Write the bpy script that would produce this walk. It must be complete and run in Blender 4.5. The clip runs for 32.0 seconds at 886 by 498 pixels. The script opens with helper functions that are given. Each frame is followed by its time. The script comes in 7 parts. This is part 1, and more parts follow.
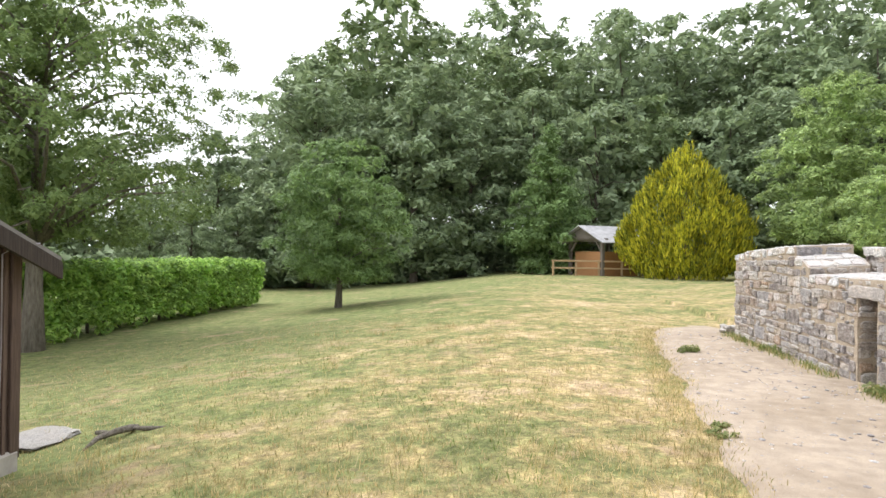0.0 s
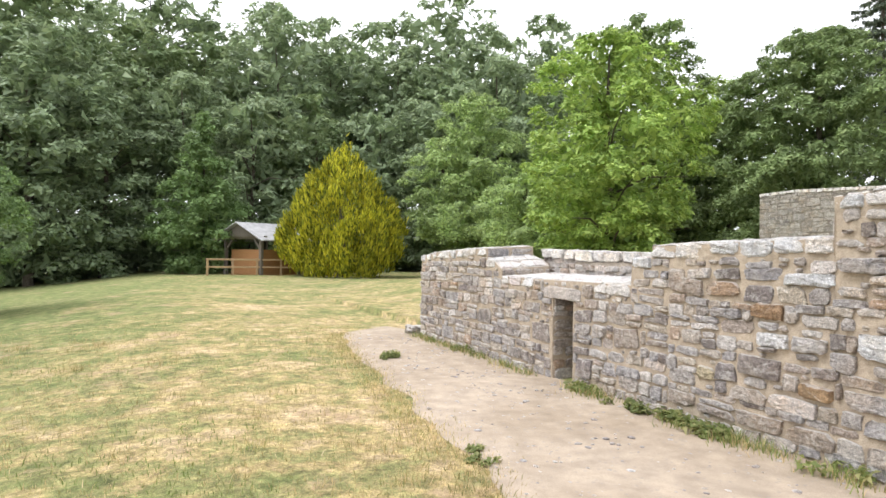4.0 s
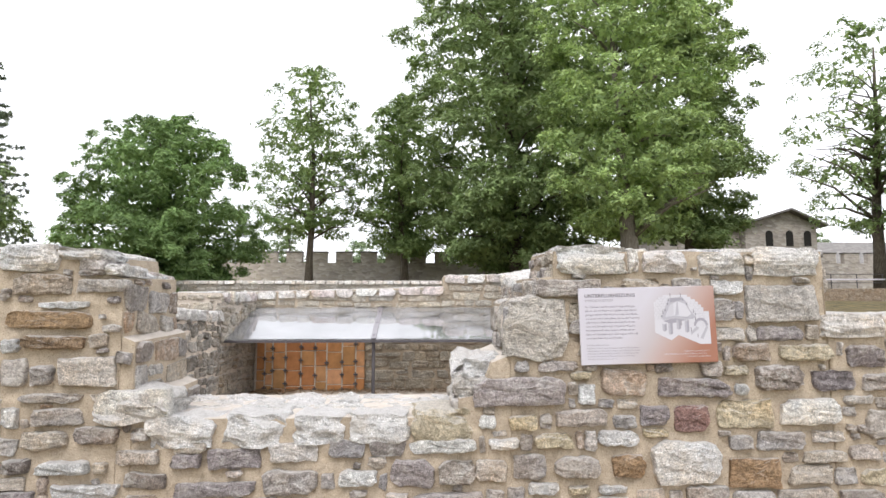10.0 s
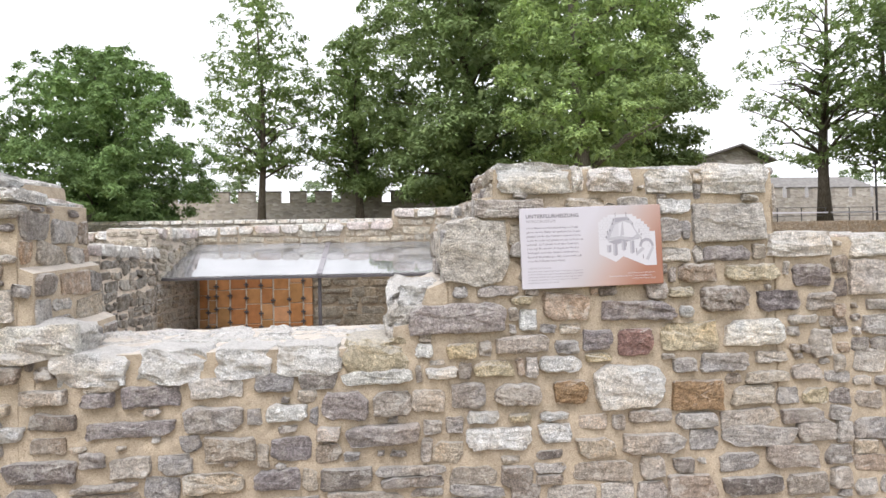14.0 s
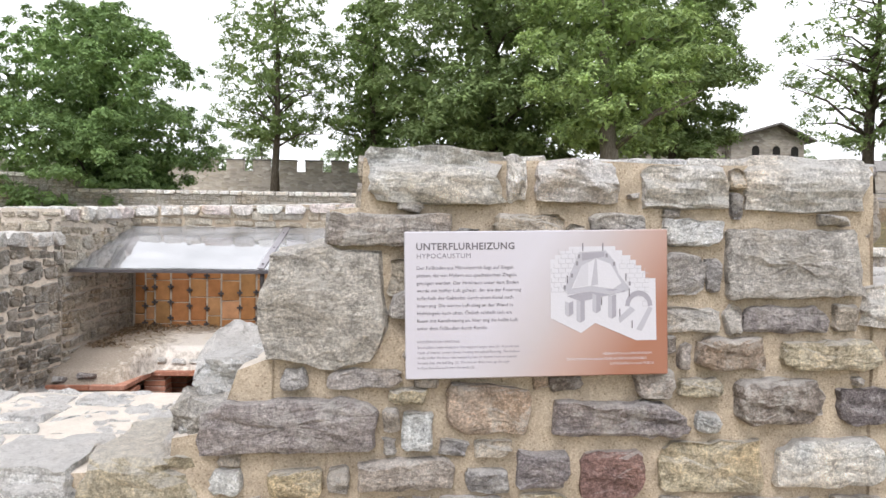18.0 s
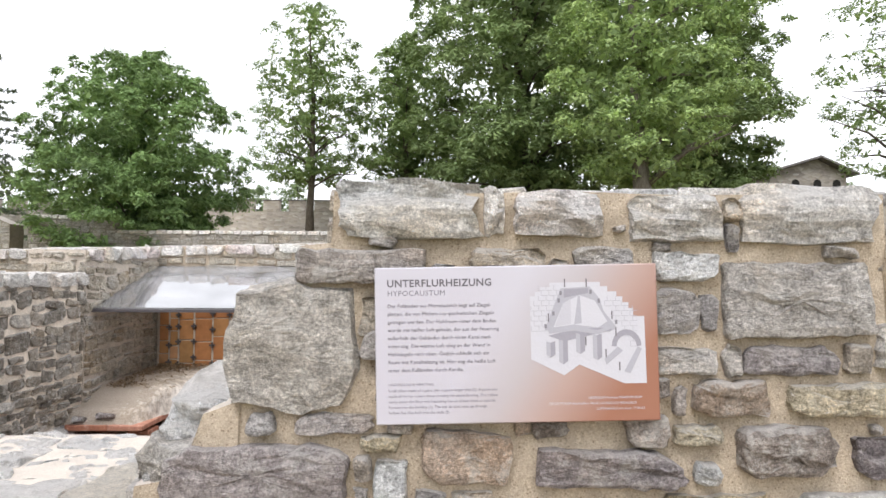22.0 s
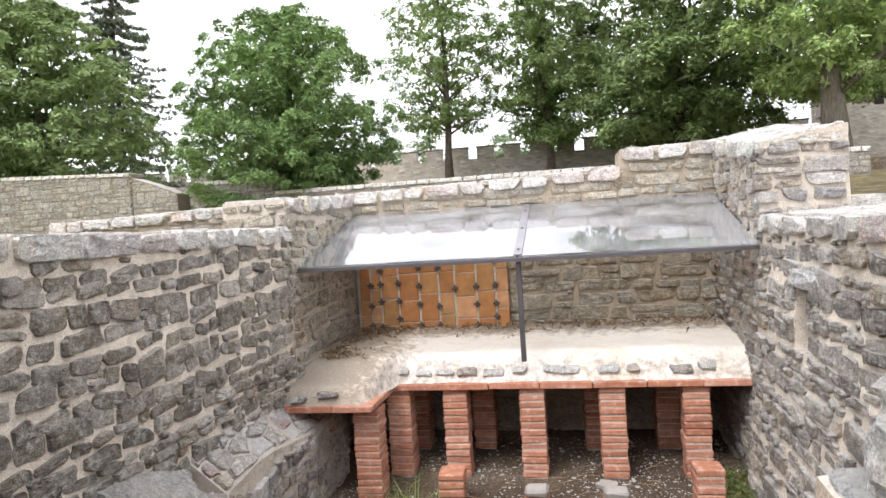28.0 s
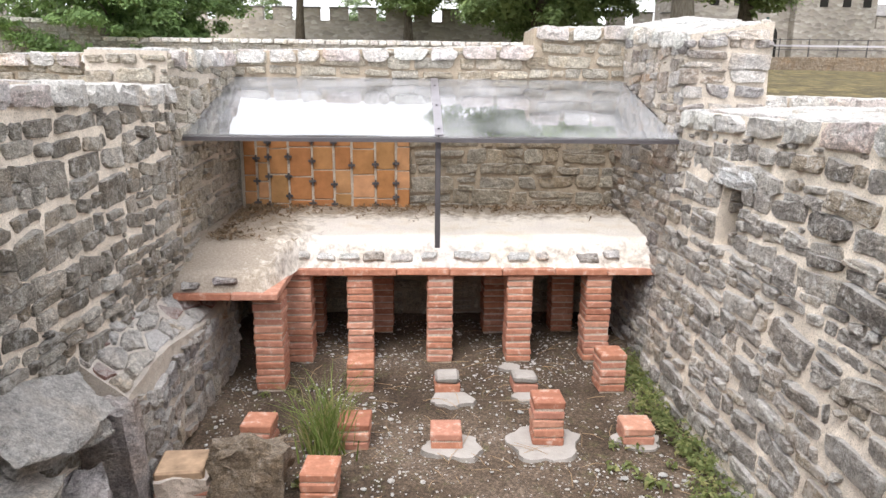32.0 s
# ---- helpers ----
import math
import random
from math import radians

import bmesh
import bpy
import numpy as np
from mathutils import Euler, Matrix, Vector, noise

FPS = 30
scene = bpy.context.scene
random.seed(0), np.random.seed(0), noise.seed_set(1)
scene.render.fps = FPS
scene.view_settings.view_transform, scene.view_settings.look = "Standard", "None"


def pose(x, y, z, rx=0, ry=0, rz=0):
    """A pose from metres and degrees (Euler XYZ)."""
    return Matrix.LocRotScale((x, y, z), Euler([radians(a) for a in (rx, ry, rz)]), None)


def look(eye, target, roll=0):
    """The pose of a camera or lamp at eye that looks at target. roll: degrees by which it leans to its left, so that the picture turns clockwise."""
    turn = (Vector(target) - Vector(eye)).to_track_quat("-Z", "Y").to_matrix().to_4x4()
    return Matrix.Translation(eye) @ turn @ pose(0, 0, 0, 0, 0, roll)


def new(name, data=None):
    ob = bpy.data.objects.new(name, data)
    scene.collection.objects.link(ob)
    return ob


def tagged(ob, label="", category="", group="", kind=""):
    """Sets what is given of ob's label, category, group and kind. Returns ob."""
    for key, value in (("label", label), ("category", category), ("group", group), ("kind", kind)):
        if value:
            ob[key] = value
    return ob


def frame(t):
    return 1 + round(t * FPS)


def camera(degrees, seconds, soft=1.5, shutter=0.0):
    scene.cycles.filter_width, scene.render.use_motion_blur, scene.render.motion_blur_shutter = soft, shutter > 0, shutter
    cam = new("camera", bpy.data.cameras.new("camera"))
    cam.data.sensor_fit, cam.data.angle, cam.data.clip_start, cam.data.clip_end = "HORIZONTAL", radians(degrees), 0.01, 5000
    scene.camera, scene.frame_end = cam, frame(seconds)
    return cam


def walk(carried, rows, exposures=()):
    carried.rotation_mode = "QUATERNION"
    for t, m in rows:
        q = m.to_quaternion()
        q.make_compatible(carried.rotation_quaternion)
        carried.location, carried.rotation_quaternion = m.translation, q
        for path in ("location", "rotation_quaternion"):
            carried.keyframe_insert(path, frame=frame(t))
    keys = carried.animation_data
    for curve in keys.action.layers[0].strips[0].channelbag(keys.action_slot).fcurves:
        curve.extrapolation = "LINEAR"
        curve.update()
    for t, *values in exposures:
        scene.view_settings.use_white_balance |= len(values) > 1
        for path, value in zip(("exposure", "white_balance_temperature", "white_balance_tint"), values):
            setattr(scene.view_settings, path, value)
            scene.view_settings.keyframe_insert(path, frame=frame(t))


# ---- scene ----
cam = camera(67.4, 32.0)
PATH = [
    (0, (0.042, -0.24, 1.338), (-1.943, -0.483, 1.35), 0.8),
    (0.5, (-0.133, -0.377, 1.352), (-2.086, -0.81, 1.373), 0.2),
    (1, (-0.434, -0.501, 1.33), (-2.403, -0.822, 1.483), -0.9),
    (1.5, (-0.741, -0.532, 1.308), (-2.723, -0.769, 1.425), -1.3),
    (2, (-1.024, -0.557, 1.325), (-3.015, -0.737, 1.347), -0.6),
    (2.5, (-1.27, -0.627, 1.314), (-3.267, -0.505, 1.31), 0.9),
    (3, (-1.352, -0.764, 1.306), (-3.285, -0.249, 1.308), 2.0),
    (3.5, (-1.3, -0.822, 1.377), (-3.18, -0.138, 1.366), 1.2),
    (5.5, (-1.266, -0.76, 1.402), (-2.979, 0.263, 1.532), 1.3),
    (6, (-1.29, -0.701, 1.402), (-2.945, 0.42, 1.482), 1.3),
    (6.5, (-1.302, -0.581, 1.437), (-2.831, 0.708, 1.441), 1.5),
    (7, (-1.254, -0.351, 1.392), (-2.537, 1.183, 1.409), 1.6),
    (7.5, (-1.12, -0.171, 1.43), (-2.113, 1.564, 1.473), 3.0),
    (8, (-1.058, -0.104, 1.444), (-1.647, 1.807, 1.491), 0.1),
    (8.5, (-1.042, -0.097, 1.472), (-1.44, 1.86, 1.569), 0.5),
    (9, (-1.037, -0.083, 1.493), (-1.305, 1.89, 1.679), 0.3),
    (9.5, (-1.015, -0.07, 1.497), (-1.099, 1.917, 1.712), 0.3),
    (10, (-1.004, -0.086, 1.507), (-0.939, 1.899, 1.738), -0.1),
    (10.5, (-0.986, -0.081, 1.49), (-0.873, 1.909, 1.649), -0.5),
    (11, (-0.97, -0.075, 1.485), (-0.925, 1.919, 1.639), -1.8),
    (11.5, (-0.992, -0.063, 1.483), (-1.175, 1.924, 1.619), -2.1),
    (12, (-1.025, -0.047, 1.477), (-1.553, 1.881, 1.565), -2.1),
    (12.5, (-1.015, -0.036, 1.466), (-1.592, 1.875, 1.586), -1.5),
    (13, (-1.015, 0.0, 1.437), (-1.384, 1.964, 1.504), 0.5),
    (13.5, (-0.944, 0.035, 1.434), (-1.105, 2.028, 1.471), -0.3),
    (14, (-0.855, 0.182, 1.425), (-0.666, 2.172, 1.474), -1.1),
    (14.5, (-0.777, 0.448, 1.435), (-0.367, 2.404, 1.504), -1.2),
    (16.5, (-0.186, 1.097, 1.56), (0.218, 3.054, 1.629), -0.7),
    (17, (-0.125, 1.374, 1.553), (0.243, 3.34, 1.596), 0.8),
    (17.5, (-0.164, 1.674, 1.643), (0.063, 3.661, 1.647), -0.8),
    (18, (-0.103, 1.743, 1.705), (0.01, 3.74, 1.67), 0.7),
    (18.5, (0.027, 1.797, 1.707), (0.142, 3.793, 1.734), 1.5),
    (19, (0.086, 1.825, 1.699), (0.167, 3.823, 1.735), -0.3),
    (19.5, (0.108, 1.821, 1.727), (0.149, 3.82, 1.776), -0.7),
    (20, (0.069, 1.838, 1.692), (0.073, 3.837, 1.773), 0.4),
    (20.5, (0.074, 1.842, 1.702), (0.081, 3.841, 1.772), 0.7),
    (21, (0.068, 1.839, 1.692), (0.106, 3.837, 1.779), 0.5),
    (21.5, (0.084, 1.835, 1.695), (0.09, 3.833, 1.781), 0.3),
    (22, (0.079, 1.836, 1.701), (0.084, 3.834, 1.78), 0.3),
    (22.5, (0.083, 1.837, 1.711), (0.102, 3.835, 1.78), 0.2),
    (23, (0.085, 1.851, 1.698), (0.092, 3.849, 1.776), 0.0),
    (23.5, (0.09, 1.961, 1.696), (0.038, 3.959, 1.773), -0.1),
    (24, (0.012, 2.064, 1.707), (0.002, 4.061, 1.809), -0.1),
    (24.5, (-0.075, 2.114, 1.722), (-0.151, 4.11, 1.818), -0.2),
    (25, (-0.135, 2.226, 1.702), (-0.392, 4.209, 1.731), -0.4),
    (25.5, (-0.252, 2.43, 1.697), (-0.59, 4.401, 1.724), -0.5),
    (27.5, (-1.215, 3.04, 1.621), (-1.679, 4.984, 1.528), -2.2),
    (28, (-1.188, 3.318, 1.628), (-1.57, 5.28, 1.56), -3.6),
    (28.5, (-1.334, 3.47, 1.63), (-1.525, 5.446, 1.388), -1.7),
    (29, (-1.591, 3.583, 1.62), (-1.612, 5.543, 1.221), -0.8),
    (29.5, (-1.763, 3.653, 1.654), (-1.814, 5.538, 0.99), -0.7),
    (30, (-1.807, 3.671, 1.69), (-1.856, 5.578, 1.088), 0.4),
    (30.5, (-1.819, 3.689, 1.685), (-1.76, 5.616, 1.153), 1.7),
    (31, (-1.825, 3.688, 1.684), (-1.754, 5.618, 1.164), 0.8),
    (31.5, (-1.821, 3.677, 1.681), (-1.757, 5.612, 1.18), 0.6),
    (32, (-1.831, 3.673, 1.669), (-1.748, 5.618, 1.212), 0.6),
]
walk(cam, [(t, look(eye, target, roll)) for t, eye, target, roll in PATH], [(0.0, 0.78, 6350, 13), (7.0, 0.74, 6350, 13), (10.0, 0.66, 6350, 13), (18.0, 0.7, 6350, 13), (25.0, 0.72, 6350, 13), (28.0, 0.95, 6350, 13), (30.0, 1.04, 6350, 13), (32.0, 1.08, 6350, 13)])

# ---- world, sun, exposure ----
world = bpy.data.worlds.new("overcast_sky")
scene.world = world
world.use_nodes = True
wn, wl = world.node_tree.nodes, world.node_tree.links
wn.clear()
SUN_EL, SUN_AZ = radians(56), radians(200)
sky = wn.new("ShaderNodeTexSky")
sky.sky_type, sky.sun_disc = "NISHITA", False
sky.sun_elevation, sky.sun_rotation = SUN_EL, SUN_AZ
sky.air_density, sky.dust_density, sky.ozone_density = 1.0, 3.0, 1.0
grey = wn.new("ShaderNodeHueSaturation")
grey.inputs["Saturation"].default_value = 0.12
grey.inputs["Value"].default_value = 1.0
wl.new(sky.outputs[0], grey.inputs["Color"])
cloud = wn.new("ShaderNodeMix")
cloud.data_type = "RGBA"
cloud.inputs[0].default_value = 0.6
cloud.inputs[7].default_value = (11.0, 11.2, 11.5, 1)
wl.new(grey.outputs[0], cloud.inputs[6])
bgn = wn.new("ShaderNodeBackground")
bgn.inputs["Strength"].default_value = 0.13
wl.new(cloud.outputs[2], bgn.inputs["Color"])
wout = wn.new("ShaderNodeOutputWorld")
wl.new(bgn.outputs[0], wout.inputs[0])
sun_data = bpy.data.lights.new("sun", "SUN")
sun_data.energy, sun_data.angle, sun_data.color = 1.2, radians(25), (1.0, 0.97, 0.92)
sun_ob = new("sun", sun_data)
sun_dir = Vector((math.cos(SUN_EL) * math.sin(SUN_AZ), math.cos(SUN_EL) * math.cos(SUN_AZ), math.sin(SUN_EL)))
sun_ob.matrix_world = look(sun_dir * 80, (0, 0, 0))


# ---- materials ----
class Nodes:
    """Short names for building node materials."""

    def __init__(self, name, rough=0.9, metal=0.0):
        self.mat = bpy.data.materials.new(name)
        self.mat.use_nodes = True
        self.n, self.l = self.mat.node_tree.nodes, self.mat.node_tree.links
        self.bsdf = self.n["Principled BSDF"]
        self.bsdf.inputs["Roughness"].default_value = rough
        self.bsdf.inputs["Metallic"].default_value = metal
        self.bsdf.inputs["Specular IOR Level"].default_value = 0.3
        geo = self.n.new("ShaderNodeNewGeometry")
        self.pos, self.island, self.normal = geo.outputs["Position"], geo.outputs["Random Per Island"], geo.outputs["Normal"]

    def put(self, sock, val):
        if isinstance(val, (int, float)):
            sock.default_value = val
        elif isinstance(val, tuple):
            sock.default_value = (*val, 1) if len(val) == 3 and sock.type == "RGBA" else val
        else:
            self.l.new(val, sock)

    def noise(self, scale, detail=4.0, rough=0.55, vec=None, stretch=None, dist=0.0):
        v = vec or self.pos
        if stretch:
            m = self.n.new("ShaderNodeMapping")
            m.inputs["Scale"].default_value = stretch
            self.l.new(v, m.inputs["Vector"])
            v = m.outputs[0]
        t = self.n.new("ShaderNodeTexNoise")
        t.inputs["Scale"].default_value, t.inputs["Detail"].default_value = scale, detail
        t.inputs["Roughness"].default_value, t.inputs["Distortion"].default_value = rough, dist
        self.l.new(v, t.inputs["Vector"])
        return t.outputs["Fac"]

    def voronoi(self, scale, out="Distance", vec=None):
        t = self.n.new("ShaderNodeTexVoronoi")
        t.inputs["Scale"].default_value = scale
        self.l.new(vec or self.pos, t.inputs["Vector"])
        return t.outputs[out]

    def ramp(self, fac, stops, flat=False):
        r = self.n.new("ShaderNodeValToRGB")
        e = r.color_ramp.elements
        if flat:
            r.color_ramp.interpolation = "CONSTANT"
        while len(e) < len(stops):
            e.new(0.5)
        for k, (p, c) in zip(e, stops):
            k.position = p
            k.color = (c, c, c, 1) if isinstance(c, (int, float)) else (*c, 1)
        self.l.new(fac, r.inputs[0])
        return r.outputs[0]

    def mix(self, fac, a, b, mode="MIX"):
        m = self.n.new("ShaderNodeMix")
        m.data_type, m.blend_type = "RGBA", mode
        self.put(m.inputs[0], fac), self.put(m.inputs[6], a), self.put(m.inputs[7], b)
        return m.outputs[2]

    def math(self, op, a, b=0.0):
        m = self.n.new("ShaderNodeMath")
        m.operation = op
        self.put(m.inputs[0], a), self.put(m.inputs[1], b)
        return m.outputs[0]

    def rand(self):
        """One number a piece, for single pieces and for joined ones alike."""
        o = self.n.new("ShaderNodeObjectInfo")
        return self.math("FRACT", self.math("ADD", o.outputs["Random"], self.island))

    def split(self, axis):
        s = self.n.new("ShaderNodeSeparateXYZ")
        self.l.new(self.pos, s.inputs[0])
        return s.outputs[axis]

    def up(self):
        s = self.n.new("ShaderNodeSeparateXYZ")
        self.l.new(self.normal, s.inputs[0])
        return s.outputs[2]

    def bump(self, height, strength=0.5, dist=0.01):
        b = self.n.new("ShaderNodeBump")
        b.inputs["Strength"].default_value, b.inputs["Distance"].default_value = strength, dist
        self.l.new(height, b.inputs["Height"])
        self.l.new(b.outputs[0], self.bsdf.inputs["Normal"])

    def done(self, colour, rough=None):
        self.put(self.bsdf.inputs["Base Color"], colour)
        if rough is not None:
            self.put(self.bsdf.inputs["Roughness"], rough)
        return self.mat


def stone_material(name, stops, lichen=0.35, streak=0.5, bleach_light=0.6):
    """Slate and quartzite: a tone a stone, strata, pale lichen and lime, dark pits and cracks."""
    k = Nodes(name, 0.85)
    r = k.rand()
    tone = k.ramp(r, [(p, tuple(min(0.78, c * 1.33) for c in col)) for p, col in stops])
    strata = k.noise(8, 9, 0.78, stretch=(1.0, 1.0, 3.2), dist=0.35)
    fine = k.noise(110, 6, 0.8)
    grain = k.noise(26, 10, 0.85, dist=0.15)
    blotch = k.noise(7.5, 8, 0.8, dist=0.3)
    col = k.mix(streak, tone, k.mix(1.0, tone, k.ramp(strata, [(0.32, 0.55), (0.5, 1.0), (0.68, 1.4)]), "MULTIPLY"))
    col = k.mix(0.55, col, k.mix(1.0, col, k.ramp(blotch, [(0.3, 0.5), (0.5, 1.0), (0.7, 1.45)]), "MULTIPLY"))
    col = k.mix(0.75, col, k.mix(1.0, col, k.ramp(grain, [(0.37, 0.42), (0.49, 1.0), (0.63, 1.65)]), "MULTIPLY"))
    col = k.mix(0.75, col, k.mix(1.0, col, k.ramp(fine, [(0.36, 0.42), (0.5, 1.0), (0.64, 1.65)]), "MULTIPLY"))
    warm = k.ramp(k.noise(2.3, 4, 0.6), [(0.5, 0.0), (0.68, 0.5)])
    col = k.mix(warm, col, k.mix(1.0, col, (1.2, 1.0, 0.76), "MULTIPLY"))
    pale = k.math("MULTIPLY", k.ramp(k.math("ADD", blotch, k.math("MULTIPLY", grain, 0.5)), [(0.78, 0.0), (0.86, 1.0)]), lichen)
    col = k.mix(pale, col, (0.7, 0.69, 0.66))
    smear = k.math("MULTIPLY", k.ramp(k.noise(5.0, 9, 0.78, dist=0.3), [(0.52, 0.0), (0.62, 1.0)]), lichen)
    col = k.mix(smear, col, (0.56, 0.51, 0.45))
    vein = k.ramp(k.math("ABSOLUTE", k.math("SUBTRACT", k.noise(5, 6, 0.65, stretch=(1.0, 1.0, 2.6), dist=0.3), 0.5)), [(0.002, 0.25), (0.008, 0.0)])
    col = k.mix(vein, col, (0.09, 0.08, 0.075))
    # upward faces whitened: some bleaching, and the sky's light put into the colour
    toplit_wash = k.math("MULTIPLY", k.ramp(k.math("ADD", k.up(), k.math("MULTIPLY", k.math("SUBTRACT", grain, 0.5), 0.9)), [(0.4, 0.0), (0.8, 1.0)]), bleach_light)
    col = k.mix(toplit_wash, col, k.mix(grain, (0.5, 0.475, 0.45), (0.78, 0.755, 0.725)))
    crag = k.math("ABSOLUTE", k.math("SUBTRACT", k.noise(13, 5, 0.6, stretch=(1.0, 1.0, 1.7), dist=0.5), 0.5))
    col = k.mix(k.ramp(crag, [(0.0, 0.4), (0.02, 0.0)]), col, k.mix(1.0, col, (0.4, 0.38, 0.36), "MULTIPLY"))
    k.bump(k.math("ADD", k.math("ADD", strata, k.math("MULTIPLY", grain, 0.9)), k.math("ADD", k.math("MULTIPLY", fine, 0.35), k.math("MULTIPLY", crag, 2.0))), 1.0, 0.024)
    return k.done(col)


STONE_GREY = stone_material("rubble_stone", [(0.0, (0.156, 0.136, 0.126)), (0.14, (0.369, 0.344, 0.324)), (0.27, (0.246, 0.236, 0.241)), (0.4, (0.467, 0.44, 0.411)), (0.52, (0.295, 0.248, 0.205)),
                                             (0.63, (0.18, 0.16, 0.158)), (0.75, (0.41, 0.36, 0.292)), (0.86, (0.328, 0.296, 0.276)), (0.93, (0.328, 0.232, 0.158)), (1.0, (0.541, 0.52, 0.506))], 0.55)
STONE_DARK = stone_material("dark_slate", [(0.0, (0.164, 0.144, 0.148)), (0.25, (0.35, 0.312, 0.303)), (0.45, (0.217, 0.195, 0.203)), (0.65, (0.436, 0.399, 0.368)),
                                           (0.8, (0.295, 0.231, 0.186)), (0.9, (0.239, 0.226, 0.229)), (1.0, (0.567, 0.549, 0.533))], 0.4, 0.6, 0.3)
STONE_BROWN = stone_material("brown_stone", [(0.0, (0.233, 0.148, 0.0855)), (0.5, (0.285, 0.197, 0.114)), (1.0, (0.19, 0.138, 0.0912))], 0.08)
STONE_RED = stone_material("red_stone", [(0.0, (0.245, 0.135, 0.108)), (1.0, (0.214, 0.14, 0.131))], 0.12)
STONE_OCHRE = stone_material("ochre_stone", [(0.0, (0.432, 0.373, 0.255)), (1.0, (0.38, 0.337, 0.255))], 0.2)
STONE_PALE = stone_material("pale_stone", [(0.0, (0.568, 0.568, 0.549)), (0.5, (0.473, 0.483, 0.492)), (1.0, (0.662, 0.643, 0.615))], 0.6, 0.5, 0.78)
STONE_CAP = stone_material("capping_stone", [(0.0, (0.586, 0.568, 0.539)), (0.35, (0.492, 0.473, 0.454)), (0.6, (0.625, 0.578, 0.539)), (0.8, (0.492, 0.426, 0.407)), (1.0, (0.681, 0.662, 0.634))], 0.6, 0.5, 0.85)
STONE_RUST = stone_material("rust_stained_rock", [(0.0, (0.172, 0.132, 0.092)), (1.0, (0.196, 0.149, 0.103))], 0.2, 0.7, 0.05)
STONE_WORN = stone_material("worn_slate", [(0.0, (0.389, 0.365, 0.341)), (0.5, (0.353, 0.341, 0.324)), (1.0, (0.424, 0.389, 0.341))], 0.5, 0.7, 0.12)
STONE_ROOM = stone_material("lichen_spotted_slate", [(0.0, (0.15, 0.135, 0.12)), (0.25, (0.32, 0.295, 0.27)), (0.5, (0.22, 0.2, 0.18)), (0.75, (0.39, 0.365, 0.33)), (1.0, (0.3, 0.25, 0.19))], 0.85, 0.6, 0.6)
STONE_WEST = stone_material("brown_grey_slate", [(0.0, (0.12, 0.107, 0.088)), (0.25, (0.27, 0.245, 0.21)), (0.5, (0.18, 0.163, 0.138)), (0.7, (0.36, 0.335, 0.29)), (0.85, (0.26, 0.215, 0.16)), (1.0, (0.45, 0.425, 0.385))], 0.6, 0.6, 0.4)
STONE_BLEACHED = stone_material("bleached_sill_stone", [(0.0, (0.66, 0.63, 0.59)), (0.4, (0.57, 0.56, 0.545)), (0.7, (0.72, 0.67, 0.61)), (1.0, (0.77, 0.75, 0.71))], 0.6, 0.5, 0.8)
STONE_TAN = stone_material("tan_rubble_stone", [(0.0, (0.24, 0.205, 0.155)), (0.3, (0.33, 0.29, 0.23)), (0.6, (0.27, 0.25, 0.215)), (1.0, (0.4, 0.36, 0.29))], 0.3, 0.6, 0.6)
STONE_FAR = stone_material("weathered_grey_stone", [(0.0, (0.18, 0.171, 0.153)), (0.5, (0.288, 0.27, 0.238)), (1.0, (0.225, 0.207, 0.18))], 0.3)


def far_masonry():
    """Pale rubble masonry as seen from far off: a tone a stone."""
    k = Nodes("pale_far_masonry", 0.92)
    m = k.n.new("ShaderNodeMapping")
    m.inputs["Scale"].default_value = (2.6, 2.6, 5.2)
    k.l.new(k.pos, m.inputs["Vector"])
    c = k.n.new("ShaderNodeSeparateColor")
    k.l.new(k.voronoi(1.0, "Color", m.outputs[0]), c.inputs[0])
    col = k.ramp(c.outputs[0], [(0.0, (0.3, 0.27, 0.24)), (0.4, (0.45, 0.41, 0.37)), (0.8, (0.38, 0.34, 0.29)), (1.0, (0.55, 0.52, 0.48))])
    col = k.mix(0.5, col, k.mix(1.0, col, k.ramp(k.noise(0.35, 5, 0.65), [(0.3, 0.65), (0.7, 1.25)]), "MULTIPLY"))
    k.bump(k.voronoi(1.0, "Distance", m.outputs[0]), 0.6, 0.05)
    return k.done(col)


FAR_MASONRY = far_masonry()


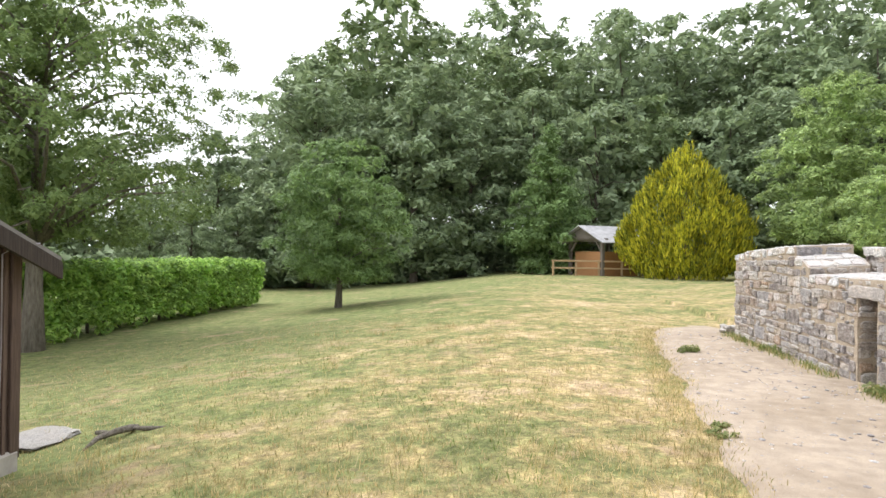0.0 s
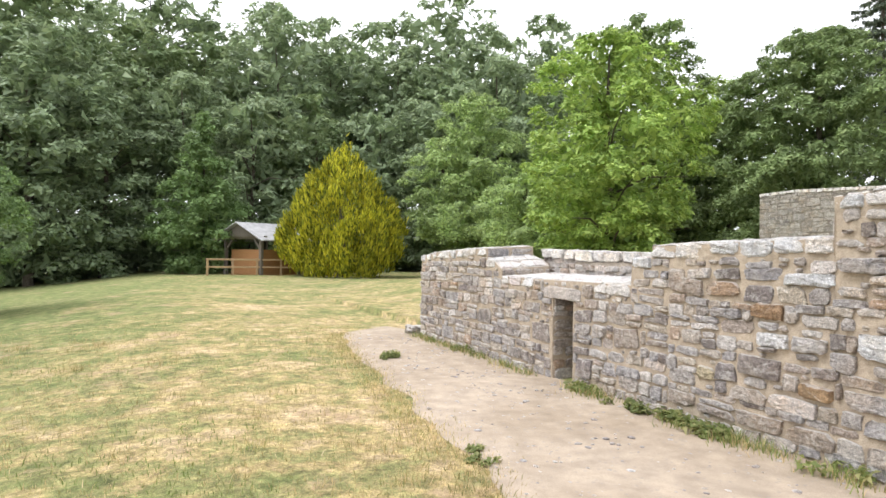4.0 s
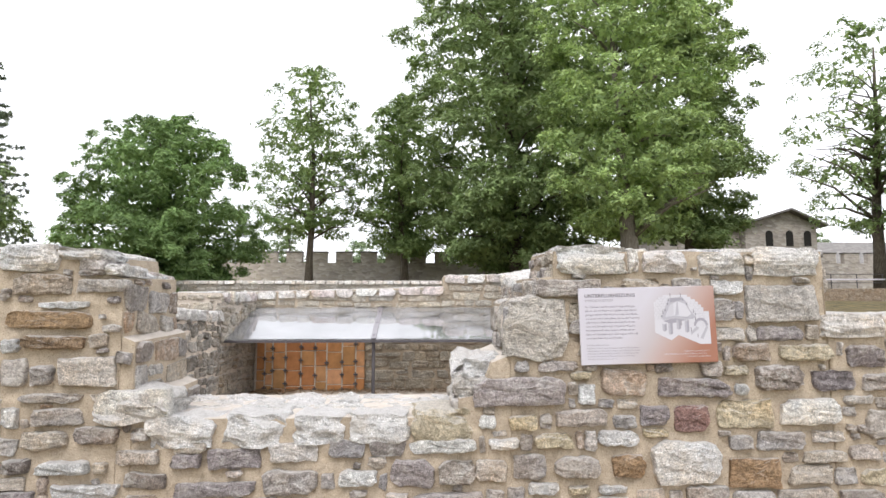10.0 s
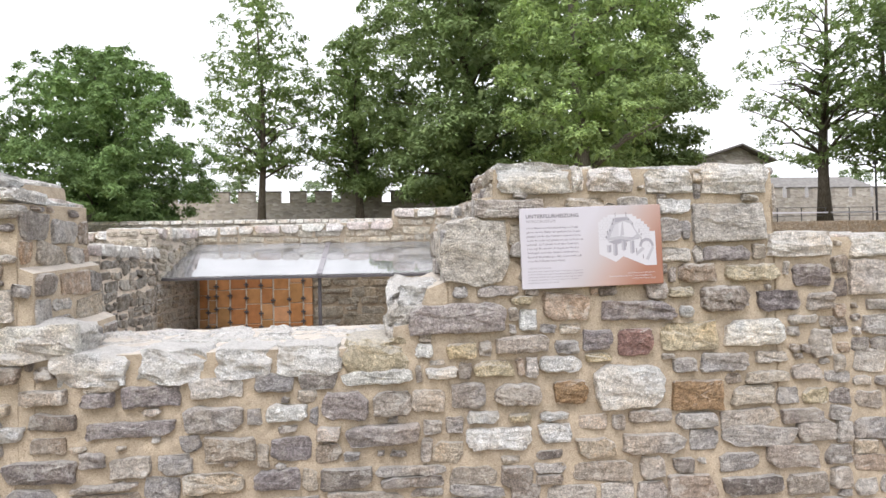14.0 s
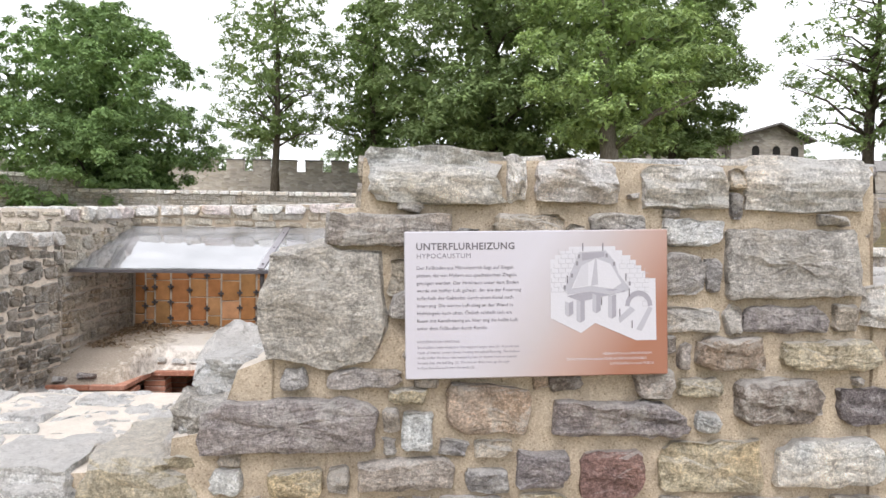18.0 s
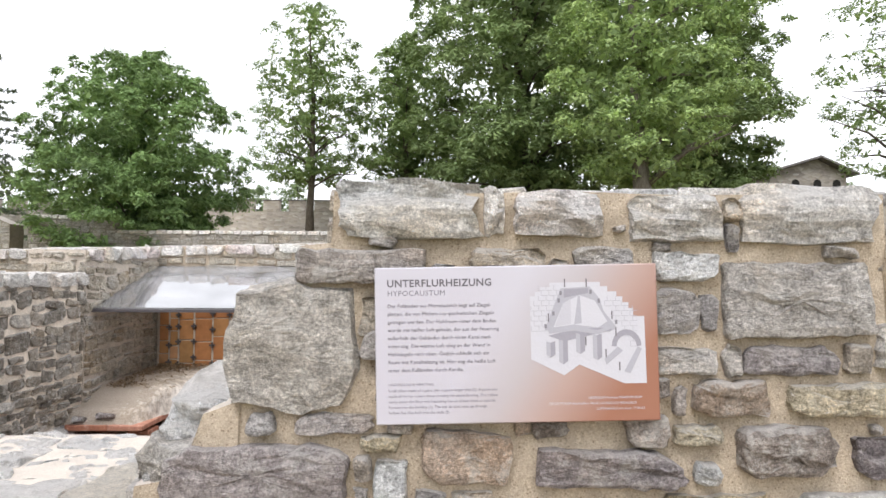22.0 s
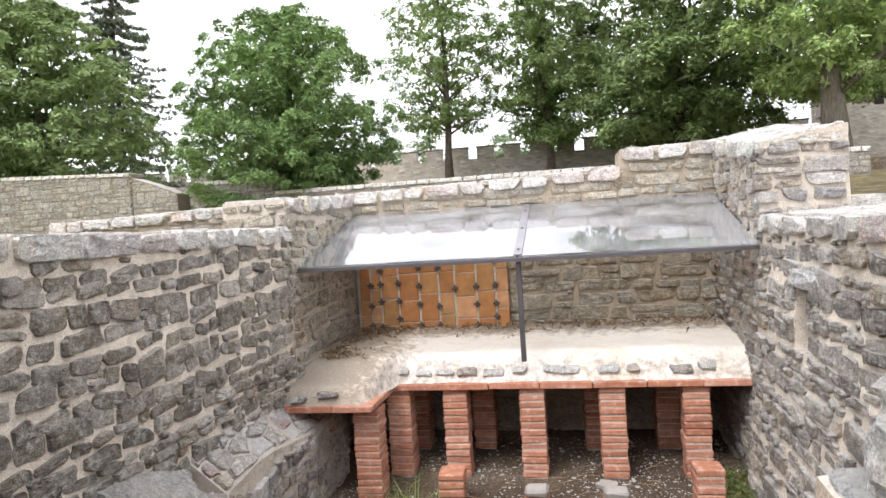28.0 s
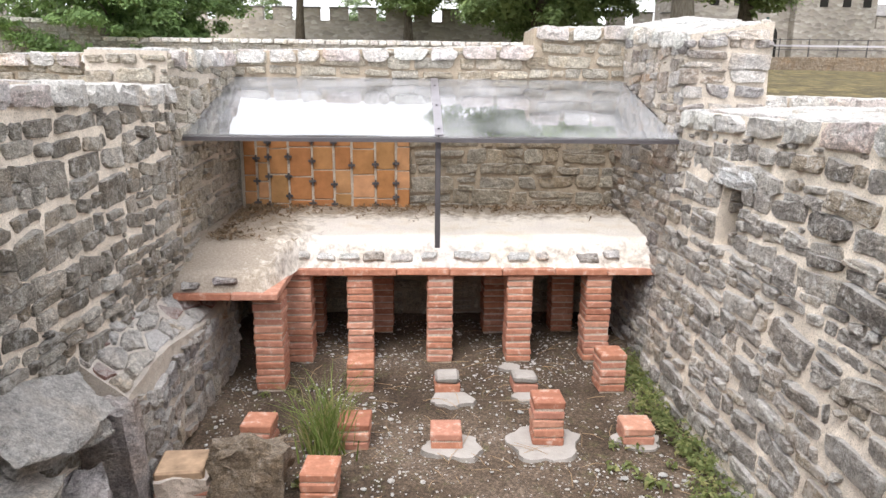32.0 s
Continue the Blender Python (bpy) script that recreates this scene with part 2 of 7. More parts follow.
def mortar_material(name, a, b):
    k = Nodes(name, 0.95)
    big, sand = k.noise(2.4, 4), k.noise(170, 3, 0.7)
    pits = k.voronoi(70)
    col = k.mix(big, a, b)
    mid = k.noise(11, 6, 0.7)
    col = k.mix(0.6, col, k.mix(1.0, col, k.ramp(mid, [(0.3, 0.6), (0.5, 1.0), (0.7, 1.3)]), "MULTIPLY"))
    col = k.mix(0.6, col, k.mix(1.0, col, k.ramp(sand, [(0.3, 0.5), (0.7, 1.4)]), "MULTIPLY"))
    col = k.mix(k.ramp(pits, [(0.12, 0.8), (0.26, 0.0)]), col, (0.2, 0.15, 0.1))
    # mortar tops whitened: light from above put into the colour
    toplit_wash = k.math("MULTIPLY", k.ramp(k.up(), [(0.5, 0.0), (0.9, 1.0)]), 0.6)
    col = k.mix(toplit_wash, col, k.mix(mid, (0.42, 0.385, 0.35), (0.68, 0.64, 0.6)))
    grit = k.ramp(k.voronoi(120), [(0.12, 1.0), (0.3, 0.0)])
    col = k.mix(k.math("MULTIPLY", grit, k.ramp(k.noise(30, 4), [(0.48, 0.0), (0.58, 0.8)])), col, k.mix(1.0, col, (1.45, 1.45, 1.45), "MULTIPLY"))
    k.bump(k.math("ADD", k.math("MULTIPLY", k.noise(14, 5), 1.0), k.math("ADD", k.math("MULTIPLY", sand, 0.25), k.math("MULTIPLY", grit, 0.2))), 0.9, 0.01)
    return k.done(col)


MORTAR = mortar_material("tan_lime_mortar", (0.48, 0.4, 0.305), (0.39, 0.325, 0.25))
MORTAR_GREY = mortar_material("grey_lime_mortar", (0.54, 0.465, 0.38), (0.43, 0.37, 0.3))
MORTAR_CREAM = mortar_material("cream_room_mortar", (0.8, 0.71, 0.6), (0.66, 0.58, 0.485))
MORTAR_ROOM = mortar_material("pale_room_mortar", (0.6, 0.53, 0.45), (0.48, 0.42, 0.355))


def screed_material():
    """Cream mortar, browner and blotchy along the walls and on the projecting part."""
    k = Nodes("cream_screed", 0.95)
    blot, mid, fine = k.noise(2.2, 6, 0.65), k.noise(11, 6, 0.7), k.noise(70, 5, 0.75)
    col = k.ramp(blot, [(0.35, (0.78, 0.69, 0.58)), (0.5, (0.86, 0.8, 0.73)), (0.65, (0.8, 0.74, 0.69))])
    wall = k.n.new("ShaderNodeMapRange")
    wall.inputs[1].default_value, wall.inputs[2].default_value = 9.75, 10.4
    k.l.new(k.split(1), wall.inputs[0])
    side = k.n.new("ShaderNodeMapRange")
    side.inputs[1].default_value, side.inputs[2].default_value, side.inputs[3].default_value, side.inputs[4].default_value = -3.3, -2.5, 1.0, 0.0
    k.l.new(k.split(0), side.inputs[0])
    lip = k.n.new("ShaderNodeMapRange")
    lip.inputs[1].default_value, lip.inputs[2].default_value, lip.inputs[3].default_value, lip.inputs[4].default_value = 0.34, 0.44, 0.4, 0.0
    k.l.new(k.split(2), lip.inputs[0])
    browned = k.math("ADD", k.math("MAXIMUM", k.math("MAXIMUM", wall.outputs[0], side.outputs[0]), lip.outputs[0]), k.math("MULTIPLY", k.math("SUBTRACT", mid, 0.5), 1.8))
    col = k.mix(k.ramp(browned, [(0.25, 0.0), (0.7, 0.85)]), col, k.ramp(fine, [(0.3, (0.2, 0.155, 0.11)), (0.7, (0.42, 0.35, 0.28))]))
    col = k.mix(0.4, col, k.mix(1.0, col, k.ramp(fine, [(0.3, 0.65), (0.7, 1.25)]), "MULTIPLY"))
    k.bump(k.math("ADD", mid, k.math("MULTIPLY", fine, 0.3)), 0.7, 0.03)
    return k.done(col)


SCREED = screed_material()
OLD_MORTAR = mortar_material("grey_old_mortar", (0.26, 0.239, 0.217), (0.186, 0.167, 0.149))
MORTAR_FAR = mortar_material("dark_weathered_mortar", (0.3, 0.27, 0.225), (0.22, 0.195, 0.16))
LIME = mortar_material("pale_bed_mortar", (0.66, 0.56, 0.47), (0.5, 0.41, 0.34))


def ground_material():
    k = Nodes("dry_meadow", 1.0)
    big, mid, fine, blade = k.noise(0.3, 4, 0.6), k.noise(2.4, 8, 0.75), k.noise(14, 5, 0.75), k.noise(80, 4, 0.75)
    patch = k.math("ADD", k.math("MULTIPLY", big, 0.4), k.math("MULTIPLY", mid, 0.6))
    col = k.ramp(patch, [(0.4, (0.175, 0.195, 0.07)), (0.47, (0.28, 0.265, 0.11)), (0.53, (0.43, 0.335, 0.155)), (0.59, (0.52, 0.4, 0.235))])
    col = k.mix(0.75, col, k.mix(1.0, col, k.ramp(fine, [(0.3, 0.45), (0.7, 1.5)]), "MULTIPLY"))
    col = k.mix(0.7, col, k.mix(1.0, col, k.ramp(blade, [(0.3, 0.4), (0.7, 1.6)]), "MULTIPLY"))
    tuft = k.noise(5.5, 9, 0.82, dist=0.5)
    col = k.mix(0.8, col, k.mix(1.0, col, k.ramp(tuft, [(0.36, 0.42), (0.5, 1.0), (0.64, 1.55)]), "MULTIPLY"))
    lush = k.n.new("ShaderNodeMapRange")
    lush.inputs[1].default_value, lush.inputs[2].default_value, lush.inputs[3].default_value, lush.inputs[4].default_value = 0.5, -7.0, 0.0, 1.15
    k.l.new(k.split(1), lush.inputs[0])
    far = k.n.new("ShaderNodeMapRange")
    far.inputs[1].default_value, far.inputs[2].default_value, far.inputs[3].default_value, far.inputs[4].default_value = -34.0, -8.0, 0.55, 0.0
    k.l.new(k.split(0), far.inputs[0])
    wet = k.math("ADD", k.math("ADD", k.math("MULTIPLY", lush.outputs[0], 0.8), far.outputs[0]), k.math("MULTIPLY", k.math("SUBTRACT", k.noise(0.55, 6, 0.7), 0.5), 2.2))
    turf = k.mix(1.0, k.ramp(mid, [(0.35, (0.125, 0.17, 0.055)), (0.55, (0.2, 0.235, 0.085)), (0.72, (0.31, 0.285, 0.13))]), k.ramp(tuft, [(0.36, 0.5), (0.5, 1.0), (0.64, 1.5)]), "MULTIPLY")
    col = k.mix(k.ramp(wet, [(0.15, 0.0), (0.75, 0.85)]), col, turf)
    bare = k.ramp(k.noise(0.8, 6, 0.75, dist=0.4), [(0.56, 0.0), (0.66, 0.75)])
    col = k.mix(bare, col, k.mix(1.0, (0.45, 0.32, 0.2), k.ramp(fine, [(0.3, 0.6), (0.7, 1.4)]), "MULTIPLY"))
    back = k.n.new("ShaderNodeMapRange")
    back.inputs[1].default_value, back.inputs[2].default_value = 4.0, 7.0
    k.l.new(k.split(1), back.inputs[0])
    east = k.n.new("ShaderNodeMapRange")
    east.inputs[1].default_value, east.inputs[2].default_value = -16.0, -10.0
    k.l.new(k.split(0), east.inputs[0])
    col = k.mix(k.math("MULTIPLY", back.outputs[0], east.outputs[0]), col, k.mix(1.0, k.ramp(mid, [(0.42, (0.075, 0.062, 0.035)), (0.52, (0.13, 0.105, 0.05)), (0.62, (0.21, 0.165, 0.075))]), k.ramp(fine, [(0.3, 0.5), (0.7, 1.5)]), "MULTIPLY"))
    k.bump(k.math("ADD", fine, k.math("MULTIPLY", blade, 0.5)), 1.0, 0.025)
    return k.done(col)


def gravel_material(name, a, b, speck=0.35, pebble=(0.5, 0.47, 0.42)):
    k = Nodes(name, 0.97)
    big, mid, sand = k.noise(0.6, 5, 0.6), k.noise(5, 5), k.noise(120, 3, 0.7)
    stones = k.voronoi(26, "Color")
    col = k.mix(k.ramp(big, [(0.35, 0.0), (0.65, 1.0)]), a, b)
    col = k.mix(0.6, col, k.mix(1.0, col, k.ramp(mid, [(0.3, 0.68), (0.7, 1.25)]), "MULTIPLY"))
    col = k.mix(0.45, col, k.mix(1.0, col, k.ramp(sand, [(0.3, 0.6), (0.7, 1.35)]), "MULTIPLY"))
    s = k.n.new("ShaderNodeSeparateColor")
    k.l.new(stones, s.inputs[0])
    dots = k.math("MULTIPLY", k.ramp(s.outputs[0], [(0.86, 0.0), (0.9, 1.0)]), k.ramp(k.voronoi(26), [(0.32, speck), (0.42, 0.0)]))
    col = k.mix(dots, col, pebble)
    k.bump(k.math("ADD", k.math("MULTIPLY", mid, 0.6), k.math("MULTIPLY", sand, 0.4)), 0.7, 0.02)
    return k.done(col)


MEADOW = ground_material()
GRAVEL = gravel_material("sandy_gravel", (0.36, 0.288, 0.212), (0.44, 0.362, 0.28), 0.6, (0.3, 0.27, 0.24))


def pit_material():
    k = Nodes("pit_earth", 0.98)
    big, mid, fine, sand = k.noise(1.1, 5, 0.65), k.noise(9, 6, 0.75), k.noise(45, 5, 0.8), k.noise(150, 3, 0.8)
    col = k.ramp(big, [(0.35, (0.058, 0.04, 0.028)), (0.5, (0.1, 0.072, 0.05)), (0.65, (0.16, 0.12, 0.09))])
    col = k.mix(k.ramp(mid, [(0.55, 0.0), (0.68, 0.5)]), col, (0.12, 0.13, 0.05))
    col = k.mix(0.8, col, k.mix(1.0, col, k.ramp(fine, [(0.36, 0.22), (0.5, 1.0), (0.64, 2.2)]), "MULTIPLY"))
    col = k.mix(0.6, col, k.mix(1.0, col, k.ramp(sand, [(0.3, 0.4), (0.7, 1.7)]), "MULTIPLY"))
    chips = k.math("MULTIPLY", k.ramp(k.voronoi(38), [(0.16, 1.0), (0.24, 0.0)]), k.ramp(k.noise(2.2, 5, 0.7), [(0.46, 0.0), (0.62, 0.9)]))
    col = k.mix(chips, col, (0.62, 0.6, 0.57))
    k.bump(k.math("ADD", mid, k.math("MULTIPLY", fine, 0.6)), 1.0, 0.015)
    return k.done(col)


PIT_EARTH = pit_material()



def leaf_material(name, stops, trans=0.35):
    k = Nodes(name, 0.6)
    col = k.ramp(k.island, stops)
    col = k.mix(0.7, col, k.mix(1.0, col, k.ramp(k.noise(0.55, 3), [(0.3, 0.6), (0.7, 1.35)]), "MULTIPLY"))
    k.done(col)
    tr = k.n.new("ShaderNodeBsdfTranslucent")
    k.l.new(k.mix(1.0, col, (1.45, 1.4, 1.25), "MULTIPLY"), tr.inputs[0])
    mx = k.n.new("ShaderNodeMixShader")
    mx.inputs[0].default_value = trans
    k.l.new(k.bsdf.outputs[0], mx.inputs[1])
    k.l.new(tr.outputs[0], mx.inputs[2])
    k.l.new(mx.outputs[0], k.n["Material Output"].inputs[0])
    return k.mat


LEAF_OAK = leaf_material("oak_leaves", [(0.0, (0.129, 0.189, 0.0697)), (0.5, (0.178, 0.255, 0.0911)), (1.0, (0.259, 0.337, 0.13))], 0.3)
LEAF_FOREST = leaf_material("forest_leaves", [(0.0, (0.183, 0.241, 0.141)), (0.5, (0.248, 0.322, 0.184)), (1.0, (0.328, 0.404, 0.233))], 0.3)
LEAF_EDGE = leaf_material("forest_edge_leaves", [(0.0, (0.14, 0.198, 0.0943)), (0.5, (0.192, 0.26, 0.123)), (1.0, (0.262, 0.323, 0.16))], 0.3)
LEAF_BRIGHT = leaf_material("chestnut_leaves", [(0.0, (0.19, 0.295, 0.075)), (0.5, (0.3, 0.425, 0.105)), (1.0, (0.43, 0.54, 0.15))], 0.3)
LEAF_MAPLE = leaf_material("maple_leaves", [(0.0, (0.128, 0.205, 0.0799)), (0.5, (0.189, 0.287, 0.108)), (1.0, (0.269, 0.381, 0.145))], 0.3)
LEAF_BEECH = leaf_material("beech_leaves", [(0.0, (0.136, 0.193, 0.0762)), (0.5, (0.194, 0.269, 0.109)), (1.0, (0.285, 0.362, 0.154))], 0.3)
LEAF_LIME = leaf_material("lime_leaves", [(0.0, (0.211, 0.292, 0.127)), (0.5, (0.318, 0.421, 0.169)), (1.0, (0.444, 0.563, 0.228))], 0.3)
LEAF_GOLD = leaf_material("golden_conifer_sprays", [(0.0, (0.075, 0.1, 0.02)), (0.3, (0.24, 0.27, 0.03)), (0.65, (0.46, 0.45, 0.035)), (1.0, (0.6, 0.55, 0.05))])
LEAF_SPRUCE = leaf_material("spruce_needles", [(0.0, (0.085, 0.111, 0.0765)), (1.0, (0.17, 0.204, 0.133))], 0.2)
LEAF_HEDGE = leaf_material("hedge_leaves", [(0.0, (0.159, 0.27, 0.0667)), (0.5, (0.27, 0.451, 0.1)), (1.0, (0.477, 0.66, 0.166))])
GRASS_DRY = leaf_material("dry_grass_blades", [(0.0, (0.203, 0.217, 0.0759)), (0.4, (0.38, 0.325, 0.151)), (0.75, (0.531, 0.41, 0.215)), (1.0, (0.633, 0.508, 0.316))], 0.3)
GRASS_GREEN = leaf_material("green_grass_blades", [(0.0, (0.119, 0.176, 0.0396)), (0.6, (0.198, 0.265, 0.073)), (1.0, (0.396, 0.353, 0.172))], 0.3)
LITTER = leaf_material("dry_leaf_litter", [(0.0, (0.12, 0.075, 0.04)), (0.6, (0.22, 0.15, 0.09)), (1.0, (0.36, 0.28, 0.19))], 0.1)
WEED = leaf_material("weed_leaves", [(0.0, (0.13, 0.17, 0.06)), (0.6, (0.22, 0.26, 0.095)), (1.0, (0.36, 0.35, 0.16))], 0.45)


def bark_material(name, a, b):
    k = Nodes(name, 0.95)
    f = k.noise(7, 6, 0.7, stretch=(2.5, 2.5, 0.5))
    k.bump(f, 1.0, 0.05)
    return k.done(k.mix(k.ramp(f, [(0.35, 0.0), (0.65, 1.0)]), a, b))


BARK = bark_material("grey_brown_bark", (0.06, 0.048, 0.036), (0.16, 0.135, 0.105))
BARK_PALE = bark_material("pale_grey_bark", (0.13, 0.11, 0.09), (0.27, 0.24, 0.2))


def wood_material(name, a, b, scale=(14, 14, 0.9)):
    k = Nodes(name, 0.8)
    o = k.rand()
    f = k.noise(4, 6, 0.65, stretch=scale, dist=0.6)
    col = k.mix(k.ramp(f, [(0.3, 0.0), (0.7, 1.0)]), a, b)
    col = k.mix(0.6, col, k.mix(1.0, col, k.ramp(o, [(0.0, 0.7), (1.0, 1.3)]), "MULTIPLY"))
    k.bump(f, 0.5, 0.01)
    return k.done(col)


WOOD_SHED = wood_material("weathered_brown_boards", (0.065, 0.042, 0.032), (0.15, 0.105, 0.082))
WOOD_DARK = wood_material("dark_eave_board", (0.03, 0.024, 0.021), (0.07, 0.055, 0.047))
WOOD_HUT = wood_material("orange_brown_boards", (0.28, 0.14, 0.06), (0.38, 0.2, 0.09), (0.9, 0.9, 14))
WOOD_RAIL = wood_material("pale_wooden_rail", (0.33, 0.22, 0.12), (0.45, 0.32, 0.19))
WOOD_GREY = wood_material("grey_wooden_post", (0.14, 0.12, 0.1), (0.24, 0.21, 0.18))


def plain(name, colour, rough=0.6, metal=0.0, vary=0.25, scale=8.0):
    k = Nodes(name, rough, metal)
    f = k.noise(scale, 5)
    col = k.mix(vary, colour, k.mix(1.0, colour, k.ramp(f, [(0.25, 0.45), (0.75, 1.5)]), "MULTIPLY"))
    k.bump(k.noise(scale * 9, 3), 0.2, 0.004)
    return k.done(col)


STEEL = plain("grey_painted_steel", (0.13, 0.12, 0.125), 0.45, 0.6)
STEEL_LIGHT = plain("brushed_steel_bar", (0.36, 0.34, 0.36), 0.4, 0.7)
SLATE_ROOF = plain("slate_roof", (0.2, 0.19, 0.18), 0.8, 0, 0.6, 3)
SHINGLE = plain("grey_sheet_roof", (0.45, 0.45, 0.46), 0.6, 0.2, 0.5, 3)
CONCRETE = plain("worn_concrete", (0.4, 0.37, 0.33), 0.95, 0, 0.6, 6)
DARK_OPENING = plain("dark_window_void", (0.02, 0.018, 0.016), 0.8)
BRONZE = plain("green_bronze", (0.1, 0.17, 0.16), 0.6, 0.4)
SIGN_WHITE = plain("pale_lilac_panel", (0.66, 0.63, 0.68), 0.35, 0, 0.0)
SIGN_EDGE = plain("aluminium_edge", (0.45, 0.43, 0.43), 0.4, 0.8)
SIGN_INK = plain("dark_grey_ink", (0.15, 0.14, 0.155), 0.5, 0, 0.0)
SIGN_INK_SOFT = plain("soft_grey_ink", (0.22, 0.21, 0.235), 0.5, 0, 0.0)
SIGN_DRAW = plain("pale_drawing", (0.52, 0.515, 0.56), 0.4, 0, 0.0)
SIGN_MID = plain("drawing_mid_tone", (0.38, 0.375, 0.42), 0.4, 0, 0.0)
SIGN_HATCH = plain("drawing_light_tone", (0.46, 0.455, 0.5), 0.4, 0, 0.0)
SIGN_SHADE = plain("drawing_shade", (0.3, 0.29, 0.33), 0.4, 0, 0.0)


def brick_material():
    k = Nodes("red_roman_brick", 0.9)
    col = k.ramp(k.rand(), [(0.0, (0.36, 0.15, 0.095)), (0.35, (0.5, 0.225, 0.14)), (0.7, (0.43, 0.2, 0.14)), (1.0, (0.56, 0.29, 0.2))])
    f, g = k.noise(16, 5, 0.65), k.noise(120, 3)
    col = k.mix(0.6, col, k.mix(1.0, col, k.ramp(f, [(0.3, 0.55), (0.7, 1.35)]), "MULTIPLY"))
    col = k.mix(k.ramp(f, [(0.56, 0.0), (0.7, 0.7)]), col, (0.58, 0.5, 0.43))
    k.bump(k.math("ADD", f, k.math("MULTIPLY", g, 0.4)), 0.6, 0.01)
    return k.done(col)


def tile_material():
    k = Nodes("orange_terracotta", 0.85)
    col = k.ramp(k.rand(), [(0.0, (0.38, 0.16, 0.065)), (0.4, (0.47, 0.215, 0.085)), (0.75, (0.43, 0.24, 0.1)), (1.0, (0.6, 0.32, 0.17))])
    f = k.noise(6, 5, 0.65)
    col = k.mix(0.6, col, k.mix(1.0, col, k.ramp(f, [(0.3, 0.6), (0.7, 1.3)]), "MULTIPLY"))
    k.bump(k.noise(60, 4), 0.3, 0.006)
    return k.done(col)


BRICK, TILE = brick_material(), tile_material()
TILE_WORN = plain("worn_tan_brick", (0.42, 0.29, 0.19), 0.9, 0, 0.7, 14)


def sign_material():
    """Panel print: pale lilac running into copper towards the lower right corner."""
    k = Nodes("printed_panel", 0.32)
    tc = k.n.new("ShaderNodeTexCoord")
    s = k.n.new("ShaderNodeSeparateXYZ")
    k.l.new(tc.outputs["Object"], s.inputs[0])
    f = k.math("SUBTRACT", k.math("MULTIPLY", s.outputs[0], 1.35), k.math("MULTIPLY", s.outputs[2], 0.9))
    col = k.ramp(f, [(0.2, (0.49, 0.475, 0.53)), (0.42, (0.43, 0.39, 0.41)), (0.62, (0.4, 0.28, 0.25)), (0.85, (0.3, 0.135, 0.09))])
    k.bsdf.inputs["Specular IOR Level"].default_value = 0.5
    return k.done(col)


SIGN_FACE = sign_material()
glass_mat = bpy.data.materials.new("dusty_glass")
glass_mat.use_nodes = True
gn, gl = glass_mat.node_tree.nodes, glass_mat.node_tree.links
gn.clear()
g_out, g_mix, g_dirtmix = gn.new("ShaderNodeOutputMaterial"), gn.new("ShaderNodeMixShader"), gn.new("ShaderNodeMixShader")
g_tr, g_gl, g_di = gn.new("ShaderNodeBsdfTransparent"), gn.new("ShaderNodeBsdfGlossy"), gn.new("ShaderNodeBsdfDiffuse")
g_tr.inputs[0].default_value = (0.86, 0.89, 0.88, 1)
g_gl.inputs["Roughness"].default_value = 0.03
g_di.inputs[0].default_value = (0.6, 0.6, 0.62, 1)
g_fr = gn.new("ShaderNodeFresnel")
g_fr.inputs[0].default_value = 2.6
g_mul = gn.new("ShaderNodeMath")
g_mul.operation, g_mul.use_clamp = "MULTIPLY", True
g_mul.inputs[1].default_value = 1.7
gl.new(g_fr.outputs[0], g_mul.inputs[0])
gl.new(g_mul.outputs[0], g_mix.inputs[0])
gl.new(g_tr.outputs[0], g_mix.inputs[1]), gl.new(g_gl.outputs[0], g_mix.inputs[2])
g_geo, g_no, g_ra = gn.new("ShaderNodeNewGeometry"), gn.new("ShaderNodeTexNoise"), gn.new("ShaderNodeMapRange")
g_no.inputs["Scale"].default_value, g_no.inputs["Detail"].default_value = 2.6, 6
gl.new(g_geo.outputs["Position"], g_no.inputs["Vector"])
g_ra.inputs[1].default_value, g_ra.inputs[2].default_value, g_ra.inputs[3].default_value, g_ra.inputs[4].default_value = 0.35, 0.75, 0.05, 0.35
gl.new(g_no.outputs["Fac"], g_ra.inputs[0])
gl.new(g_ra.outputs[0], g_dirtmix.inputs[0])
gl.new(g_mix.outputs[0], g_dirtmix.inputs[1]), gl.new(g_di.outputs[0], g_dirtmix.inputs[2])
gl.new(g_dirtmix.outputs[0], g_out.inputs[0])
GLASS = glass_mat


# ---- mesh helpers ----
rng = random.Random(7)


def mesh_of(name, verts, faces, material, smooth=False):
    me = bpy.data.meshes.new(name)
    me.from_pydata([tuple(v) for v in verts], [], faces)
    me.materials.append(material)
    if smooth:
        me.polygons.foreach_set("use_smooth", [True] * len(me.polygons))
    me.update()
    return me


def part(name, bm, material, parent=None, label="", smooth=False):
    """Links a bmesh as one mesh object under a thing or a part."""
    me = bpy.data.meshes.new(name)
    bm.to_mesh(me)
    bm.free()
    me.materials.append(material)
    if smooth:
        me.polygons.foreach_set("use_smooth", [True] * len(me.polygons))
    ob = new(name, me)
    ob.parent = parent
    return tagged(ob, label)


def thing(name, label, category, group="", at=(0, 0, 0), turn=0.0):
    ob = new(name)
    ob.empty_display_size = 0.2
    ob.matrix_world = pose(*at, 0, 0, turn)
    return tagged(ob, label, category, group)


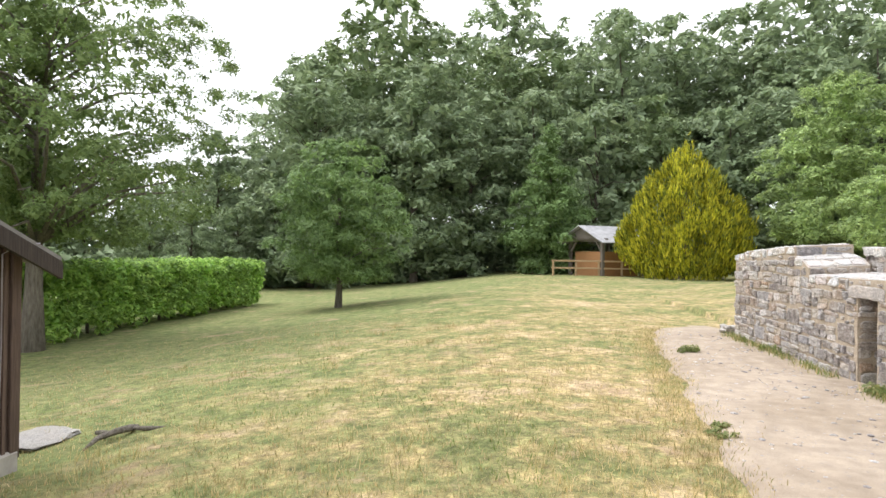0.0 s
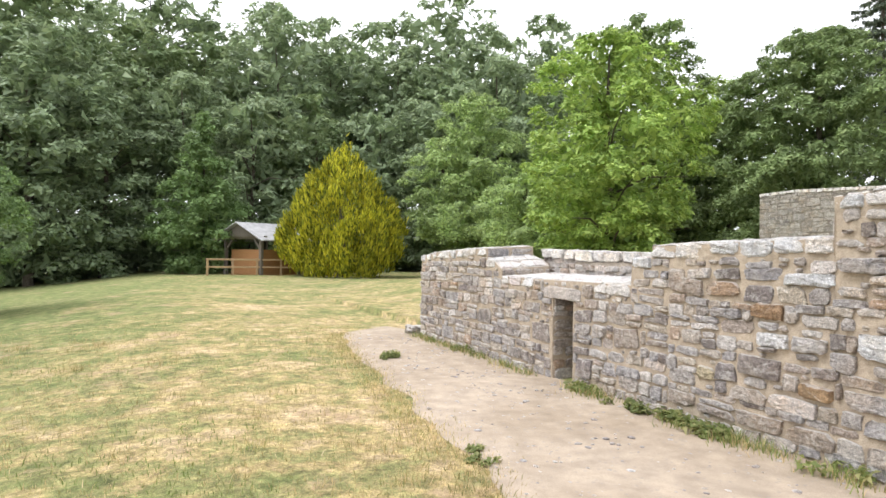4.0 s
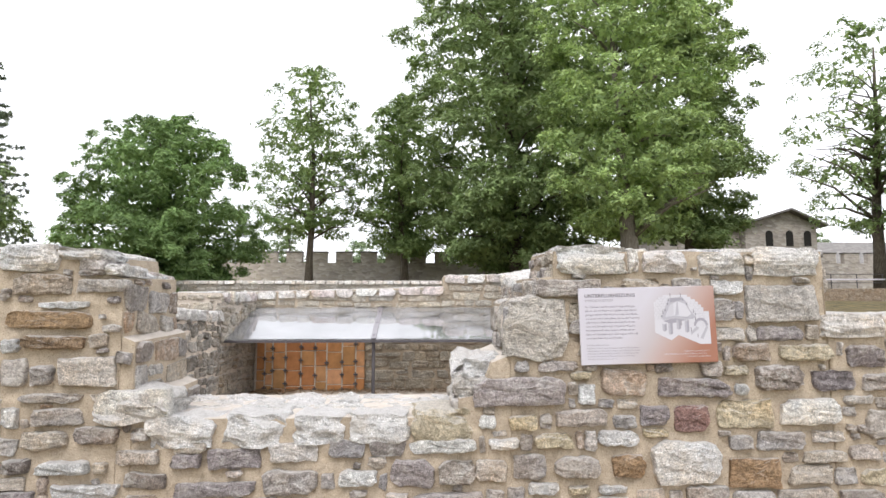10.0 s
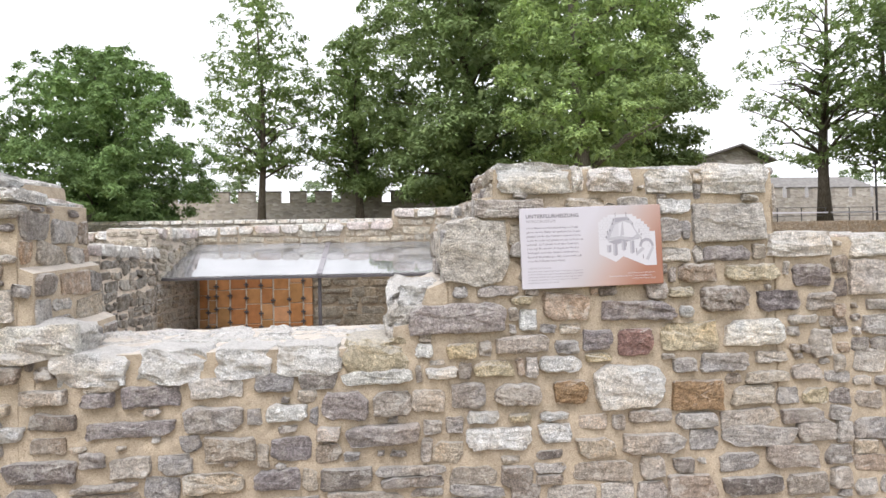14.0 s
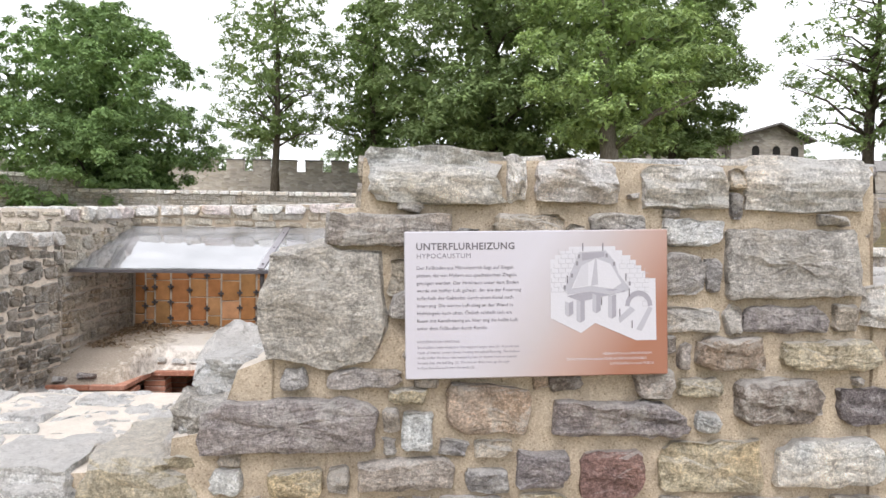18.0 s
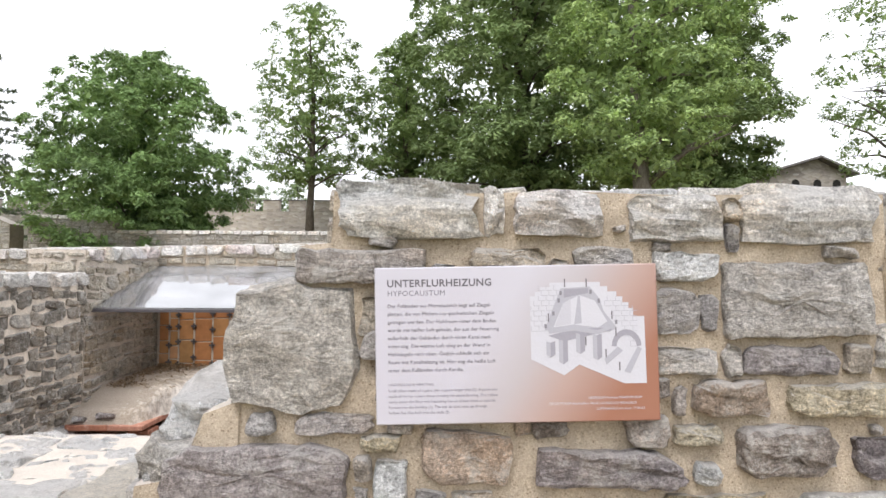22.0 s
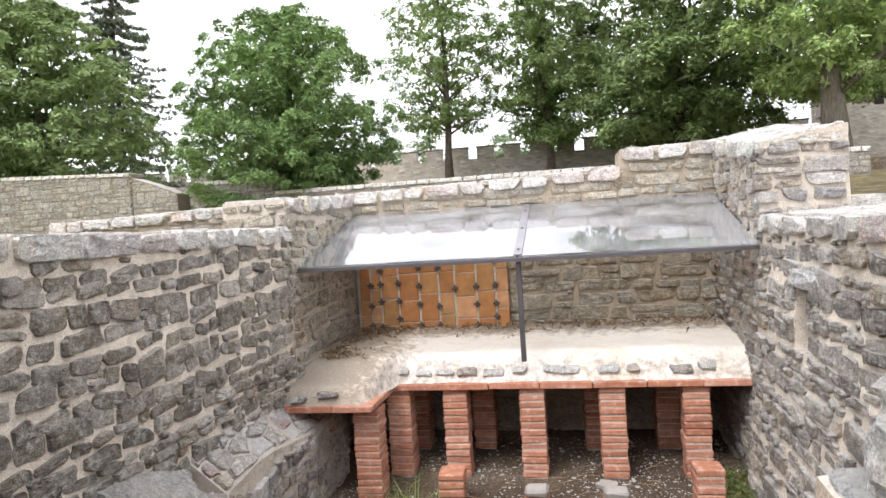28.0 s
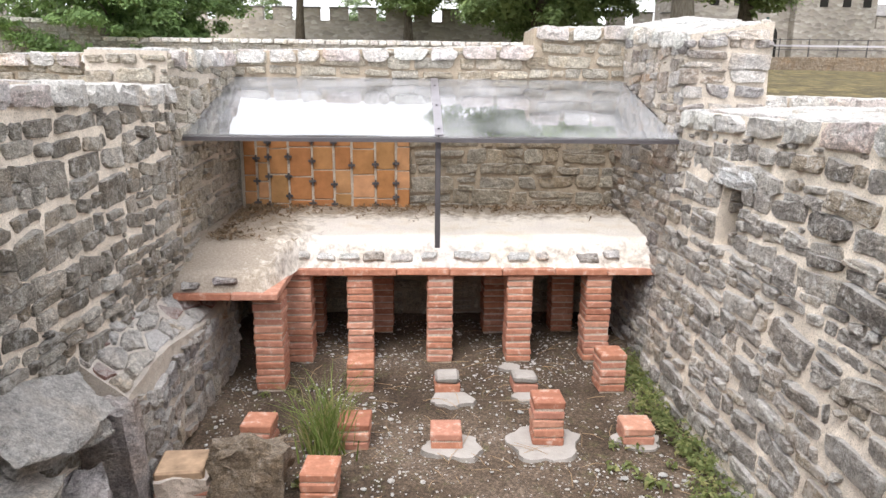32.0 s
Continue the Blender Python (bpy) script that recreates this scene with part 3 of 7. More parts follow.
def add_box(bm, x0, x1, y0, y1, z0, z1, bevel=0.0, jitter=0.0):
    made = bmesh.ops.create_cube(bm, size=1.0, matrix=Matrix.Translation(((x0 + x1) / 2, (y0 + y1) / 2, (z0 + z1) / 2)) @ Matrix.Diagonal((x1 - x0, y1 - y0, z1 - z0, 1)))
    vs = made["verts"]
    if jitter:
        for v in vs:
            v.co += Vector([rng.uniform(-jitter, jitter) for _ in range(3)])
    if bevel:
        es = list({e for v in vs for e in v.link_edges})
        bmesh.ops.bevel(bm, geom=es, offset=bevel, segments=1, affect="EDGES", profile=0.5)
    return bm


def boxed(*a, **k):
    return add_box(bmesh.new(), *a, **k)


def add_tube(bm, points, radii, sides=8):
    """A tapered tube through points."""
    rings = []
    for i, p in enumerate(points):
        p = Vector(p)
        d = (Vector(points[min(i + 1, len(points) - 1)]) - Vector(points[max(i - 1, 0)])).normalized()
        a = d.cross(Vector((0.31, 0.95, 0.05))).normalized()
        b = d.cross(a)
        rings.append([bm.verts.new(p + radii[i] * (a * math.cos(t * math.tau / sides) + b * math.sin(t * math.tau / sides))) for t in range(sides)])
    for r, s in zip(rings, rings[1:]):
        for t in range(sides):
            bm.faces.new((r[t], r[(t + 1) % sides], s[(t + 1) % sides], s[t]))
    bm.faces.new(rings[-1])
    bm.faces.new(rings[0][::-1])
    return bm


# ---- stones ----
def smooth01(t):
    t = max(0.0, min(1.0, t))
    return t * t * (3 - 2 * t)


def clip_half(poly, nu, nv, c):
    """The part of a convex outline where nu * u + nv * v <= c."""
    out = []
    for (au, av), (bu, bv) in zip(poly, poly[1:] + poly[:1]):
        da, db = nu * au + nv * av - c, nu * bu + nv * bv - c
        if da <= 0:
            out.append((au, av))
        if (da < 0 < db) or (db < 0 < da):
            k = da / (da - db)
            out.append((au + (bu - au) * k, av + (bv - av) * k))
    return out


def middle(poly):
    return sum(q[0] for q in poly) / len(poly), sum(q[1] for q in poly) / len(poly)


def area_of(poly):
    return 0.5 * sum(p[0] * q[1] - q[0] * p[1] for p, q in zip(poly, poly[1:] + poly[:1]))


def shrink(poly, gap):
    """A convex outline with every edge moved inwards by about half the joint's width."""
    out = poly
    for (au, av), (bu, bv) in zip(poly, poly[1:] + poly[:1]):
        ln = math.hypot(bu - au, bv - av)
        if ln > 1e-6 and len(out) > 2:
            nu, nv = (bv - av) / ln, -(bu - au) / ln
            out = clip_half(out, nu, nv, nu * au + nv * av - gap * rng.uniform(0.2, 0.9))
    return out


def rough_box(w, h, lean=0.0, cut=0.1):
    """The outline of a roughly squared stone round its middle."""
    pts = []
    for cu, cv in ((-0.5, -0.5), (0.5, -0.5), (0.5, 0.5), (-0.5, 0.5)):
        iu, iv = rng.uniform(0.0, cut), rng.uniform(0.0, cut * 1.4)
        if rng.random() < 0.5:
            ku, kv = rng.uniform(0.06, 0.2), rng.uniform(0.1, 0.32)
            two = [(cu * (1 - 2 * iu), cv * (1 - 2 * (iv + kv))), (cu * (1 - 2 * (iu + ku)), cv * (1 - 2 * iv))]
            pts += two if cu * cv > 0 else two[::-1]
        else:
            pts.append((cu * (1 - 2 * iu), cv * (1 - 2 * iv)))
    pts.sort(key=lambda q: math.atan2(q[1], q[0]))
    c, q = math.cos(lean), math.sin(lean)
    return [(u * w * c - v * h * q, u * w * q + v * h * c) for u, v in pts]


def outline(poly, wobble, round_=0.2, piece=0.085):
    """Rounds the corners of an outline a little, splits its long edges and makes it uneven."""
    pts = []
    for (au, av), (bu, bv) in zip(poly, poly[1:] + poly[:1]):
        ln = math.hypot(bu - au, bv - av)
        k = min(round_, 0.009 / max(ln, 1e-6))
        n = 1 + min(9, int(ln / piece))
        for i in range(n + 1):
            f = k + (1 - 2 * k) * i / n
            pts.append((au + (bu - au) * f + rng.uniform(-wobble, wobble), av + (bv - av) * f + rng.uniform(-wobble, wobble)))
    return pts


def hewn(ring, proud, rings, rough, sink):
    """A stone over an outline: sides, a broken edge, and a fractured face. Returns points (u, v, w) and faces."""
    n = len(ring)
    cu, cv = middle(ring)
    seed = Vector((rng.uniform(0, 90), rng.uniform(0, 90), rng.uniform(0, 90)))
    span = max(abs(q[0] - cu) for q in ring) + 1e-6
    tilt_u, tilt_v = rng.uniform(-0.6, 0.6) * proud / span, rng.uniform(-0.7, 0.5) * proud / span
    step_v, step_w = rng.uniform(-0.5, 0.5) * span * 0.5, rng.uniform(-0.35, 0.35) * proud

    def face(u, v):
        p = Vector((u * 9.0, v * 15.0, 0)) + seed
        h = proud + tilt_u * (u - cu) + tilt_v * (v - cv) + (step_w if v - cv + 0.15 * (u - cu) > step_v else 0.0)
        t = 2.6 * noise.noise(p * 0.7) + 6.0 * (v - cv + 0.25 * (u - cu))
        ledge = math.floor(t) + smooth01((t - math.floor(t)) * 2.5)
        return h + rough * (0.7 * ledge - 0.7 * t + 0.9 * noise.noise(p) + 0.8 * (0.5 - abs(noise.noise(p * 2.3))) + 0.5 * noise.noise(p * 5.1))

    verts = [(u, v, -sink) for u, v in ring]
    verts += [(u, v, proud * rng.uniform(0.35, 0.95)) for u, v in ring]
    for i, f in enumerate(rings):
        lim = 0.007 if i == 0 else 9.0
        for u, v in ring:
            d = math.hypot(u - cu, v - cv) + 1e-6
            k = max(f, 1 - lim / d)
            jitter = 0.0 if i == 0 else rng.uniform(-0.16, 0.16) * (1 - f)
            uu, vv = cu + (u - cu) * (k + jitter), cv + (v - cv) * (k + jitter)
            verts.append((uu, vv, face(uu, vv) * (0.86 if i == 0 else 1.0)))
    verts.append((cu, cv, face(cu, cv)))
    m = len(rings) + 1
    faces = [(k * n + i, k * n + (i + 1) % n, (k + 1) * n + (i + 1) % n, (k + 1) * n + i) for k in range(m) for i in range(n)]
    faces += [(m * n + i, m * n + (i + 1) % n, (m + 1) * n) for i in range(n)]
    return verts, faces


class Masonry:
    """Collects the stones of one wall; the ones inside the near stretch become parts, the rest one joined piece."""

    def __init__(self, parent, material, near=None, limit=300, name="stone", rough=0.007):
        self.parent, self.material, self.near, self.limit, self.name, self.rough = parent, material, near, limit, name, rough
        self.items = []

    def add_outline(self, o, u, v, w, poly, proud, material=None, fine=False):
        """A stone with the outline poly, in metres from o along u and v, standing proud along w."""
        cu, cv = middle(poly)
        self.items.append((Vector(o) + u * cu + v * cv, u, v, w, [(q[0] - cu, q[1] - cv) for q in poly], proud, material or self.material, fine))

    def add(self, m, material=None, fine=False, cut=0.1):
        c = m.to_3x3().col
        self.add_outline(m.translation, c[0].normalized(), c[1].normalized(), c[2].normalized(), rough_box(c[0].length, c[1].length, 0.0, cut), c[2].length, material, fine)

    def made(self, item, near):
        p, u, v, w, poly, proud, mat, fine = item
        rings = (0.9, 0.74, 0.56, 0.38, 0.18) if fine else (0.84, 0.45) if near else (0.82,)
        pts, faces = hewn(outline(poly, 0.005 if fine else 0.0055, 0.2, 0.042 if fine else 0.085), proud, rings, self.rough * (1.1 if fine else 1.0), 0.05)
        flip = u.cross(v).dot(w) < 0
        return [u * a + v * b + w * c for a, b, c in pts], [f[::-1] for f in faces] if flip else faces

    def build(self):
        order, singles, rest = self.items, [], {}
        if self.near:
            order = sorted(self.items, key=lambda it: (it[0] - Vector(self.near)).length)
            singles, order = order[: self.limit], order[self.limit:]
        for it in singles:
            vs, fs = self.made(it, True)
            ob = new(self.name, mesh_of(self.name, vs, fs, it[6]))
            ob.parent = self.parent
            ob.location = it[0]
        for it in order:
            rest.setdefault(it[6].name, (it[6], []))[1].append(it)
        for mat, items in rest.values():
            vs, fs = [], []
            for it in items:
                v, f = self.made(it, bool(self.near))
                fs += [tuple(q + len(vs) for q in face) for face in f]
                vs += [it[0] + q for q in v]
            ob = new(self.name + "work", mesh_of(self.name + "work", vs, fs, mat))
            ob.parent = self.parent
            tagged(ob, kind="stuff")


def rubble(u0, u1, v0, top, w, h, gap=0.018, keep=(), slope=0.0):
    """Fitted rubble over a face from u0 to u1 and from v0 up to top(u): outlines that part the face between them, leaving out the boxes in keep."""
    k = w / h * 0.8
    vmax = max(top(u0 + (u1 - u0) * i / 80) for i in range(81))
    seeds, v = [], v0 - h * 0.3
    while v < vmax + h:
        step = h * rng.choice((0.55, 0.8, 1.0, 1.35)) * rng.uniform(0.9, 1.1)
        u = u0 - rng.uniform(0, w)
        while u < u1 + w:
            run = w * rng.choice((0.3, 0.5, 0.8, 1.1, 1.5, 2.0)) * rng.uniform(0.85, 1.15)
            seeds.append((u + run / 2, v + step * rng.uniform(0.3, 0.7) + slope * math.sin(u * 1.7 + v * 3)))
            u += run
        v += step
    seeds = [q for q in seeds if not any(b[0] < q[0] < b[1] and b[2] < q[1] < b[3] for b in keep)]
    pts = np.array([(u, v * k) for u, v in seeds])
    out = []
    for i, (u, v) in enumerate(seeds):
        if not (u0 - w < u < u1 + w and v < vmax + h):
            continue
        d = (pts[:, 0] - pts[i, 0]) ** 2 + (pts[:, 1] - pts[i, 1]) ** 2
        poly = [(u - w * 1.5, v - h * 1.4), (u + w * 1.5, v - h * 1.4), (u + w * 1.5, v + h * 1.4), (u - w * 1.5, v + h * 1.4)]
        for j in np.argsort(d)[1:19]:
            if len(poly) < 3:
                break
            du, dv = pts[j, 0] - pts[i, 0], pts[j, 1] - pts[i, 1]
            c = (pts[j, 0] ** 2 + pts[j, 1] ** 2 - pts[i, 0] ** 2 - pts[i, 1] ** 2) / 2
            poly = clip_half(poly, du, dv * k, c)
        if len(poly) < 3:
            continue
        for nu, nv, c in ((-1, 0, -u0), (1, 0, u1), (0, -1, -v0)):
            poly = clip_half(poly, nu, nv, c)
        for b in keep:
            if len(poly) > 2 and min(q[0] for q in poly) < b[1] and max(q[0] for q in poly) > b[0] and min(q[1] for q in poly) < b[3] and max(q[1] for q in poly) > b[2]:
                gaps = [((1, 0, b[0]), b[0] - u), ((-1, 0, -b[1]), u - b[1]), ((0, 1, b[2]), (b[2] - v) * k), ((0, -1, -b[3]), (v - b[3]) * k)]
                poly = clip_half(poly, *max(gaps, key=lambda q: q[1])[0])
        if len(poly) < 3:
            continue
        lo, hi = min(q[0] for q in poly), max(q[0] for q in poly)
        poly = clip_half(poly, 0, 1, min(top(lo + 0.01), top((lo + hi) / 2), top(hi - 0.01)) - 0.004)
        if len(poly) > 2:
            poly = shrink(poly, gap)
        if len(poly) > 2 and area_of(poly) > 0.0011 and max(q[1] for q in poly) - min(q[1] for q in poly) > 0.022:
            out.append(poly)
    return out


def courses(u0, u1, v0, top, w=0.27, h=0.115, gap=0.016, keep=(), lean=0.06, fill=True, chip=0.12, big=0.0):
    """Rough courses over a face from u0 to u1, from v0 up to top(u), then small stones in the holes. Returns their outlines."""
    boxes, cells = [], {}
    hs, ws, edge = (h * 0.62, h * 1.45), (w * 0.45, w * 1.5), 0.0

    def clash(a, b, p, q):
        for i in range(int(a // 0.4), int(b // 0.4) + 1):
            for k in cells.get(i, ()):
                if a < k[1] and b > k[0] and p < k[3] and q > k[2]:
                    return True
        return False

    def note(a, b, p, q, mine=True):
        for i in range(int(a // 0.4), int(b // 0.4) + 1):
            cells.setdefault(i, []).append((a, b, p, q))
        if mine:
            boxes.append((a, b, p, q))

    vmax = max(top(u0 + (u1 - u0) * i / 60) for i in range(61))
    keep = list(keep)
    for _ in range(int(big * (u1 - u0) * (vmax - v0))):
        bw, bh = w * rng.uniform(1.0, 2.0), h * rng.uniform(1.5, 2.3)
        a, p = rng.uniform(u0, max(u0, u1 - bw)), rng.uniform(v0, vmax - bh)
        if p + bh < min(top(a), top(a + bw)) - 0.1 and not any(a < k[1] and a + bw > k[0] and p < k[3] and p + bh > k[2] for k in keep):
            keep.append((a, a + bw, p, p + bh))
            boxes.append((a, a + bw, p, p + bh))
    for k in keep:
        note(k[0], k[1], k[2], k[3], False)
    v = v0
    while v < vmax - 0.03:
        h = rng.uniform(*hs)
        u = u0 + rng.uniform(-0.1, 0.0)
        wave = rng.uniform(0, 6.28)
        while u < u1:
            w = min(rng.uniform(*ws) * (0.75 + 0.5 * (h - hs[0]) / (hs[1] - hs[0] + 1e-6)), 0.9)
            a, b = max(u, u0), min(u + w, u1)
            u += w
            if b - a < 0.06:
                continue
            lo = v + 0.018 * math.sin(a * 2.1 + wave)
            hi = min(lo + h, min(top(a + 0.02), top((a + b) / 2), top(b - 0.02)) - edge)
            if hi - lo < 0.045:
                continue
            pieces = [(lo, hi)]
            if hi - lo > 0.12 and rng.random() < 0.25:
                cut = lo + (hi - lo) * rng.uniform(0.4, 0.6)
                pieces = [(lo, cut), (cut, hi)]
            for p, q in pieces:
                spans = [(a, b)]
                for k in keep:
                    if p < k[3] - 0.012 and q > k[2] + 0.012:
                        spans = [x for m, n in spans for x in ((m, min(n, k[0])), (max(m, k[1]), n)) if x[1] - x[0] > 0.05 and (n > k[0] and m < k[1])] + [x for x in spans if not (x[1] > k[0] and x[0] < k[1])]
                for m, n in spans:
                    note(m, n, p, q)
        v += h
    if fill:
        for n in range(int((u1 - u0) * 1100)):
            k = 1 - n / ((u1 - u0) * 1100)
            w, h = (0.06 + 0.2 * k) * rng.uniform(0.7, 1.2), (0.035 + 0.085 * k) * rng.uniform(0.7, 1.2)
            a, p = rng.uniform(u0, u1 - w), rng.uniform(v0, vmax)
            if p + h < min(top(a), top(a + w)) - edge and not clash(a + 0.012, a + w - 0.012, p + 0.008, p + h - 0.008):
                note(a, a + w, p, p + h)
    out = []
    for a, b, p, q in boxes:
        g = gap * rng.uniform(-0.3, 1.2)
        mu, mv = (a + b) / 2, (p + q) / 2 + rng.uniform(-0.006, 0.006)
        out.append([(mu + u, mv + v) for u, v in rough_box(max(b - a - g, 0.035), max(q - p - g * 0.8, 0.03), rng.uniform(-lean, lean), chip)])
    return out


def face_outlines(ms, o, u, w, polys, proud=(0.012, 0.034), batter=None, mats=None):
    """Fitted stones on an upright face: o its origin, u along it, w outward."""
    u, w, up = Vector(u).normalized(), Vector(w).normalized(), Vector((0, 0, 1))
    for poly in polys:
        p = Vector(o)
        if batter:
            p += w * batter(middle(poly)[1])
        ms.add_outline(p, u, up, w, poly, rng.uniform(*proud), mats() if mats else None)


def place(o, u, v, size_u, size_v, proud, lean=0.0):
    """A stone's pose: o its middle, u and v the directions in the face."""
    u, v = Vector(u).normalized(), Vector(v).normalized()
    w = u.cross(v)
    c, s = math.cos(lean), math.sin(lean)
    uu, vv = u * c + v * s, v * c - u * s
    m = Matrix((uu * size_u, vv * size_v, w * proud)).transposed().to_4x4()
    m.translation = Vector(o)
    return m


def profile(points):
    """The height of a wall's top along it, from (distance, height) pairs."""
    def top(u):
        if u <= points[0][0]:
            return points[0][1]
        for (a, p), (b, q) in zip(points, points[1:]):
            if a <= u <= b and b > a:
                return p + (q - p) * (u - a) / (b - a)
        return points[-1][1]
    return top


def core(name, o, u, d, spans, top, thick, material, parent=None, rise=0.0, batter=0.0, marks=(), ref=None, step=0.2):
    """The mortared body of a wall: o its front foot, u along it, d into it. spans: (from, to, foot height)."""
    u, d = Vector(u).normalized(), Vector(d).normalized()
    o = Vector(o)
    bm = bmesh.new()
    ref = ref or (min(f for _, _, f in spans), max(top(a + 0.01) for a, _, _ in spans))
    for a, b, foot in spans:
        fine = step if isinstance(step, float) else step(a)
        n = max(2, int((b - a) / fine))
        us = sorted({a + (b - a) * i / n for i in range(n + 1)} | {q for q in marks if a < q < b})
        cols = []
        for uu in us:
            e = 0.001 if uu == us[0] else -0.001 if uu == us[-1] else 0.0
            t = top(uu + e)
            rows = []
            for side in (0, 1):
                m = 5 if fine > 0.1 else max(5, int(1.9 / fine))
                col = []
                for k in range(m + 1):
                    z = foot + (t + rise * side - foot) * k / m
                    p = o + u * uu + d * (thick * side - (batter * max(0.0, min(1.0, 1 - (z - ref[0]) / (ref[1] - ref[0]))) if side == 0 else 0)) + Vector((0, 0, z))
                    q = noise.noise(p * 3.1) * 0.012
                    if fine < 0.1:
                        q += 0.003 + noise.noise(p * 7.0) * 0.011 + noise.noise(p * 17.0) * 0.008
                    p += d * (q if side == 0 else -q) + Vector((0, 0, noise.noise(p * 4.7) * 0.006 if k == m else 0))
                    col.append(bm.verts.new(p))
                rows.append(col)
            cols.append(rows)
        for (f0, b0), (f1, b1) in zip(cols, cols[1:]):
            for k in range(len(f0) - 1):
                bm.faces.new((f0[k], f1[k], f1[k + 1], f0[k + 1]))
                bm.faces.new((b1[k], b0[k], b0[k + 1], b1[k + 1]))
            bm.faces.new((f0[-1], f1[-1], b1[-1], b0[-1]))
            bm.faces.new((f0[0], b0[0], b1[0], f1[0]))
        for rows, flip in ((cols[0], False), (cols[-1], True)):
            loop = rows[1] + rows[0][::-1]
            bm.faces.new(loop[::-1] if flip else loop)
    bmesh.ops.recalc_face_normals(bm, faces=bm.faces)
    ob = part(name, bm, material, parent)
    return ob


def top_stones(ms, o, u, d, u0, u1, thick, top, rise=0.0, size=0.3, proud=(0.004, 0.016), mats=None):
    """Flat stones bedded on a wall's top, fitted to one another."""
    u, d = Vector(u).normalized(), Vector(d).normalized()
    for poly in rubble(u0, u1, 0.015, lambda q: thick - 0.01, size, size * 0.68, 0.013):
        lo, hi = min(q[0] for q in poly), max(q[0] for q in poly)
        t0, t1 = top(lo + 0.01), top(hi - 0.01)
        if abs(t1 - t0) > 0.2:
            continue
        mu, mv = middle(poly)
        du = (u + Vector((0, 0, (t1 - t0) / max(hi - lo, 0.05)))).normalized()
        dv = (d + Vector((0, 0, rise / thick))).normalized()
        w = du.cross(dv)
        p = Vector(o) + u * mu + d * mv + Vector((0, 0, (t0 + t1) / 2 + rise * mv / thick + 0.002))
        ms.add_outline(p, du, dv, w if w.z > 0 else -w, [(q[0] - mu, q[1] - mv) for q in poly], rng.uniform(*proud), mats() if mats else STONE_CAP if rng.random() < 0.7 else STONE_PALE, bool(mats))


# ---- ground ----
def ramp_pts(v, pts):
    for (a, p), (b, q) in zip(pts, pts[1:]):
        if v <= b:
            return p + (q - p) * smooth01((v - a) / (b - a))
    return pts[-1][1]


PATH_EDGE = profile([(-14.6, 3.3), (-14.0, 2.5), (-12.4, 2.08), (-9.3, 1.75), (-6.1, 1.38), (-4.3, 1.17), (0.0, 0.7), (6.0, 0.4)])


def ground_z(x, y):
    z = -0.15
    if y < 0:
        z -= 1.15 * smooth01(-y / 15.0) * smooth01((-x + 1) / 7.0) + 0.1 * smooth01(-y / 6)
    if x < -18:
        z += 0.2 * smooth01((-x - 18) / 20.0) * smooth01((y + 8) / 10.0)
    if y > 4.3:
        if -3.95 < x < 0.62 and y < 10.85:
            return -0.75
        inner = ramp_pts(y, [(4.3, 0.3), (10.5, 1.0), (13.0, 1.5), (20.0, 2.05), (28.0, 2.55), (36.0, 2.75), (37.5, 3.5), (44.0, 3.7), (56.0, 3.9), (90.0, 6.0), (2000.0, 6.0)])
        side = smooth01((x + 40.0) / 27.0) if x < -13 else 1.0
        inner = inner if x > -11.9 else inner * smooth01((y - 4.3) / 6.0)
        z = z * (1 - side) + inner * side
        if x < -11.8:
            z = z * smooth01((14.0 + (-x - 11.8) * 0.0 - y) / 10.0) + inner * side * (1 - smooth01((14.0 - y) / 10.0)) + z * 0.0 if y < 14 else z
    z += 0.025 * noise.noise((x * 0.6, y * 0.6, 0.0)) + (0.12 * noise.noise((x * 0.08, y * 0.08, 3.0)) if abs(x) + abs(y) > 18 else 0)
    return z


def axis(lo, hi, dense):
    pts = {round(v, 3) for v in dense}
    far = [20, 30, 45, 65, 90, 140, 250, 500, 1200, 2500]
    for d in far:
        pts.add(lo - d), pts.add(hi + d)
    return sorted(pts)


gx = axis(-46.0, 40.0, [-46 + i * 0.9 for i in range(36)] + [-13.6 + i * 0.35 for i in range(56)] + [6 + i * 1.7 for i in range(21)] + [-3.96, -3.94, 0.61, 0.63])
gy = axis(-26.0, 60.0, [-26 + i * 0.9 for i in range(24)] + [-5 + i * 0.35 for i in range(26)] + [4.29, 4.31, 10.84, 10.86] + [4.5 + i * 0.8 for i in range(14)] + [16 + i * 1.6 for i in range(28)])
gv = [(x, y, ground_z(max(-120, min(120, x)), max(-120, min(120, y)))) for y in gy for x in gx]
nx = len(gx)
gf = [(j * nx + i, j * nx + i + 1, (j + 1) * nx + i + 1, (j + 1) * nx + i) for j in range(len(gy) - 1) for i in range(nx - 1)]
tagged(new("ground", mesh_of("ground", gv, gf, MEADOW, True)), "dry mown meadow grass with straw-coloured and green patches", "ground", kind="structure")

# gravel path along the wall
pv, pf, pn = [], [], 12
px = [-15.0 + i * 0.22 for i in range(100)]
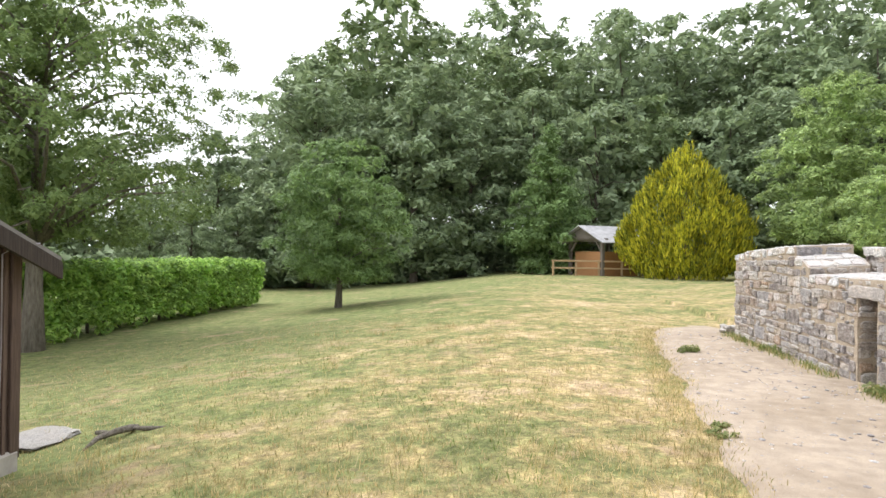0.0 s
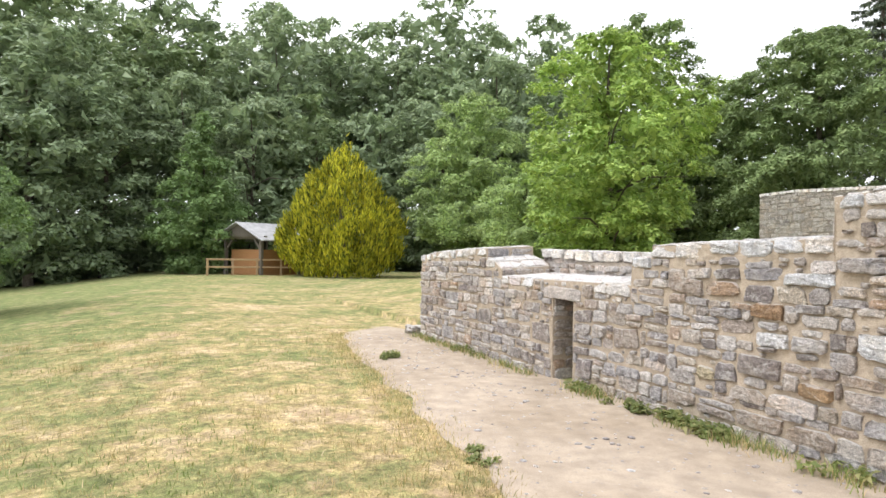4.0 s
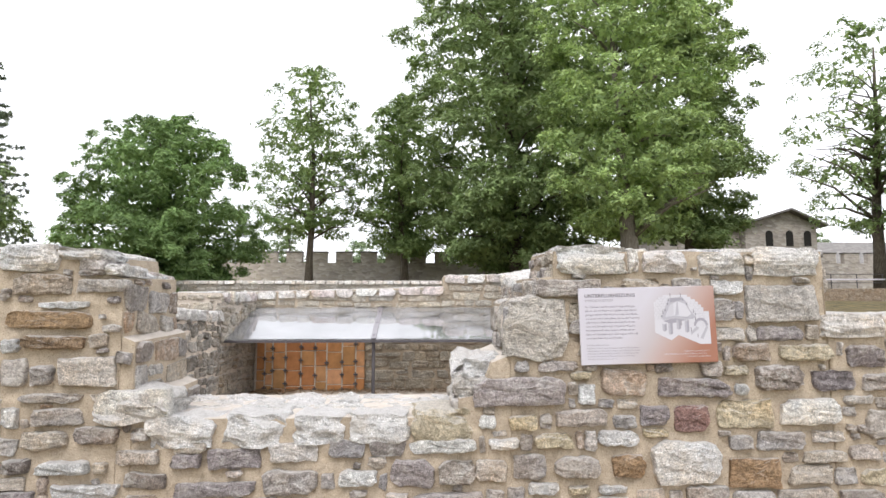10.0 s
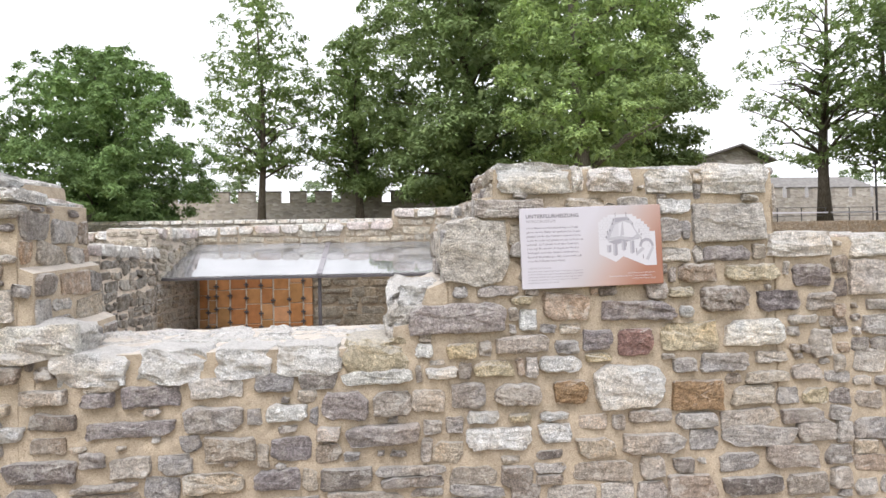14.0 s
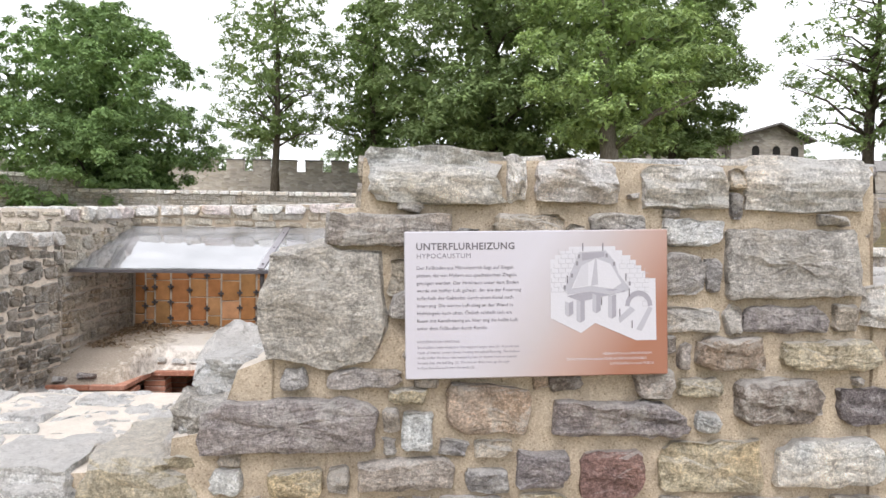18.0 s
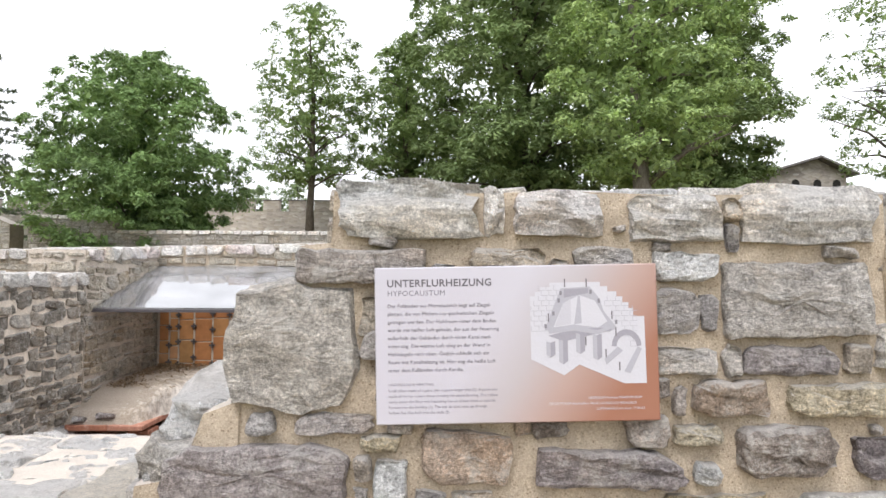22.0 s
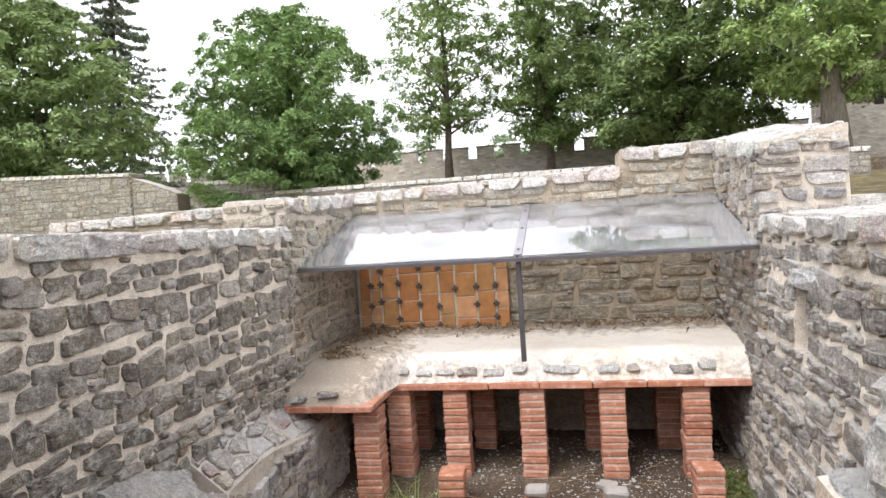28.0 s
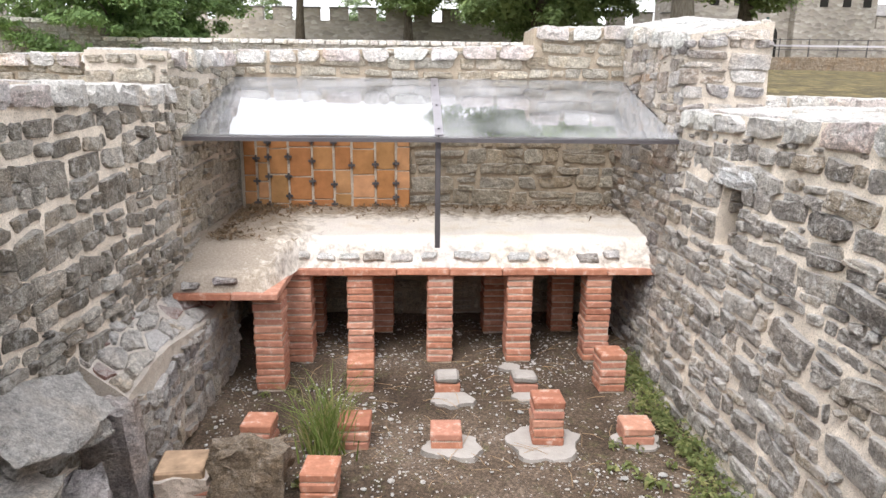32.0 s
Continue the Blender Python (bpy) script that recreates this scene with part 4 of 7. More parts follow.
for i, x in enumerate(px):
    e = PATH_EDGE(x) + 0.12 * noise.noise((x * 1.3, 0.0, 5.0)) + 0.05 * noise.noise((x * 5.0, 1.0, 5.0))
    far_y = 3.78 if x > -13.2 else 4.3 - max(0.0, (-13.2 - x)) * 0.35
    e = min(e, far_y)
    for k in range(pn + 1):
        y = e + (far_y - e) * k / pn
        rim = 0.02 if 0 < k else 0.0
        pv.append((x, y, ground_z(x, min(y, 4.25)) + 0.004 + 0.01 * rim / 0.02 + 0.012 * noise.noise((x * 1.7, y * 1.7, 9.0)) * (1 if k else 0)))
for i in range(len(px) - 1):
    for k in range(pn):
        a = i * (pn + 1) + k
        pf.append((a, a + pn + 1, a + pn + 2, a + 1))
tagged(new("path", mesh_of("path", pv, pf, GRAVEL, True)), "pale sandy gravel path beside the stone wall", "path", kind="structure")

# ---- the front wall ----
FRONT = [(-13.14, 1.36), (-12.4, 1.44), (-11.0, 1.49), (-10.4, 1.5), (-10.39, 1.36), (-10.1, 1.3), (-9.9, 1.2), (-9.89, 1.09), (-6.98, 1.1), (-6.97, 1.38), (-6.66, 1.4), (-6.65, 1.51), (-4.68, 1.56), (-4.67, 1.86), (-3.5, 1.95), (-3.06, 1.95),
         (-2.83, 1.9), (-2.82, 1.82), (-2.7, 1.78), (-2.69, 1.45), (-2.62, 1.42), (-2.61, 1.13), (-2.53, 1.1), (-2.52, 0.995), (-0.8, 0.995), (-0.79, 1.1), (-0.66, 1.12), (-0.6, 1.3),
         (-0.5, 1.34), (-0.49, 1.62), (-0.34, 1.64), (-0.33, 1.78), (-0.24, 1.79), (-0.23, 1.94), (1.36, 1.94), (1.37, 1.55), (9.0, 1.47)]
front_top = profile(FRONT)
WALL_Y, WALL_T = 3.75, 0.82
wall_front = core("wall_front", (0, WALL_Y, 0), (1, 0, 0), (0, 1, 0), [(-13.14, -8.5, -0.4), (-8.5, -8.05, 0.98), (-8.05, -6.0, -0.4), (-6.0, 3.4, -0.4), (3.4, 9.0, -0.4)], front_top, WALL_T, MORTAR, rise=0.05, marks=[q for q, z in FRONT],
                  step=lambda a: 0.036 if -6.5 < a < 1.0 else 0.2)
tagged(wall_front, "long rubble wall of grey stone in tan lime mortar", "wall", kind="structure")
fm = Masonry(wall_front, STONE_GREY, near=(-0.6, 3.7, 1.2), limit=420)
cap = Masonry(wall_front, STONE_CAP, near=(-1.5, 4.2, 1.0), limit=240, name="capping_stone")
# the stones that stand out round the panel and the gap: from, to, foot, head, material
S = {"g": STONE_GREY, "d": STONE_DARK, "b": STONE_BROWN, "r": STONE_RED, "o": STONE_OCHRE, "p": STONE_PALE, "c": STONE_CAP, "w": STONE_WORN, "l": STONE_BLEACHED}
FACE_A = [(-8.72, -7.85, 0.86, 1.02, "d"), (-6.02, -5.8, 0.3, 0.42, "o"), (-5.4, -5.09, 0.9, 1.04, "b"), (-5.35, -5.05, 0.68, 0.8, "p"), (-5.09, -4.65, 1.19, 1.29, "p"),
          (-5.02, -4.71, 0.68, 0.8, "g"), (-4.95, -4.66, 0.33, 0.45, "b"), (-4.65, -4.15, 1.3, 1.42, "g"), (-4.59, -4.14, 0.33, 0.46, "g"), (-4.49, -4.04, 0.69, 0.89, "p"),
          (-4.43, -4.23, 0.16, 0.29, "g"), (-4.15, -3.9, 1.3, 1.38, "b"), (-4.12, -3.81, 1.16, 1.29, "g"), (-4.09, -3.9, 0.34, 0.42, "g"), (-3.95, -3.72, 0.9, 1.04, "b"),
          (-3.86, -3.52, 0.17, 0.32, "g"), (-3.83, -3.56, 0.43, 0.52, "g"), (-3.79, -3.54, 1.21, 1.28, "g"), (-3.68, -3.5, 0.92, 1.03, "o"), (-3.64, -3.11, 0.53, 0.62, "d")]
FACE_B = [(-3.5, -3.02, 0.2, 0.32, "p"), (-3.39, -3.07, 1.83, 1.97, "p"), (-3.36, -2.83, 1.49, 1.6, "b"), (-3.35, -3.24, 1.36, 1.44, "p"), (-3.34, -3.19, 1.17, 1.34, "g"),
          (-3.32, -3.22, 0.95, 1.07, "p"), (-3.31, -2.97, 1.68, 1.81, "g"), (-3.3, -3.15, 0.7, 0.79, "g"), (-3.24, -2.88, 1.38, 1.46, "b"), (-3.23, -2.88, 1.09, 1.14, "g"),
          (-3.21, -2.94, 0.83, 0.94, "g"), (-3.18, -3.05, 1.18, 1.3, "g"), (-3.16, -2.87, 0.96, 1.06, "g"), (-3.16, -2.87, 1.61, 1.65, "p"), (-3.12, -2.82, 0.7, 0.78, "p"),
          (-3.07, -2.81, 1.89, 1.95, "p"), (-3.04, -2.65, 0.57, 0.65, "p"), (-3.03, -2.71, 1.17, 1.35, "g"), (-3.02, -2.77, 0.23, 0.35, "g"), (-2.96, -2.67, 1.7, 1.78, "g")]
FACE_C = [(-2.94, -2.8, 1.8, 1.89, "g"), (-2.92, -2.67, 0.86, 0.96, "g"), (-2.87, -2.76, 1.39, 1.47, "g"), (-2.83, -2.4, 0.99, 1.17, "c"), (-2.79, -2.68, 1.8, 1.86, "p"),
          (-2.7, -2.44, 0.75, 0.83, "g"), (-2.61, -2.51, 0.87, 0.95, "g"), (-2.4, -2.26, 0.42, 0.51, "d"), (-2.39, -2.22, 0.73, 0.81, "d"), (-2.37, -1.91, 0.57, 0.66, "d"),
          (-2.19, -1.89, 0.72, 0.84, "d"), (-1.89, -1.57, 0.58, 0.72, "g"), (-1.89, -1.56, 0.27, 0.38, "g"), (-1.85, -1.56, 0.76, 0.87, "d"), (-1.78, -1.51, 0.43, 0.56, "g"),
          (-1.53, -1.28, 0.27, 0.38, "d"), (-1.52, -1.31, 0.78, 0.88, "g"), (-1.47, -1.24, 0.62, 0.72, "p"), (-1.45, -1.22, 0.41, 0.55, "d"), (-1.19, -0.92, 0.61, 0.77, "d")]
FACE_D = [(-1.07, -0.69, 0.8, 0.88, "p"), (-1.06, -0.66, 0.47, 0.59, "d"), (-0.91, -0.7, 0.63, 0.77, "g"), (-0.72, -0.17, 1.05, 1.23, "d"), (-0.7, -0.52, 0.64, 0.77, "g"),
          (-0.68, -0.58, 0.93, 1.01, "p"), (-0.63, -0.45, 0.82, 0.88, "p"), (-0.52, -0.17, 1.34, 1.65, "w"), (-0.51, -0.34, 0.92, 1.01, "o"), (-0.49, -0.3, 0.65, 0.79, "g"),
          (-0.47, -0.39, 1.24, 1.31, "g"), (-0.42, -0.05, 0.42, 0.55, "p"), (-0.41, -0.23, 0.57, 0.64, "p"), (-0.34, 0.04, 1.67, 1.78, "g"), (-0.37, -0.14, 0.82, 0.91, "o"),
          (-0.23, 0.2, 1.81, 1.97, "p"), (-0.34, -0.1, 1.25, 1.31, "d"), (-0.27, 0.02, 0.65, 0.79, "g"), (-0.26, 0.06, 0.94, 1.04, "d"), (-0.18, -0.05, 0.57, 0.62, "o")]
FACE_E = [(-0.15, -0.03, 1.2, 1.25, "o"), (-0.11, -0.01, 1.05, 1.18, "p"), (-0.02, 0.17, 0.45, 0.56, "p"), (-0.01, 0.16, 0.57, 0.62, "p"), (-0.01, 0.24, 0.83, 0.92, "p"),
          (0.01, 0.29, 1.11, 1.27, "g"), (0.07, 0.27, 0.65, 0.79, "b"), (0.08, 0.22, 0.93, 1.01, "g"), (0.16, 0.39, 1.72, 1.78, "g"), (0.2, 0.26, 1.82, 1.95, "p"),
          (0.24, 0.41, 0.94, 1.06, "d"), (0.25, 0.41, 0.88, 0.93, "o"), (0.29, 0.54, 1.82, 1.94, "c"), (0.29, 0.71, 0.61, 0.87, "p"), (0.32, 0.78, 1.1, 1.21, "d"),
          (0.43, 0.65, 0.9, 1.06, "r"), (0.45, 0.64, 1.72, 1.79, "g"), (0.48, 0.74, 0.54, 0.61, "g"), (0.62, 0.88, 1.81, 1.93, "c"), (0.65, 0.88, 1.42, 1.5, "g")]
FACE_F = [(0.66, 0.73, 1.35, 1.42, "g"), (0.67, 0.82, 1.53, 1.67, "g"), (0.68, 0.88, 1.68, 1.77, "p"), (0.68, 1.02, 0.92, 1.09, "o"), (0.74, 0.88, 1.22, 1.28, "o"),
          (0.74, 1.04, 0.59, 0.77, "b"), (0.75, 0.89, 0.8, 0.89, "g"), (0.79, 1.02, 1.3, 1.41, "g"), (0.8, 0.87, 1.11, 1.18, "p"), (0.88, 1.32, 1.52, 1.75, "w"),
          (0.9, 1.19, 0.8, 0.91, "g"), (0.91, 1.21, 1.13, 1.29, "g"), (0.94, 1.22, 1.42, 1.51, "d"), (0.94, 1.34, 1.8, 1.96, "c"), (1.04, 1.42, 0.93, 1.1, "p"),
          (1.05, 1.4, 1.3, 1.4, "o"), (1.08, 1.34, 0.61, 0.72, "g"), (1.16, 1.43, 0.73, 0.8, "g"), (1.23, 1.42, 0.84, 0.91, "g"), (1.25, 1.51, 1.13, 1.26, "d")]
FACE_G = [(1.32, 1.71, 1.44, 1.57, "c"), (1.43, 1.61, 1.05, 1.11, "g"), (1.44, 1.62, 0.74, 0.83, "d"), (1.45, 1.69, 1.26, 1.4, "d"), (1.49, 1.66, 0.6, 0.7, "o"),
          (1.54, 1.7, 1.13, 1.24, "g"), (1.55, 1.69, 0.86, 1.03, "g"), (1.8, 2.1, 1.2, 1.42, "d")]
special = FACE_A + FACE_B + FACE_C + FACE_D + FACE_E + FACE_F + FACE_G
RIM = [(-2.52, -2.14, 0.87, 1.01, "l", 0.42), (-2.12, -1.76, 0.87, 1.02, "l", 0.36), (-1.73, -1.43, 0.88, 1.015, "l", 0.4), (-1.42, -1.07, 0.89, 1.02, "l", 0.34), (-1.06, -0.71, 0.89, 1.045, "o", 0.46)]
hole = (-8.52, -8.03, -0.4, 0.86, "")
coping = []
for (a, p), (b, q) in zip(FRONT, FRONT[1:]):
    x = a
    while b - a > 0.25 and x < b - 0.05:
        w = min(rng.uniform(0.2, 0.44), b - x)
        if b - x - w < 0.1:
            w = b - x
        z = front_top(x + w / 2)
        box = (x, x + w, z - rng.uniform(0.1, 0.14), z + 0.012, "c" if rng.random() < 0.6 else "p")
        if not any(box[0] < k[1] and box[1] > k[0] and box[2] < k[3] - 0.02 and box[3] > k[2] for k in special + RIM):
            coping.append(box)
        x += w
special = special + coping
for x0, x1, w, h in ((-13.14, -6.4, 0.27, 0.115), (-6.4, -3.4, 0.28, 0.11), (-3.4, 1.8, 0.26, 0.1), (1.8, 9.0, 0.3, 0.11)):
    face_outlines(fm, (0, WALL_Y, 0), (1, 0, 0), (0, -1, 0), courses(x0, x1, -0.25, front_top, w, h, 0.02, special + RIM + [hole], 0.07, True, 0.09, 0.8), proud=(0.006, 0.034))
CREST = []
for a, b, lo, hi, kind in special:
    if hi > front_top((a + b) / 2) - 0.03 and -3.6 < a < 1.8:
        CREST.append((a, b, lo, hi, kind))
        continue
    crest = hi > front_top((a + b) / 2) - 0.03
    proud = 0.05 if crest else 0.012 if -0.15 < a and b < 0.72 and 1.2 < lo < 1.7 else rng.uniform(0.022, 0.04)
    fm.add(place((((a + b) / 2), WALL_Y + (0.035 if crest else 0.0), (lo + hi) / 2), (1, 0, 0), (0, 0, 1), b - a, hi - lo, proud, rng.uniform(-0.02, 0.02)), S[kind], fine=True, cut=0.07)
fm.build()
sill = Masonry(wall_front, STONE_CAP, near=(-1.6, 4.3, 1.0), limit=60, name="sill_top_stone", rough=0.016)
for (a, p), (b, q) in zip(FRONT, FRONT[1:]):
    if a == -2.52:
        top_stones(sill, (0, WALL_Y + 0.3, 0), (1, 0, 0), (0, 1, 0), a, b, WALL_T - 0.28, front_top, 0.02, 0.34, (0.006, 0.035), lambda: rng.choice((STONE_BLEACHED, STONE_PALE, STONE_BLEACHED, STONE_BLEACHED, STONE_OCHRE)))
    elif b - a > 0.1:
        top_stones(cap, (0, WALL_Y, 0), (1, 0, 0), (0, 1, 0), a, b, WALL_T, front_top, 0.05)
sill.build()
cap.build()

# far end face, and the taller masonry behind the low stretch
end = Masonry(wall_front, STONE_GREY, near=(-1.5, 4.1, 1.3), limit=90)
face_outlines(end, (-13.14, WALL_Y, 0), (0, 1, 0), (-1, 0, 0), courses(0, WALL_T, -0.25, lambda u: 1.36, 0.3, 0.12))
for (a, p), (b, q) in zip(FRONT, FRONT[1:]):
    if b - a < 0.02 and abs(q - p) > 0.1:
        face_outlines(end, ((a + b) / 2, WALL_Y, 0), (0, 1, 0), (1 if q < p else -1, 0, 0), courses(0, WALL_T, min(p, q), lambda u: max(p, q) + 0.02, 0.27, 0.15), proud=(0.008, 0.03))
face_outlines(end, (-8.5, WALL_Y, 0), (0, 1, 0), (1, 0, 0), courses(0, WALL_T, -0.2, lambda u: 0.9, 0.28, 0.12))
face_outlines(end, (-8.05, WALL_Y, 0), (0, 1, 0), (-1, 0, 0), courses(0, WALL_T, -0.2, lambda u: 0.9, 0.28, 0.12))
face_outlines(end, (0, WALL_Y + WALL_T, 0), (1, 0, 0), (0, 1, 0), courses(-3.6, 0.3, -0.6, front_top, 0.28, 0.11))
end.build()


def low_wall(name, label, p0, p1, thick, pts, foot, near=None, mat=None, stones=None, rise=0.0, batter=0.0, both=False, caps=True, size=(0.27, 0.115), gap=0.02, ends=False, niche=None, lean_by=0.06):
    """A rubble wall whose seen face runs from p0 to p1, its body to the left of that way."""
    u = Vector((p1[0] - p0[0], p1[1] - p0[1], 0))
    length = u.length
    u.normalize()
    d = Vector((-u.y, u.x, 0))
    top = profile(pts)
    spans = [(0, length, foot)] if not niche else [(0, niche[0], foot), (niche[0], niche[1], niche[3]), (niche[1], length, foot)]
    w = core(name, (p0[0], p0[1], 0), u, d, spans, top, thick, mat or MORTAR_GREY, None, rise, batter, [q for q, z in pts], step=0.055 if near else 0.2)
    tagged(w, label, "wall", kind="structure")
    ms = Masonry(w, stones or STONE_GREY, near=near, limit=300)
    holes = [(niche[0], niche[1], niche[2], niche[3])] if niche else ()
    if niche:
        o = Vector((p0[0], p0[1], 0))
        core("niche_foot", o, u, d, [(niche[0], niche[1], foot)], lambda q: niche[2], thick, mat or MORTAR_GREY, w, 0.0, batter, (), (foot, top(length / 2)))
        # dark stone back, its tone also standing in for the niche's shade
        core("niche_back", o + d * 0.3, u, d, [(niche[0] - 0.02, niche[1] + 0.02, niche[2] - 0.05)], lambda q: niche[3] + 0.05, 0.2, STONE_DARK, w)
        for q, sgn in ((niche[0], 1), (niche[1], -1)):
            face_outlines(ms, o + u * q, d, u * sgn, courses(0, 0.3, niche[2], lambda k: niche[3], *size))
    lean = (lambda z: batter * max(0.0, 1 - (z - foot) / (top(length / 2) - foot))) if batter else None
    keep = list(holes)
    if caps:
        keep += [(0, length, min(z for q, z in pts) - 0.1, 9.0)] if max(z for q, z in pts) - min(z for q, z in pts) < 0.05 else []
    face_outlines(ms, (p0[0], p0[1], 0), u, -d, courses(0, length, foot + 0.05, top, *size, gap, keep, lean_by, True, 0.06 + lean_by * 0.2, lean_by * 6), batter=lean, proud=(0.004, 0.032))
    if caps:
        q = 0.0
        while q < length - 0.1:
            k = min(rng.uniform(0.22, 0.46), length - q)
            t0 = top(q + k / 2)
            ms.add(place(Vector((p0[0], p0[1], t0 - 0.055)) + u * (q + k / 2) - d * 0.012, u, (0, 0, 1), k * 0.97, rng.uniform(0.13, 0.16), rng.uniform(0.03, 0.05), rng.uniform(-0.04, 0.04)), STONE_CAP)
            q += k
    if both:
        face_outlines(ms, Vector((p0[0], p0[1], 0)) + d * thick, u, d, courses(0, length, foot + 0.05, top, *size, gap))
    if ends:
        face_outlines(ms, (p0[0], p0[1], 0), d, -u, courses(0, thick, foot + 0.05, lambda q: pts[0][1], *size, gap))
        face_outlines(ms, Vector((p0[0], p0[1], 0)) + u * length, d, u, courses(-batter * 0.6, thick, foot + 0.05, lambda q: pts[-1][1] + rise * max(0.0, q) / thick, *size, gap))
    ms.build()
    if caps:
        cs = Masonry(w, STONE_CAP, near=near, limit=60, name="capping_stone")
        for (a, p), (b, q) in zip(pts, pts[1:]):
            if b - a > 0.1:
                top_stones(cs, (p0[0], p0[1], 0), u, d, a, b, thick, top, rise)
        cs.build()
    return w


low_wall("wall_behind", "rubble wall behind the low stretch", (-10.2, 4.66), (-6.4, 4.66), 0.6, [(0, 1.5), (1.2, 1.46), (3.8, 1.44)], -0.3)

# ---- the heated room ----
low_wall("wall_room_west", "dark rubble wall of the sunken room", (-3.65, 4.62), (-3.65, 8.8), 0.75, [(0, 1.7), (4.18, 1.69)], -0.8, near=(-3.65, 7.2, 0.9), stones=STONE_WEST, ends=True, size=(0.22, 0.1), gap=0.014, lean_by=0.18, mat=MORTAR_CREAM)
low_wall("wall_room_west_rear", "rubble wall of the sunken room, rear stretch", (-3.64, 8.8), (-3.64, 10.6), 0.6, [(0, 1.95), (1.8, 2.03)], -0.8, near=(-3.65, 9.6, 1), stones=STONE_TAN, lean_by=0.15, size=(0.22, 0.1), gap=0.026, ends=True, mat=MORTAR_ROOM)
low_wall("wall_room_north", "rubble back wall with pale capping stones", (-7.6, 10.57), (0.32, 10.57), 0.65, [(0, 1.95), (2.0, 2.0), (4.0, 2.05), (6.94, 2.13), (6.95, 2.31), (7.92, 2.33)], -0.8, near=(-1.5, 10.5, 1.5), mat=MORTAR, stones=STONE_TAN, size=(0.34, 0.13), gap=0.03)
low_wall("wall_room_east", "leaning rubble wall of the sunken room", (0.3, 8.93), (0.3, 4.62), 1.1, [(0, 1.55), (4.31, 1.52)], -0.8, near=(0.3, 7.5, 0.8), stones=STONE_ROOM, batter=0.22, rise=0.04, ends=True, size=(0.24, 0.1), gap=0.022, lean_by=0.14, niche=(0.86, 1.16, 0.67, 1.08), mat=MORTAR_CREAM)
low_wall("wall_pier", "tall rubble pier with pale capping stones", (0.3, 11.2), (0.3, 8.95), 0.64, [(0, 2.36), (0.65, 2.33), (1.75, 2.18), (2.25, 2.13)], -0.8, near=(0.3, 9.2, 1.8), ends=True, batter=0.1, lean_by=0.12, size=(0.24, 0.1), gap=0.026, rise=0.1, mat=MORTAR_ROOM)
low_wall("wall_east_cross", "low rubble wall with pale capping stones", (1.1, 9.6), (8.5, 10.9), 0.7, [(0, 1.66), (7.5, 1.6)], 0.2)

# pit floor
fv = [(-3.75 + 4.2 * i / 40, 4.4 + 6.3 * j / 60, -0.665 + 0.03 * noise.noise((i * 0.35, j * 0.35, 2.0)) + 0.012 * noise.noise((i * 1.3, j * 1.3, 2.0))) for j in range(61) for i in range(41)]
ff = [(j * 41 + i, j * 41 + i + 1, (j + 1) * 41 + i + 1, (j + 1) * 41 + i) for j in range(60) for i in range(40)]
tagged(new("floor", mesh_of("floor", fv, ff, PIT_EARTH, True)), "dark earth pit floor strewn with pale pebbles", "floor", kind="structure")

BRICK_MESH = {}


def brick_data(w, d, h, material, seed):
    key = (round(w, 2), round(d, 2), round(h, 2), material.name, seed)
    if key not in BRICK_MESH:
        bm = boxed(-w / 2, w / 2, -d / 2, d / 2, 0, h, bevel=0.008, jitter=0.004)
        me = bpy.data.meshes.new("brick")
        bm.to_mesh(me)
        bm.free()
        me.materials.append(material)
        BRICK_MESH[key] = me
    return BRICK_MESH[key]


def brick_pillar(x, y, z, height, label, w=0.225, turn=0.0, course=0.062):
    """A pillar of square bricks in mortar beds, on a mortar pad."""
    t = thing("brick_pillar", label, "pillar", "hypocaust pillars", (x, y, z), turn)
    n = max(1, round(height / course))
    step = height / n
    part("mortar", boxed(-w / 2 + 0.009, w / 2 - 0.009, -w / 2 + 0.009, w / 2 - 0.009, -0.03, height - 0.008, jitter=0.003), LIME, t)
    for i in range(n):
        ob = new("brick", brick_data(w, w, step * 0.83, BRICK, rng.randrange(9)))
        ob.parent = t
        ob.matrix_local = pose(rng.uniform(-0.005, 0.005), rng.uniform(-0.005, 0.005), i * step + step * 0.13, 0, 0, rng.choice((0, 90, 180, 270)) + rng.uniform(-1.5, 1.5))
    return t


FLOOR_Z = -0.66
for x in (-2.31, -1.615, -0.92, -0.225):
    brick_pillar(x, 9.29, FLOOR_Z, 0.81, "red brick pillar carrying the raised floor", turn=rng.uniform(-2, 2))
for x in (-2.84, -2.16, -1.05, -0.37):
    brick_pillar(x, 10.05, FLOOR_Z, 0.81, "red brick pillar in the shade under the floor", turn=rng.uniform(-2, 2))
brick_pillar(-2.98, 8.74, FLOOR_Z, 0.78, "red brick pillar under the projecting slab")
brick_pillar(-2.84, 9.3, FLOOR_Z, 0.81, "red brick pillar carrying the raised floor")
for x, y, h in ((-2.27, 8.66, 0.27), (-0.26, 8.64, 0.33), (-2.89, 7.83, 0.17), (-2.24, 7.79, 0.2), (-1.62, 7.79, 0.12), (-0.93, 7.82, 0.33), (-0.31, 7.81, 0.14), (-2.39, 7.22, 0.19)):
    brick_pillar(x, y, FLOOR_Z, h, "broken red brick pillar stump on the pit floor", turn=rng.uniform(-5, 5), w=0.21)
